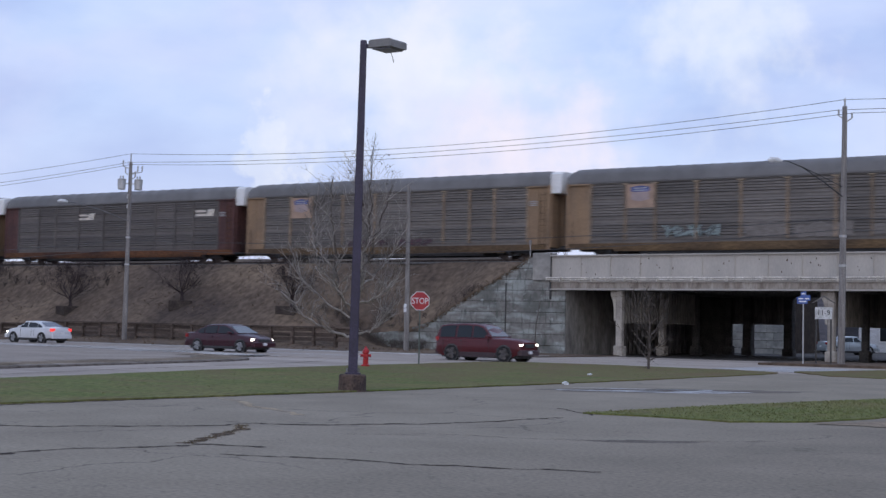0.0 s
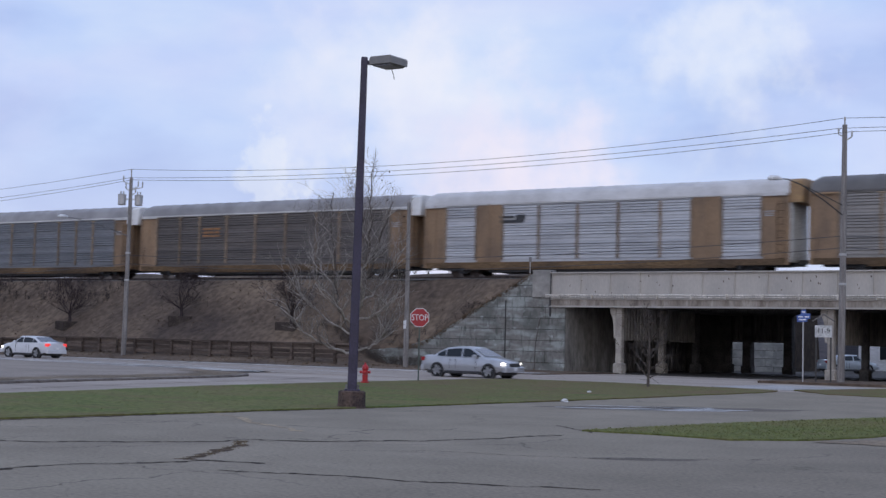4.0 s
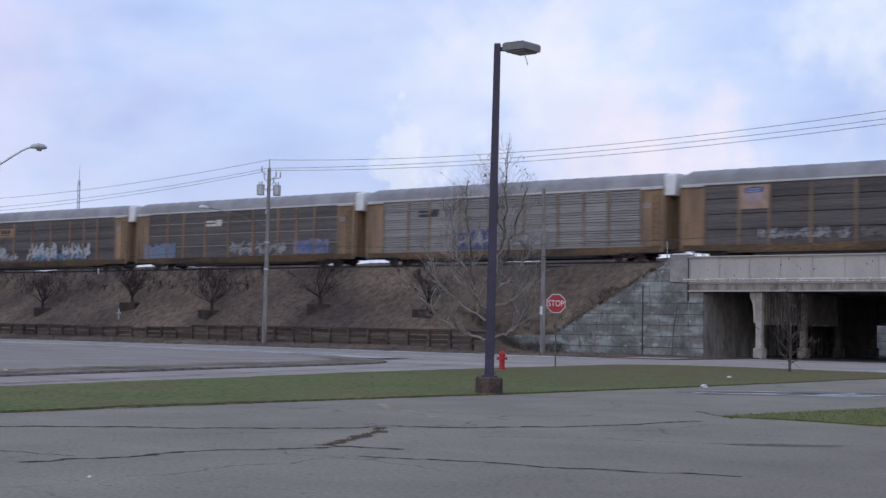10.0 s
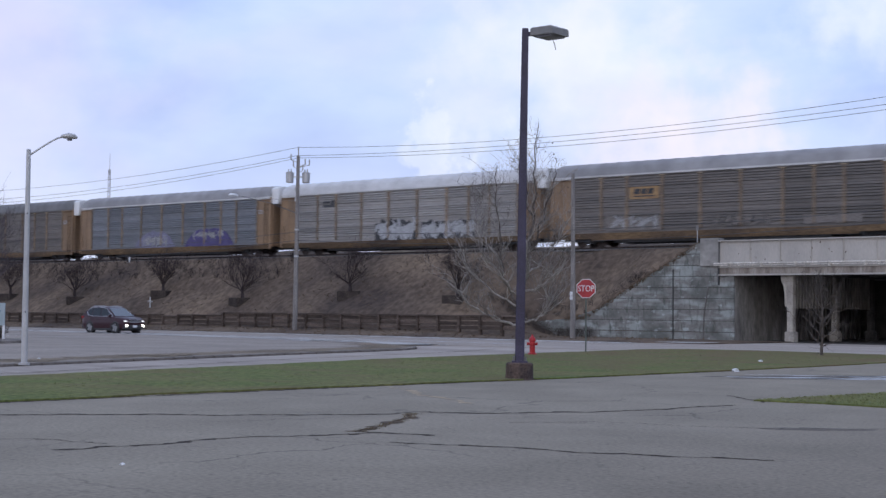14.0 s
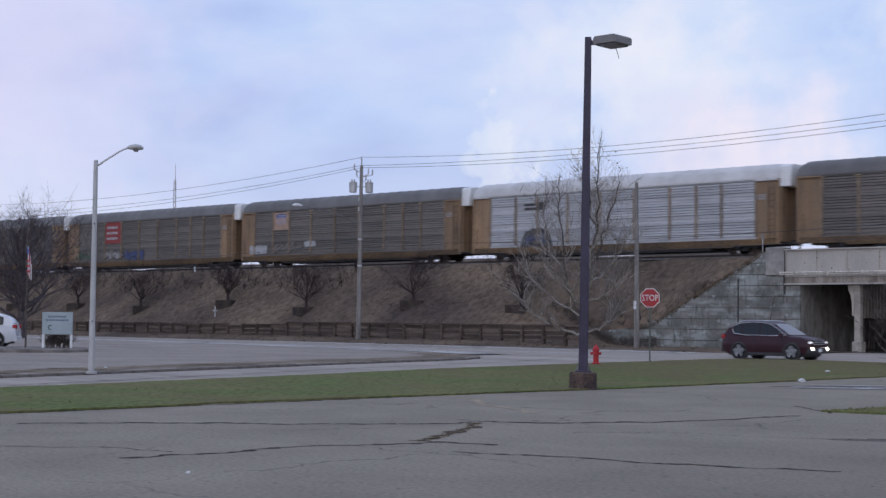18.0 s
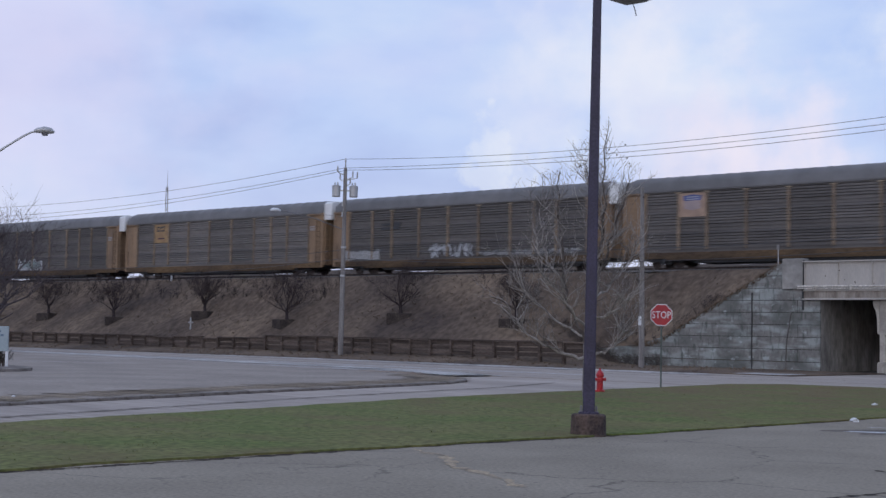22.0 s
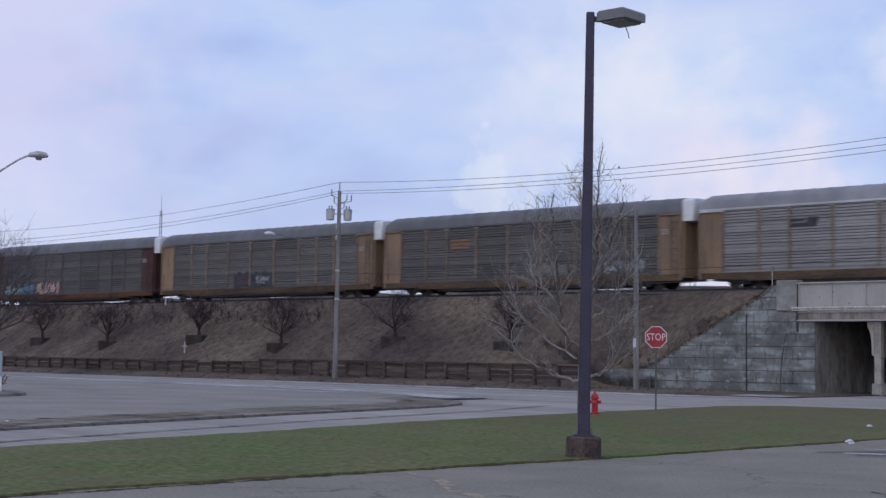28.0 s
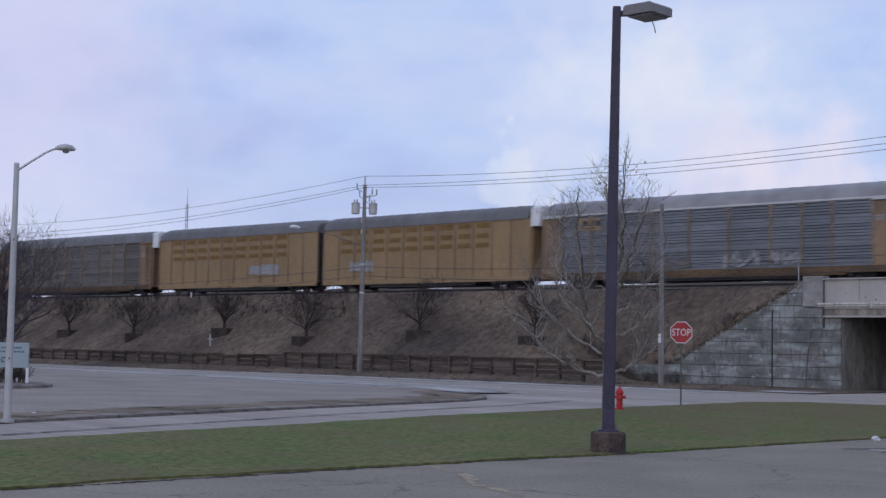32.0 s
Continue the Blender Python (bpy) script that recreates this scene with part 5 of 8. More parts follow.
def plate(root, kind, x, z=4.4, w=1.9):
    """Painted maker's plates as plain shapes and bars."""
    if kind == "shield":
        bm = BM()
        box(bm, x, x + w, 0.004, 0.05, z - 1.15, z + 0.40)
        p = part("plate", bm, INK["buff"], root, "buff painted plate")
        bm = BM()
        extrude_xz(bm, [(x + 0.36, z - 0.10), (x + w - 0.36, z - 0.10), (x + w - 0.30, z + 0.20), (x + w / 2, z + 0.30), (x + 0.30, z + 0.20)], -0.006, 0.004)
        part("badge", bm, INK["badge"], p, "small blue badge")
        for k in (-0.04, 0.10):
            bm = BM()
            box(bm, x + 0.50, x + w - 0.50, -0.010, -0.006, z + k, z + k + 0.06)
            part("bar", bm, INK["white"], p)
        bm = BM()
        extrude_xz(bm, [(x + 0.36, z - 0.10), (x + 0.36, z - 0.62), (x + w / 2, z - 0.74), (x + w - 0.36, z - 0.62), (x + w - 0.36, z - 0.10)], -0.006, 0.004)
        part("field", bm, INK["faded"], p, "faded rosy field")
    elif kind == "red":
        bm = BM()
        box(bm, x, x + w + 0.4, 0.004, 0.05, z - 1.65, z + 0.5)
        p = part("plate", bm, INK["red"], root, "red painted plate")
        for k in range(3):
            bm = BM()
            for j in range(6):
                box(bm, x + 0.25 + j * 0.32, x + 0.50 + j * 0.32, -0.006, 0.004, z - 1.25 + k * 0.55, z - 1.02 + k * 0.55)
            part("bar", bm, INK["white"], p, "row of white bars")
    elif kind == "redlow":
        bm = BM()
        box(bm, x, x + w + 0.4, 0.004, 0.05, z - 0.75, z - 0.02)
        p = part("plate", bm, INK["red"], root, "red painted plate")
        bm = BM()
        for j in range(5):
            box(bm, x + 0.25 + j * 0.38, x + 0.5 + j * 0.38, -0.006, 0.004, z - 0.52, z - 0.24)
        part("bar", bm, INK["white"], p, "row of white bars")
    elif kind == "yellow":
        bm = BM()
        box(bm, x, x + w, 0.004, 0.05, z - 0.85, z + 0.0)
        p = part("plate", bm, INK["yellow"], root, "yellow painted plate")
        bm = BM()
        for j in range(3):
            extrude_xz(bm, [(x + 0.34 + j * 0.56, z - 0.52), (x + 0.80 + j * 0.56, z - 0.52), (x + 0.88 + j * 0.56, z - 0.14), (x + 0.42 + j * 0.56, z - 0.14)], -0.006, 0.004)
        box(bm, x + 0.35, x + w - 0.35, -0.006, 0.004, z - 0.70, z - 0.62)
        part("bar", bm, INK["black"], p, "dark bars")
    elif kind == "worn":
        for q, (a, b) in enumerate(((0.0, 1.0), (0.12, 0.92), (0.0, 1.0))):
            bm = BM()
            for j in range(3):
                box(bm, x + (j + 0.1 * a) * 0.62, x + (j + 0.9 * b) * 0.62, -0.006, 0.04, z - 0.28 * q - 0.16, z - 0.28 * q)
            part("bar", bm, INK["rust"], root, "worn orange bars")
    elif kind == "tall":
        bm = BM()
        box(bm, x, x + w, 0.004, 0.05, z - 1.25, z + 0.42)
        p = part("plate", bm, INK["yellow"], root, "tall yellow painted plate")
        for cx in (x + 0.55, x + 1.22):
            bm = BM()
            bbox(bm, cx - 0.27, cx + 0.27, -0.006, 0.004, z - 0.22, z + 0.24, 0.002)
            mark = part("mark", bm, INK["black"], p, "dark plain block")
            bm = BM()
            box(bm, cx - 0.17, cx + 0.17, -0.010, -0.006, z - 0.10, z + 0.12)
            part("inset", bm, INK["yellow"], mark)
        bm = BM()
        box(bm, x + 0.5, x + w - 0.6, -0.006, 0.004, z - 0.92, z - 0.80)
        part("bar", bm, INK["maroon"], p, "thin rusty bar")
    elif kind in ("bars", "darkbars"):
        ink = INK["cream"] if kind == "bars" else INK["black"]
        bm = BM()
        extrude_xz(bm, [(x, z - 0.75), (x + w, z - 0.75), (x + w + 0.15, z - 0.2), (x + w * 0.7, z - 0.2), (x + w * 0.66, z - 0.55), (x, z - 0.55)], -0.004, 0.04)
        box(bm, x, x + w * 0.6, -0.004, 0.04, z - 0.42, z - 0.26)
        part("emblem", bm, ink, root, "small painted emblem")


def auto_rack(k, frame_c, panel_c, roof_c="grey", plates=(), sprays=(), wide=(), label=""):
    root = thing("auto_rack_wagon", pose(-k * 28.553, 0, RAIL), label or "%s auto rack wagon with %s louvred sides" % (frame_c, {"grime": "grimy", "mid": "grey"}.get(panel_c, panel_c)), "railway wagon", "wagons of the train")
    fm = FRAME[frame_c]
    flat = k in FLAT_SIDED
    part("underframe", shared(("underframe",), under_mesh(CAR), M["black"]), None, root)
    part("roof", shared(("roof", roof_c), roof_mesh(CAR), ROOF[roof_c], True), None, root)

    def sill(bm):
        bbox(bm, 0.0, CAR, -0.03, 0.14, 0.55, 0.95, 0.015)
        box(bm, 3.5, CAR - 3.5, 0.0, 0.1, 0.42, 0.55)
    part("side_sill", shared(("side_sill", frame_c), sill, SILL[frame_c]), None, root)

    def rail_top(bm):
        box(bm, 0.0, CAR, -0.02, 0.10, 4.94, 5.06)
    part("top_rail", shared(("top_rail", roof_c), rail_top, ROOF["white" if roof_c == "pale" else roof_c]), None, root)

    def far(bm):
        box(bm, 0.0, CAR, 3.0, 3.1, 0.6, 5.02)
    part("far_side", shared(("far_side", panel_c), far, PANEL[panel_c]), None, root)
    for i, (a, b) in enumerate(zip(RIBS, RIBS[1:])):
        w = b - a
        if i in (0, 10) or i in wide:
            def solid(bm, w=w):
                box(bm, 0.05, w - 0.05, 0.02, 0.09, 0.92, 5.0)
                box(bm, w * 0.46, w * 0.54, -0.02, 0.02, 0.92, 5.0)
            part("corner_panel", shared(("corner_panel", frame_c, round(w, 2)), solid, fm), None, root, m=pose(a, 0, 0))
        else:
            screen = part("louvre_screen", shared(("louvre_screen", panel_c, round(w, 2), flat), (flat_screen if flat else louvres)(w), PANEL[panel_c]), None, root, m=pose(a, 0, 0))
            if k in BARRED:
                part("joint_bar", shared(("joint_bar", frame_c, round(w, 2)), joint_mesh(w), FRAME["black" if frame_c == "black" else "dust" if frame_c == "red" else "bar"]), None, screen)

    def rib(bm):
        bbox(bm, -0.085, 0.085, -0.035, 0.1, 0.92 if flat else 1.12, 4.80, 0.012)

    def rib_cap(bm):
        bbox(bm, -0.20, 0.20, -0.05, 0.1, 4.80, 4.875, 0.012)
    def fat(bm):
        bbox(bm, -0.02, 0.16, -0.05, 0.12, 0.56, 4.98, 0.012)
    for i, a in enumerate(RIBS):
        if i in (0, 11):
            part("corner_post", shared(("corner_post", frame_c), fat, fm), None, root, m=pose(a if i == 0 else a - 0.14, 0, 0))
        else:
            if not flat and frame_c == "yellow" and panel_c != "white":
                part("rib_cap", shared(("rib_cap",), rib_cap, FRAME["cap"]), None, root, "worn pale cap", m=pose(a, 0, 0))
            part("rib", shared(("rib", frame_c, flat), rib, FRAME["dust"] if frame_c == "red" else PANEL["dark"] if frame_c == "brown" else FRAME["cap"] if panel_c == "white" else FRAME["rib"] if frame_c == "yellow" and not flat else fm), None, root, m=pose(a, 0, 0))
    end_doors(root, "white" if k == 4 else frame_c, pose(CAR - 0.02, 0, 0))
    end_doors(root, frame_c, pose(0.02, 3.1, 0, 0, 0, 180))
    if k == 4:
        part("end_hood", shared(("end_hood", "yellow"), hood_mesh, INK["yellow"], True), None, root, "rounded yellow end cap", m=pose(CAR - 0.02, 0, 0))
    else:
        part("end_hood", shared(("end_hood",), hood_mesh, M["hood"], True), None, root, "pale moulded end cap", m=pose(CAR - 0.02, 0, 0))

    def marker(bm):
        bbox(bm, 0, 1.7, -0.14, 0.02, 4.84, 4.93, 0.01)
    bright = roof_c != "grey"
    part("end_shelf", shared(("end_shelf", frame_c, bright), marker, ROOF["white"] if bright else fm), None, root, m=pose(CAR - 1.75, 0, 0))
    part("end_shelf", shared(("end_shelf", frame_c, bright), marker, fm), None, root, m=pose(0.05, 0, 0))
    def side_ladder(bm):
        for x in (0.0, 0.42):
            box(bm, x, x + 0.035, -0.075, -0.045, 0.75, 4.5)
        for i in range(9):
            box(bm, 0.03, 0.425, -0.07, -0.05, 0.95 + i * 0.42, 0.985 + i * 0.42)

    def stencil(bm):
        for z, w in ((0.0, 0.8), (0.13, 0.62), (0.26, 0.7)):
            box(bm, 0, w, 0.012, 0.03, z, z + 0.075)
        box(bm, 0, 0.06, 0.014, 0.03, 0, 0.3)
    part("side_ladder", shared(("side_ladder", frame_c), side_ladder, SILL[frame_c]), None, root, m=pose(CAR - 0.75, 0, 0))
    part("grab_rail", shared(("grab_rail", frame_c), lambda bm: tube(bm, [(0, -0.05, 1.2), (0, -0.10, 1.25), (0, -0.10, 2.4), (0, -0.05, 2.45)], 0.022, 6), SILL[frame_c]), None, root, m=pose(0.5, 0, 0))
    part("stencil", shared(("stencil",), stencil, INK["ash"]), None, root, "three small pale bars", m=pose(CAR - 1.62, 0, 3.6))
    for x in (3.1, CAR - 3.1):
        truck_parts(root, x)
    for p in plates:
        plate(root, *p)
    for j, (x0, x1, z0, z1, ink, *style) in enumerate(sprays):
        z0, z1 = z0 - 0.3, z1 - 0.2
        if style:
            part("spray_patch", wash(x0, x1, z0, z1, k * 7 + j, style[0] == 2), INK[ink], root, "faded %s paint patch" % ink)
        else:
            q = part("spray_shape", scrawl(x0, x1, z0, z1, k * 7 + j), INK[ink], root, "%s sprayed shapes" % ink)
            q["kind"] = "stuff"
            part("spray_outline", scrawl(x0, x1, z0, z1, k * 7 + j, 0.03), INK["black"], q)["kind"] = "stuff"
    return root


def box_rack(x_off, length, gap_left):
    """One half of the older articulated wagon with plain steel sides."""
    root = thing("articulated_rack_wagon", pose(x_off, 0, RAIL), "yellow steel-sided auto rack unit with rows of vents", "railway wagon", "wagons of the train")
    fm = FRAME["box_yellow"]
    part("underframe", shared(("underframe", "half"), under_mesh(length), M["black"]), None, root)
    part("roof", shared(("roof", "half"), roof_mesh(length), ROOF["grey"], True), None, root)
    bm = BM()
    bbox(bm, 0.0, length, -0.02, 0.14, 0.50, 0.85, 0.015)
    part("side_sill", bm, fm, root)
    bm = BM()
    box(bm, 0.0, length, 3.0, 3.1, 0.6, 5.02)
    part("far_side", bm, fm, root)
    n = 12
    w = length / n
    def sheet_mesh(bm):
        box(bm, 0.0, w, 0.05, 0.10, 0.82, 5.0)
    def rib(bm):
        bbox(bm, -0.05, 0.05, -0.03, 0.10, 0.82, 5.0, 0.01)
    def vent(bm):
        for i in range(5):
            box(bm, 0.0, w * 0.66, 0.025, 0.05, i * 0.075, i * 0.075 + 0.045)
    for i in range(n):
        part("steel_sheet", shared(("steel_sheet",), sheet_mesh, fm), None, root, m=pose(i * w, 0, 0))
        part("rib", shared(("rib", "half"), rib, FRAME["yellow"]), None, root, m=pose(i * w, 0, 0))
        if 1 <= i <= 9:
            for z in (3.05, 3.75, 4.50):
                part("vent", shared(("vent",), vent, M["vent"]), None, root, m=pose(i * w + w * 0.17, 0, z))
    end_doors(root, "black" if gap_left else "box_yellow", pose(length - 0.02, 0, 0))
    if not gap_left:
        part("end_hood", shared(("end_hood",), hood_mesh, M["hood"], True), None, root, "pale moulded end cap", m=pose(length - 0.02, 0, 0))
    for x in (2.9, length - 2.9):
        truck_parts(root, x)
    part("spray_patch", wash(length * 0.6 if gap_left else 3.2, length * 0.78 if gap_left else 6.0, 1.5, 2.5, 5), INK["ash"], root, "faded ash paint patch")
    return root


M["vent"] = material("vent_shadow", (0.26, 0.145, 0.05), (0.20, 0.115, 0.045), 0.85, scale=1, grain=9, bump=0.1)
train = []


def make_train():
    rows = (
        (-1, "yellow", "mid"),
        (0, "yellow", "mid", "grey", [("shield", 4.42, 4.4, 2.0)], [(6.9, 11, 1.45, 2.3, "teal"), (12.8, 15.4, 1.5, 2.4, "dust", 1), (15.9, 19.6, 1.4, 2.3, "dust", 1), (20.6, 24.6, 1.5, 2.2, "dust", 1)]),
        (1, "yellow", "mid", "grey", [("shield", 4.42, 4.4, 2.0)], [(10.0, 17.5, 1.25, 1.8, "dusk")]),
        (2, "brown", "dark", "grey", [("bars", 9.3), ("bars", 23.0)]),
        (3, "yellow", "light", "grey", (), [(8.4, 9.3, 1.4, 2.4, "black"), (11.2, 17.2, 1.2, 2.9, "dusk", 1), (11.0, 17.4, 1.15, 2.9, "maroon"), (17.2, 20.2, 1.3, 2.7, "maroon"), (11.8, 16.6, 1.6, 2.7, "black"), (12.0, 16.8, 1.5, 2.7, "ash"), (20.2, 22.6, 1.5, 2.6, "teal")]),
        (4, "yellow", "white", "white", [("darkbars", 6.3)], (), (2, 8)),
        (5, "yellow", "dark", "pale", [("worn", 6.9, 3.95)]),
        (6, "yellow", "blue", "pale", [("worn", 6.9, 4.05)]),
        (7, "red", "dark", "pale", [("redlow", 6.6, 4.55, 1.95)], [(5.0, 7.2, 1.5, 2.1, "teal")]),
        (8, "yellow", "blue", "white", [("yellow", 6.75, 4.2, 2.4)]),
        (9, "yellow", "dark", "pale", [("shield", 4.42, 4.4, 2.0)], [(5.8, 12.0, 1.45, 2.2, "ash"), (12.6, 16.0, 1.45, 2.2, "dust"), (16.4, 20.4, 1.45, 2.5, "black"), (22.2, 25.2, 1.5, 2.6, "ash", 1)]),
        (10, "yellow", "light", "pale", [("darkbars", 5.4)], [(8.9, 12.7, 1.25, 2.9, "navy", 1), (9.1, 12.5, 1.4, 2.7, "ash"), (14.0, 17.0, 1.5, 2.4, "ash", 1)]),
        (11, "yellow", "dark", "pale", [("bars", 9.5)], [(1.2, 5.4, 1.2, 2.6, "lilac", 1), (1.4, 5.2, 1.3, 2.5, "sky"), (12.6, 19.4, 1.25, 2.5, "ash"), (20.4, 24.4, 1.3, 2.5, "lilac", 1), (20.6, 24.2, 1.4, 2.4, "blue")]),
        (12, "yellow", "dark", "pale", [("yellow", 6.75, 4.3, 2.4)], [(1.3, 10.2, 1.25, 2.1, "white"), (6.6, 8.0, 1.5, 2.8, "white"), (11.8, 16.4, 1.2, 3.0, "white"), (17.5, 21.8, 1.25, 2.9, "white"), (12.2, 21.0, 1.3, 2.0, "sky")]),
        (13, "yellow", "mid", "pale", [("yellow", 6.75, 4.1, 2.4)], [(4.8, 9.4, 1.3, 2.4, "dust", 1), (5.2, 9.0, 1.4, 2.4, "ash"), (13.2, 17.5, 1.4, 2.2, "dust"), (20, 24, 1.4, 2.0, "dust", 1)]),
        (14, "yellow", "light", "white", [("darkbars", 5.0, 4.6, 1.4)], [(11.0, 15.4, 1.1, 3.0, "black", 1), (11.1, 15.3, 1.2, 3.0, "white"), (11.3, 15.1, 1.2, 2.4, "white"), (16.0, 21.4, 1.15, 2.7, "black", 1), (16.0, 21.4, 1.2, 2.6, "white"), (16.2, 21.0, 1.3, 2.5, "white")]),
        (15, "yellow", "blue", "pale", (), [(8.6, 14.4, 1.2, 2.8, "lilac", 2), (9.6, 13.2, 1.3, 2.3, "ash"), (15.8, 22.4, 1.2, 2.8, "violet", 2), (17.0, 21.2, 1.8, 2.6, "ash")]),
        (16, "yellow", "mid", "grey"),
        (17, "yellow", "white", "white", [("darkbars", 5.2, 4.5)], [(4.9, 8.0, 1.15, 2.7, "black", 2), (5.3, 7.4, 1.3, 2.3, "navy"), (9.0, 11.0, 1.5, 2.1, "ash", 1)]),
        (18, "yellow", "mid", "grey", [("shield", 4.42, 4.4, 2.0)], [(1.1, 3.5, 1.4, 2.2, "white", 1), (4.4, 8.2, 1.4, 2.4, "dust"), (8.6, 10.0, 1.9, 2.4, "white", 1)]),
        (19, "yellow", "mid", "grey", [("red", 6.6, 4.4, 2.35)], [(1.4, 4.8, 1.3, 2.3, "green"), (6.3, 9.6, 1.3, 2.4, "dust"), (6.6, 9.2, 1.4, 2.2, "ash"), (9.9, 13.2, 1.2, 2.3, "navy")]),
        (20, "yellow", "grime", "grey", [("shield", 4.42, 4.4, 2.0)]),
        (21, "yellow", "grime", "grey", [("darkbars", 5.4, 4.1)], [(0.9, 5.2, 1.3, 2.1, "ash", 1), (10.5, 15.2, 1.3, 2.4, "white"), (15.4, 25.0, 1.35, 1.75, "ash")]),
        (22, "yellow", "mid", "grey", [("tall", 4.42, 4.4, 2.0)]),
        (23, "yellow", "grime", "grey", (), [(9.8, 14.2, 1.1, 2.4, "white", 1), (10.6, 13.8, 1.3, 2.2, "teal")]),
        (24, "black", "dark", "grey", [("bars", 5.0, 4.2, 1.3)]),
        (25, "yellow", "light", "pale", [("darkbars", 6.4)]),
        (26, "yellow", "grime", "grey", [("worn", 6.9, 4.05)], [(14.4, 17.8, 1.4, 2.3, "dust", 1), (20.9, 24.4, 1.4, 2.4, "ash"), ]),
        (27, "yellow", "mid", "grey", (), [(10.3, 15.4, 1.2, 2.6, "black", 1), (13.2, 15.0, 1.5, 2.2, "ash"), (10.6, 12.4, 1.4, 2.2, "dusk")]),
        (28, "brown", "dark", "grey", (), [(1.0, 5.0, 1.1, 2.4, "teal"), (5.1, 7.6, 1.0, 2.5, "sky"), (7.9, 12.0, 1.1, 2.5, "orange")]),
        (29, "yellow", "blue", "pale", [("yellow", 3.2, 4.7)], [(9.6, 12.6, 1.2, 2.0, "dust"), (15.0, 17.8, 1.2, 2.4, "ash"), (18.4, 20.6, 1.2, 2.3, "ash")]),
    )
    for row in rows:
        car = auto_rack(*row)
        train.append((car, -row[0] * 28.553))
    base = -29 * 28.553
    train.append((box_rack(base - 46.2, 22.0, True), base - 46.2))
    train.append((box_rack(base - 23.4, 22.2, False), base - 23.4))
    for j in (1, 2):
        car = auto_rack(0, "yellow", "mid", "grey")
        train.append((car, base - 46.2 - 28.553 * j))


make_train()


# ---- poles, lamps, signs ----
def lot_lamp(m):
    root = thing("lot_lamp", m, "tall dark purple lamp post with a boxy grey head", "street lamp")
    bm = BM()
    tube(bm, [(0, 0, 0.0), (0, 0, 0.06), (0, 0, 0.38), (0, 0, 0.41)], (0.345, 0.335, 0.325, 0.29), 14)
    part("concrete_base", bm, M["base_block"], root, "round stained concrete base")
    bm = BM()
    bbox(bm, -0.19, 0.19, -0.19, 0.19, 0.41, 0.45, 0.01)
    base = part("base_plate", bm, M["pole_paint"], root)
    for x in (-0.14, 0.14):
        for y in (-0.14, 0.14):
            bm = BM()
            tube(bm, [(x, y, 0.43), (x, y, 0.55)], 0.022, 6)
            part("bolt", bm, M["dark_steel"], base)
    bm = BM()
    rings = []
    for z, r in ((0.45, 0.112), (4.5, 0.098), (8.38, 0.080), (8.42, 0.068)):
        rings.append([bm.verts.new((x * r, y * r, z)) for x, y in ((-1, -0.8), (-0.8, -1), (0.8, -1), (1, -0.8), (1, 0.8), (0.8, 1), (-0.8, 1), (-1, 0.8))])
    skin(bm, rings)
    part("post", bm, M["pole_paint"], root)
    bm = BM()
    box(bm, 0.06, 0.24, -0.04, 0.04, 8.24, 8.34)
    part("arm", bm, M["pole_paint"], root)
    bm = BM()
    o = [(-0.33, 8.24), (-0.33, 8.39), (-0.28, 8.43), (0.28, 8.43), (0.33, 8.39), (0.33, 8.24)]
    extrude_xz(bm, o, -0.33, 0.33)
    head = part("lamp_head", bm, M["lamp_metal"], root, "weathered boxy grey lamp housing", m=Matrix.Translation((0.58, 0, 0)) @ pose(0, 0, 0, 0, 0, -38))
    bm = BM()
    extrude_xz(bm, [(-0.24, 8.20), (-0.30, 8.24), (0.30, 8.24), (0.24, 8.20)], -0.27, 0.27)
    part("lens", bm, M["lens_dull"], head)
    bm = BM()
    tube(bm, [(0.10, 0.0, 8.15), (0.15, 0.02, 8.02), (0.18, 0.02, 7.90)], 0.009, 5)
    part("loose_wire", bm, M["black"], head)
    return root


M["base_block"] = material("base_concrete", (0.12, 0.085, 0.07), (0.06, 0.045, 0.042), 0.9, scale=3, grain=20, bump=0.5)
M["lens_dull"] = material("dull_lens", (0.20, 0.19, 0.21), (0.14, 0.13, 0.15), 0.3, scale=3, grain=10, bump=0)
lot_lamp(pose(27.1, -58.5, 0.0, 0, 0.55, 37.6))


def wood_pole(m, h, label, r=0.16):
    root = thing("utility_pole", m, label, "utility pole", "poles along the street")
    bm = BM()
    tube(bm, [(0, 0, -0.2), (0, 0, 0.3), (0.01, 0, h * 0.5), (0, 0, h)], (r * 1.15, r * 1.1, r * 0.92, r * 0.72), 12)
    part("pole_shaft", bm, M["pole_wood"], root)
    return root


def insulator(root, x, y, z, h=0.3):
    bm = BM()
    tube(bm, [(x, y, z), (x, y, z + h * 0.3), (x, y, z + h * 0.45), (x, y, z + h * 0.7), (x, y, z + h)], (0.03, 0.06, 0.035, 0.06, 0.03), 8)
    part("insulator", bm, M["galv"], root)


M["arm_grey"] = material("arm_grey", (0.22, 0.21, 0.21), (0.15, 0.145, 0.145), 0.6, 0.3, scale=2, grain=14, bump=0.05)


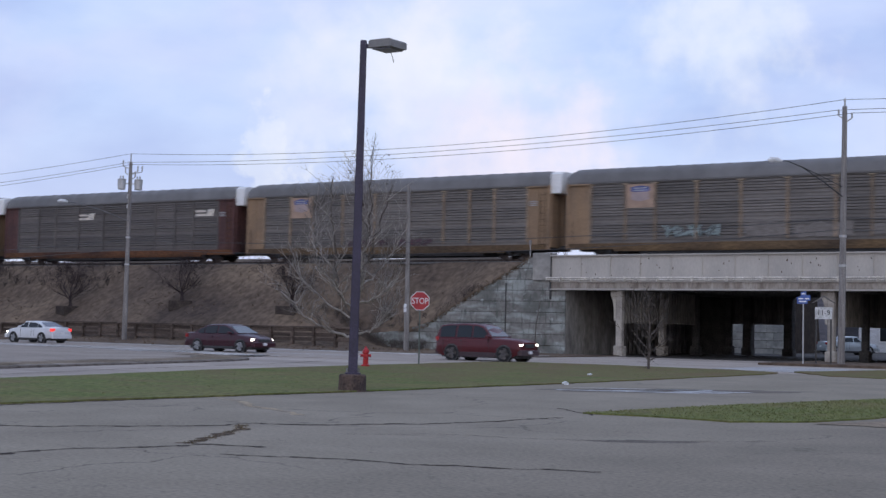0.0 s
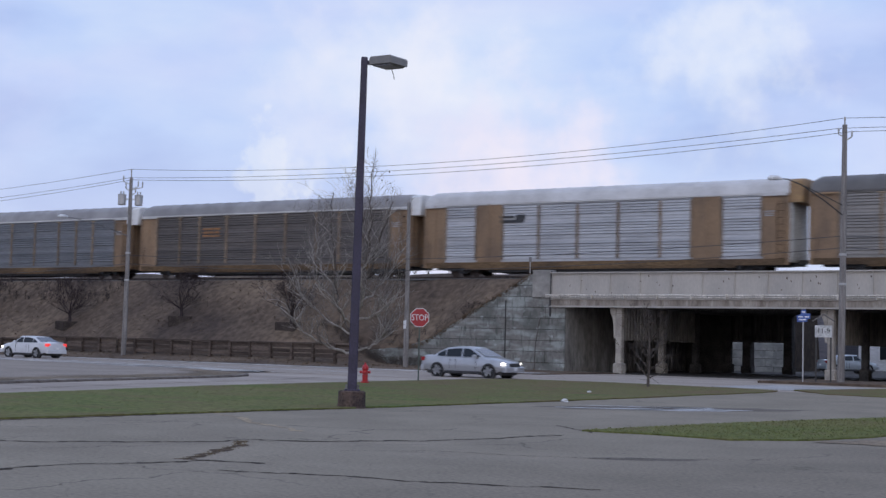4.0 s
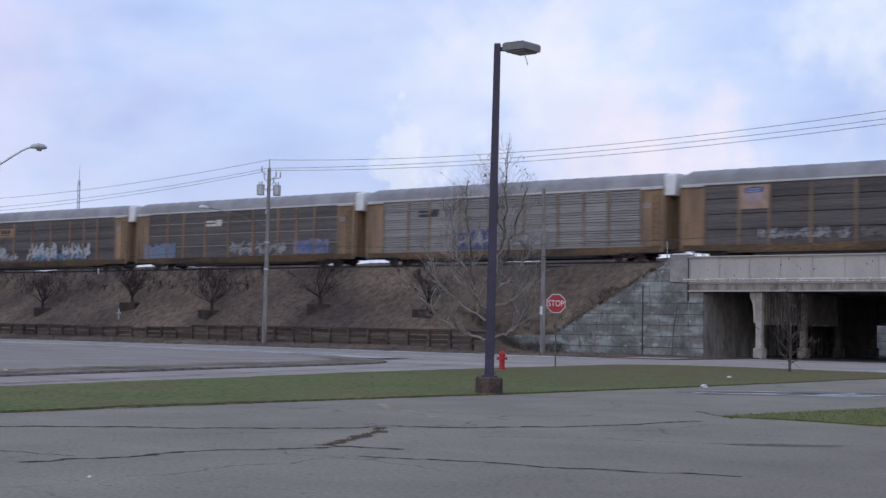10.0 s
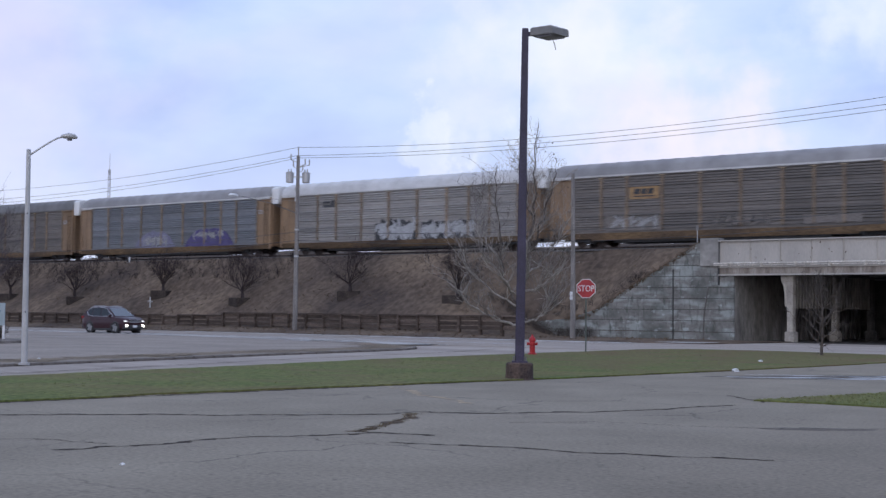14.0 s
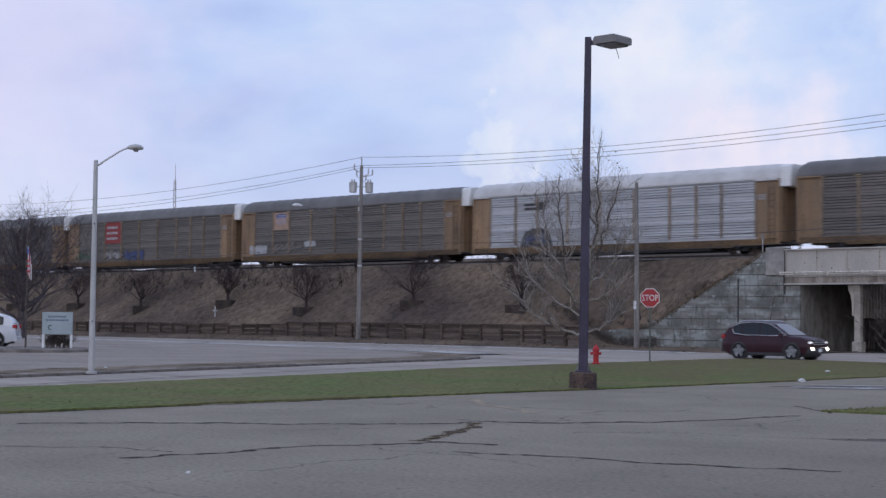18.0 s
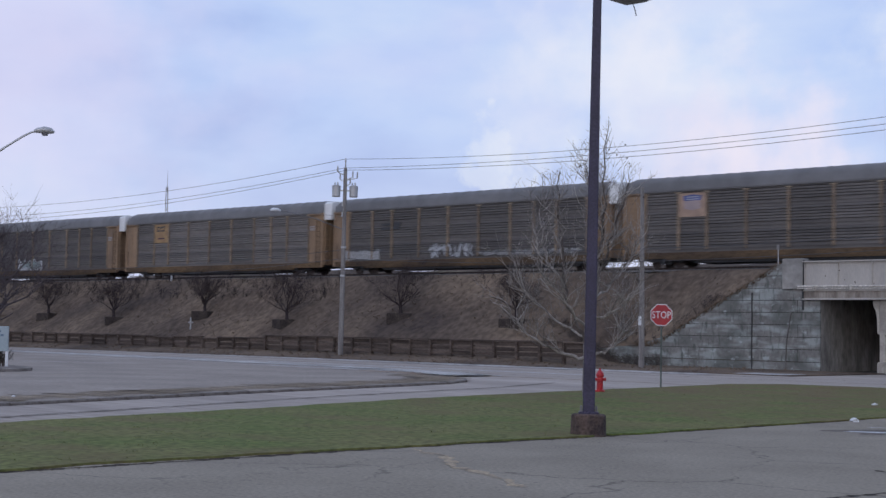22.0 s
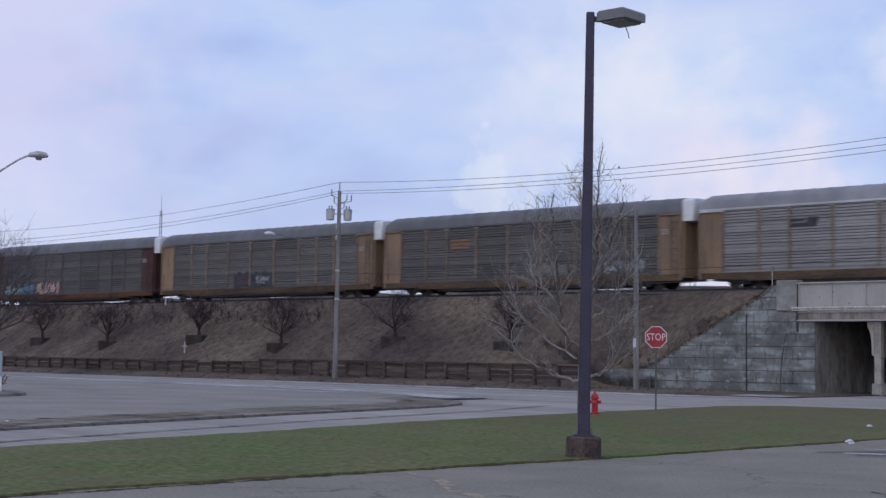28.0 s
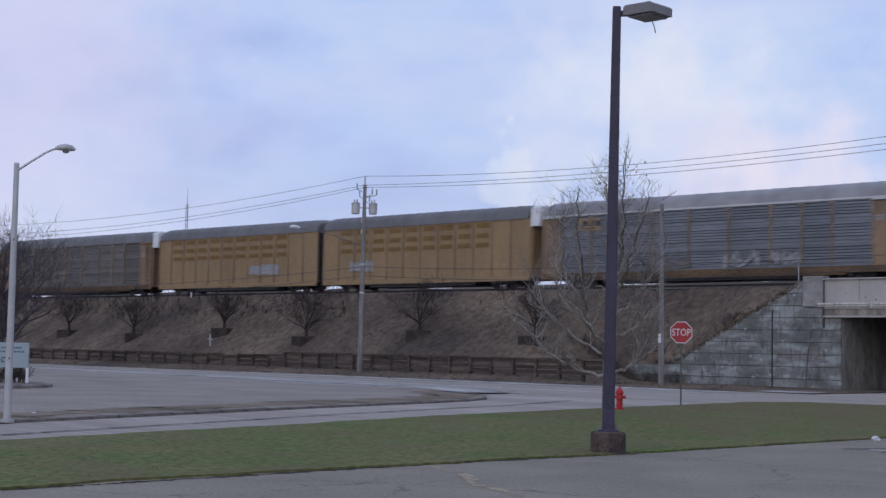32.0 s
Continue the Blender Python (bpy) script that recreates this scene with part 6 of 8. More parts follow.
def main_pole():
    root = wood_pole(pose(-27.8, -13.3, 0, 0, 0.55, 0), 12.7, "grey wooden utility pole with two transformers")
    insulator(root, 0, 0, 12.7, 0.62)
    for x, z in ((-0.52, 12.38), (0.50, 12.05), (0.80, 12.02), (-0.34, 11.9), (0.34, 11.62)):
        insulator(root, x * 0.69, x * 0.72, z, 0.42)
        bm = BM()
        tube(bm, [(0, 0, z - 0.2), (x * 0.69, x * 0.72, z)], 0.03, 6)
        part("bracket_arm", bm, M["galv"], root)
    for x in (-0.58, 0.58):
        bm = BM()
        c = (x * 0.69, x * 0.72)
        tube(bm, [(c[0], c[1], 10.72), (c[0], c[1], 10.76), (c[0], c[1], 11.40), (c[0], c[1], 11.44), (c[0], c[1], 11.50)], (0.24, 0.27, 0.29, 0.31, 0.2), 14)
        t = part("transformer", bm, M["galv"], root, "grey drum transformer")
        for d in (-0.1, 0.1):
            insulator(t, c[0] + d * 1.3, c[1], 11.48, 0.22)
        bm = BM()
        tube(bm, [(0, 0, 11.15), (c[0], c[1], 11.15)], 0.04, 6)
        part("hanger", bm, M["galv"], t)
    bm = BM()
    for z in (10.1, 9.4):
        tube(bm, [(-0.02, -0.2, z), (0.02, -0.2, z + 0.3)], 0.05, 6)
    part("fuse", bm, M["galv"], root)
    # street light arm reaching over the road
    bm = BM()
    tube(bm, [(0, -0.1, 8.55), (-0.6, -2.0, 9.15), (-1.1, -4.2, 9.5), (-1.2, -4.6, 9.53)], (0.035, 0.03, 0.026, 0.026), 6)
    tube(bm, [(0, -0.1, 9.4), (-1.1, -4.0, 9.5)], 0.010, 5)
    part("light_arm", bm, M["arm_grey"], root)
    bm = BM()
    tube(bm, [(-1.2, -4.55, 9.53), (-1.25, -4.75, 9.57), (-1.32, -5.1, 9.57), (-1.36, -5.3, 9.53)], (0.05, 0.10, 0.12, 0.05), 10)
    part("street_light_head", bm, M["white_metal"], root)
    for z in (5.4, 7.3):
        bm = BM()
        tube(bm, [(0, 0, z), (0, 0, z + 0.12)], 0.17, 12)
        part("pole_band", bm, M["galv"], root)
    return root


main_pole()


def east_pole():
    root = wood_pole(pose(23.5, -13.3, 0, 0, 0.5, 0), 13.2, "tall grey wooden utility pole beside the bridge", 0.17)
    insulator(root, 0, 0, 13.2, 0.42)
    for x, z in ((-0.35, 12.75), (0.42, 12.55)):
        insulator(root, x, -x * 0.3, z, 0.3)
        bm = BM()
        tube(bm, [(0, 0, z - 0.2), (x, -x * 0.3, z)], 0.03, 6)
        part("bracket_arm", bm, M["galv"], root)
    bm = BM()
    tube(bm, [(0, -0.1, 8.55), (-0.7, -0.9, 9.25), (-1.5, -1.9, 9.95), (-2.0, -2.5, 10.2), (-2.3, -2.9, 10.22)], (0.035, 0.032, 0.03, 0.028, 0.028), 6)
    tube(bm, [(0, -0.1, 9.05), (-0.9, -1.2, 9.62), (-1.6, -2.05, 10.02)], 0.022, 5)
    part("light_arm", bm, M["black"], root)
    bm = BM()
    tube(bm, [(-2.2, -2.8, 10.2), (-2.4, -3.0, 10.24), (-2.62, -3.3, 10.22), (-2.72, -3.4, 10.18)], (0.05, 0.13, 0.14, 0.06), 10)
    part("street_light_head", bm, M["white_metal"], root)
    for z in (5.0, 6.5):
        bm = BM()
        tube(bm, [(0, 0, z), (0, 0, z + 0.12)], 0.19, 12)
        part("pole_band", bm, M["galv"], root)


east_pole()
stub = wood_pole(pose(-3.8, -12.9, 0, 0, -0.3, 0), 10.15, "plain grey wooden pole without wires", 0.15)
bm = BM()
bbox(bm, -0.1, 0.1, -0.19, -0.16, 2.4, 2.9, 0.01)
part("pole_tag", bm, M["white_metal"], stub)


def sag(a, b, drop, n=24):
    a, b = Vector(a), Vector(b)
    return [a.lerp(b, k / n) - Vector((0, 0, drop * 4 * (k / n) * (1 - k / n))) for k in range(n + 1)]


def wires():
    top, east = Vector((-27.7, -13.3, 13.28)), Vector((23.6, -13.3, 13.5))
    runs = [("top_wire", (0, 0, 0), (0, 0, 0.05), 0.95), ("line_wire", (-0.4, 0.3, -0.55), (-0.35, 0.1, -0.45), 0.72), ("line_wire", (0.5, -0.4, -0.82), (0.42, -0.1, -0.68), 0.82)]
    for n, d, e, s in runs:
        bm = BM()
        tube(bm, sag(top + Vector(d), east + Vector(e), s), 0.014, 5)
        w = tube(bm, sag(east + Vector(e), east + Vector((52, 0, 1.2)) + Vector(e), s), 0.014, 5)
        tube(bm, sag(top + Vector(d), (-84 + d[0], -13.3, 12.4 + d[2] * 1.5), 0.9), 0.014, 5)
        tagged(part(n, bm, M["wire"]), "thin dark overhead power line", "power line", "overhead lines")
    for z, s in ((7.2, 0.7), (6.6, 0.8)):
        bm = BM()
        tube(bm, sag((-27.7, -13.3, z), (23.5, -13.3, z + 0.3), s), 0.018, 5)
        tube(bm, sag((23.5, -13.3, z + 0.3), (75, -13.3, z + 0.8), s), 0.018, 5)
        tube(bm, sag((-27.7, -13.3, z), (-84, -13.3, z - 0.3), s), 0.018, 5)
        tagged(part("telephone_cable", bm, M["wire"]), "dark telephone cable between the poles", "cable", "overhead lines")


wires()
wood_pole(pose(-84, -13.3, 0), 12.0, "distant grey wooden utility pole")


def text_part(root, text, m, mat, size, name="lettering"):
    cu = bpy.data.curves.new(name, "FONT")
    cu.body, cu.size, cu.align_x, cu.align_y, cu.extrude, cu.resolution_u = text, size, "CENTER", "CENTER", 0.004, 3
    tmp = bpy.data.objects.new(name, cu)
    me = bpy.data.meshes.new_from_object(tmp)
    bpy.data.objects.remove(tmp)
    me.materials.append(mat)
    ob = new(name, me)
    ob.parent, ob.matrix_basis = root, m
    return ob


def stop_sign(m):
    root = thing("stop_sign", m, "red octagonal STOP sign on a thin steel post", "traffic sign")
    bm = BM()
    box(bm, -0.03, 0.03, 0.0, 0.03, -0.1, 2.95)
    part("post", bm, M["sign_post"], root)
    for n, r, y0, y1, mat in (("border", 0.415, -0.012, 0.0, M["white_metal"]), ("face", 0.385, -0.018, -0.012, M["stop_red"])):
        bm = BM()
        extrude_xz(bm, [(r * math.cos(radians(22.5 + 45 * k)) / math.cos(radians(22.5)) * 0.924, 2.6 + r * math.sin(radians(22.5 + 45 * k)) / math.cos(radians(22.5)) * 0.924) for k in range(8)], y0, y1)
        part(n, bm, mat, root)
    t = text_part(root, "STOP", pose(0, -0.020, 2.59, 90, 0, 0), M["white_metal"], 0.325)
    t.scale = (0.86, 1.1, 1)
    return root


M["sign_post"] = material("green_sign_post", (0.10, 0.12, 0.10), (0.07, 0.08, 0.07), 0.6, scale=3, grain=20, bump=0.1)
stop_sign(pose(14.0, -37.0, 0.0, 0, 0, 34))


def fire_hydrant(m, mat=None):
    root = thing("fire_hydrant", m, "bright red cast iron fire hydrant", "fire hydrant")
    bm = BM()
    tube(bm, [(0, 0, -0.05), (0, 0, 0.02), (0, 0, 0.05), (0, 0, 0.07), (0, 0, 0.48), (0, 0, 0.50), (0, 0, 0.53)], (0.16, 0.16, 0.16, 0.105, 0.10, 0.135, 0.135), 16)
    part("barrel", bm, M["hydrant"], root, smooth=False)
    bm = BM()
    tube(bm, [(0, 0, 0.53), (0, 0, 0.60), (0, 0, 0.66), (0, 0, 0.69), (0, 0, 0.75)], (0.125, 0.115, 0.07, 0.035, 0.03), 16)
    part("bonnet", bm, M["hydrant"], root)
    for d in ((-1, 0), (1, 0)):
        bm = BM()
        tube(bm, [(d[0] * 0.08, 0, 0.40), (d[0] * 0.16, 0, 0.40), (d[0] * 0.165, 0, 0.40), (d[0] * 0.2, 0, 0.40)], (0.05, 0.05, 0.062, 0.055), 10)
        part("hose_outlet", bm, M["hydrant"], root)
    bm = BM()
    tube(bm, [(0, -0.08, 0.36), (0, -0.17, 0.36), (0, -0.175, 0.36), (0, -0.22, 0.36)], (0.07, 0.07, 0.085, 0.075), 12)
    part("pumper_outlet", bm, M["hydrant"], root)
    return root


fire_hydrant(pose(15.2, -42.2, 0.03, 0, 0, 30))
h2 = thing("standpipe", pose(-49.8, -8.9, bank_height(-49.8, -8.9)), "small pale standpipe on the bank", "standpipe")
bm = BM()
tube(bm, [(0, 0, -0.1), (0, 0, 0.75), (0, 0, 0.95)], (0.06, 0.06, 0.03), 8)
part("pipe", bm, M["cream"] if "cream" in M else M["galv"], h2)
bm = BM()
tube(bm, [(-0.26, 0, 0.55), (0.26, 0, 0.55)], 0.06, 8)
part("valve_arm", bm, M["galv"], h2)


def street_lamp(m):
    root = thing("street_lamp", m, "pale grey steel street lamp with a curved arm", "street lamp")
    bm = BM()
    tube(bm, [(0, 0, 0), (0, 0, 0.06), (0, 0, 0.07), (0, 0, 6.0)], (0.16, 0.16, 0.092, 0.062), 12)
    mast_tube = part("mast", bm, M["galv"], root)
    bm = BM()
    tube(bm, [(0, 0, 5.99), (0, 0, 6.03)], (0.066, 0.05), 12)
    part("cap", bm, M["galv"], mast_tube)
    for z in (1.45, 4.2):
        bm = BM()
        bbox(bm, -0.012, 0.012, -0.092, -0.06, z, z + 0.05, 0.004)
        part("bolt", bm, M["black"], mast_tube, "dark bolt")
    bm = BM()
    tube(bm, [(0, 0, 5.84), (0.30, 0, 6.06), (0.63, 0, 6.29), (0.80, 0, 6.38), (0.94, 0, 6.41)], (0.03, 0.026, 0.024, 0.024, 0.024), 8)
    part("arm", bm, M["galv"], root)
    bm = BM()
    tube(bm, [(0.86, 0, 6.40), (0.94, 0, 6.43), (1.08, 0, 6.45), (1.22, 0, 6.43), (1.31, 0, 6.39)], (0.045, 0.085, 0.115, 0.10, 0.04), 12)
    bmesh.ops.scale(bm, vec=(1, 1, 0.75), space=Matrix.Translation((0, 0, -6.42)), verts=bm.verts)
    head = part("lamp_head", bm, M["galv"], root, smooth=True)
    bm = BM()
    tube(bm, [(1.1, 0, 6.31), (1.1, 0, 6.37)], (0.06, 0.09), 12)
    part("lens", bm, M["lens_dull"], head)
    return root


street_lamp(pose(13.05, -62.78, 0.0, 0, 0, 56))


def board_sign(m):
    root = thing("board_sign", m, "pale blue and white board sign on two posts", "sign")
    for x in (-0.72, 0.72):
        bm = BM()
        box(bm, x - 0.06, x + 0.06, -0.05, 0.05, 0, 1.7)
        part("post", bm, M["white_metal"], root)
    bm = BM()
    bbox(bm, -0.78, 0.78, -0.10, 0.10, 0.72, 1.88, 0.02)
    part("board", bm, M["sign_pale"], root)
    for z, w in ((1.60, 0.95), (1.42, 1.2)):
        bm = BM()
        for k in range(7):
            box(bm, -w / 2 + k * w / 7, -w / 2 + (k + 0.8) * w / 7, -0.106, -0.10, z, z + 0.09)
        part("bar", bm, M["sign_ink"], root, "row of dark bars")
    bm = BM()
    tube(bm, [(-0.35 + 0.11 * math.cos(a), -0.103, 1.08 + 0.11 * math.sin(a)) for a in (0.9 + k * 0.5 for k in range(9))], 0.03, 5)
    part("emblem", bm, M["sign_green"], root, "round dark green emblem")
    return root


M["sign_pale"] = material("pale_sign_paint", (0.36, 0.42, 0.43), (0.30, 0.36, 0.38), 0.5, scale=1, grain=12, bump=0, grain_mix=0.06)
M["sign_ink"] = material("faded_sign_ink", (0.10, 0.15, 0.20), (0.14, 0.19, 0.24), 0.6, bump=0)
M["sign_green"] = material("sign_green", (0.05, 0.12, 0.10), None, 0.6, bump=0)
board_sign(pose(-8.95, -49.95, 0.19, 0, 0, 50) @ Matrix.Scale(0.85, 4))


def corner_signs():
    root = thing("guide_sign", pose(22.5, -16.0, 0.08, 0, 0, 18), "small blue guide sign on a thin post", "traffic sign")
    bm = BM()
    tube(bm, [(0, 0.03, -0.1), (0, 0.03, 3.5)], 0.035, 8)
    part("post", bm, M["galv"], root)
    bm = BM()
    o = [(-0.32, 3.28), (-0.12, 3.36), (-0.12, 3.56), (0.14, 3.60), (0.14, 3.40), (0.34, 3.40), (0.34, 3.14), (0.2, 3.12), (0.2, 2.98), (-0.3, 2.98), (-0.3, 3.1)]
    extrude_xz(bm, o, -0.02, 0.0)
    panel = part("panel", bm, M["sign_blue"], root)
    for x, z, w in ((-0.08, 3.44, 0.18), (-0.24, 3.2, 0.24), (0.08, 3.2, 0.2), (-0.2, 3.06, 0.34)):
        bm = BM()
        box(bm, x, x + w, -0.026, -0.02, z, z + 0.06)
        part("bar", bm, M["white_metal"], panel)
    root = thing("plate_sign", pose(22.9, -14.2, 0.08, 0, 0, 18), "white plate sign on two dark posts", "traffic sign")
    for x in (-0.36, 0.36):
        bm = BM()
        box(bm, x - 0.04, x + 0.04, 0, 0.06, -0.1, 2.35)
        part("post", bm, M["black"], root)
    bm = BM()
    bbox(bm, -0.42, 0.42, -0.03, 0.0, 2.25, 2.85, 0.015)
    p = part("panel", bm, M["plate_grey"], root)
    text_part(p, "11-9", pose(0, -0.032, 2.56, 90, 0, 0), M["black"], 0.36)
    bm = BM()
    extrude_xz(bm, [(-0.6, 3.05), (0, 3.45), (0.6, 3.05), (0.5, 3.05), (0, 3.36), (-0.5, 3.05)], -0.02, 0.02)
    part("peak_rail", bm, M["dark_steel"], root)


M["plate_grey"] = material("plate_grey", (0.55, 0.55, 0.54), (0.46, 0.46, 0.45), 0.5, scale=3, grain=20, bump=0)
corner_signs()


def flag_pole(m):
    root = thing("flag_pole", m, "thin pole with a striped flag hanging limp", "flag pole")
    bm = BM()
    tube(bm, [(0, 0, 0), (0, 0, 7.2)], (0.06, 0.035), 8)
    part("pole", bm, M["bark"], root)
    for k in range(9):
        bm = BM()
        x0 = 0.04 + k * 0.042
        y = 0.04 * math.sin(k * 1.9)
        extrude_xz(bm, [(x0, 4.5 - k * 0.05), (x0 + 0.045, 4.46 - k * 0.05), (x0 + 0.045, 6.0 - k * 0.13), (x0, 6.13 - k * 0.13)], y, y + 0.02)
        part("flag_stripe", bm, M["stop_red"] if k % 2 else M["white_metal"], root)
    for k in range(3):
        bm = BM()
        box(bm, 0.05, 0.40 - k * 0.02, -0.075, -0.06, 4.55 + k * 0.32, 4.67 + k * 0.32)
        part("flag_band", bm, M["stop_red"], root)
    bm = BM()
    extrude_xz(bm, [(0.03, 5.75), (0.24, 5.6), (0.24, 5.85), (0.03, 6.16)], -0.06, -0.045)
    part("flag_canton", bm, M["sign_blue"], root)


flag_pole(pose(-10.0, -50.9, 0.19) @ Matrix.Scale(0.74, 4))


def mast(m):
    root = thing("radio_mast", m, "distant slender lattice radio mast", "mast")
    bm = BM()
    for a in range(3):
        x, y = math.cos(a * 2.094), math.sin(a * 2.094)
        tube(bm, [(x * 0.9, y * 0.9, 0), (x * 0.4, y * 0.4, 66)], 0.10, 5)
    for i in range(33):
        k = 0.9 - 0.5 * i / 33
        for a in range(3):
            x, y, u, v = math.cos(a * 2.094), math.sin(a * 2.094), math.cos((a + 1) * 2.094), math.sin((a + 1) * 2.094)
            tube(bm, [(x * k, y * k, i * 2), (u * k, v * k, i * 2 + 2)], 0.05, 4)
    tube(bm, [(0, 0, 64), (0, 0, 71)], (0.12, 0.05), 5)
    part("lattice", bm, M["galv"], root)


mast(pose(-336.5, 200, -20))


# ---- bare trees and shrubs ----
TWIG = 0.009


KINK = 0.27


def branch_mesh(bm_trunk, bm_crown, start, way, length, radius, depth, r, droop=0.0, spread=0.6, forks=(3, 4)):
    p, d = Vector(start), Vector(way).normalized()
    path, radii = [p.copy()], [radius]
    n = 4 if depth > 1 else 3
    for k in range(n):
        d = (d + Vector((r.uniform(-1, 1), r.uniform(-1, 1), r.uniform(-0.7, 1.0) - droop)) * KINK).normalized()
        p = p + d * (length / n)
        path.append(p.copy())
        radii.append(radius * (1 - 0.62 * (k + 1) / n))
    tube(bm_trunk if bm_trunk else bm_crown, path, radii, 6 if radius > 0.03 else (4 if radius > 0.012 else 3))
    if depth <= 0:
        return
    for k in range(r.randint(*forks)):
        i = r.randint(1, n)
        base = path[i]
        side = Vector((r.uniform(-1, 1), r.uniform(-1, 1), r.uniform(-0.15, 0.8) - droop)).normalized()
        w = (d * (1 - spread) + side * spread).normalized()
        branch_mesh(None, bm_crown, base, w, length * r.uniform(0.5, 0.78), max(TWIG, radii[i] * r.uniform(0.5, 0.72)), depth - 1, r, droop, spread, forks)


def bare_tree(name, m, label, height, trunk_r, mat, seed, depth=4, group="", low=(), mat_trunk=None, forks=(3, 4), limbs=9, lean=0.0, reach=1.0):
    r = random.Random(seed)
    root = thing(name, m, label, "tree", group)
    bt, bc = BM(), BM()
    n = 8
    path, radii = [], []
    x = y = 0.0
    for k in range(n + 1):
        path.append((x, y, height * 0.8 * k / n - (0.1 if k == 0 else 0)))
        radii.append(trunk_r * (1 - 0.85 * k / n) + 0.012)
        x += r.uniform(-0.012, 0.012) * height + lean * 0.8
        y += r.uniform(-0.012, 0.012) * height + lean * 0.6
    tube(bt, path, radii, 10)
    part("trunk", bt, mat_trunk or mat, root, smooth=True)
    for k in range(limbs):
        z = 0.2 + 0.78 * k / limbs
        i = min(n, int(z * n))
        a = k * 2.4 + r.uniform(-0.4, 0.4)
        up = 0.35 + 1.3 * z
        branch_mesh(None, bc, path[i], (math.cos(a), math.sin(a), up), height * reach * (0.13 + 0.22 * math.sin(math.pi * min(1, z * 0.9 + 0.12)) ** 1.5), radii[i] * 0.5, depth - 1, r, 0.02, 0.55, forks)
    for a, z, ln, up in low:
        i = max(1, min(n, int(z / (height * 0.8) * n)))
        branch_mesh(None, bc, (0, 0, z), (math.cos(a), math.sin(a), up), ln, trunk_r * 0.4, depth - 1, r, 0.10, 0.6, forks)
    part("crown", bc, mat, root)
    return root


M["limb_pale"] = material("pale_limbs", (0.42, 0.385, 0.35), (0.19, 0.165, 0.15), 0.9, scale=2.0, grain=14, spread=1.1)
M["twig_pale"] = material("pale_twigs", (0.24, 0.215, 0.195), (0.10, 0.085, 0.078), 0.95, scale=1.5, grain=14, spread=1.2, bump=0)


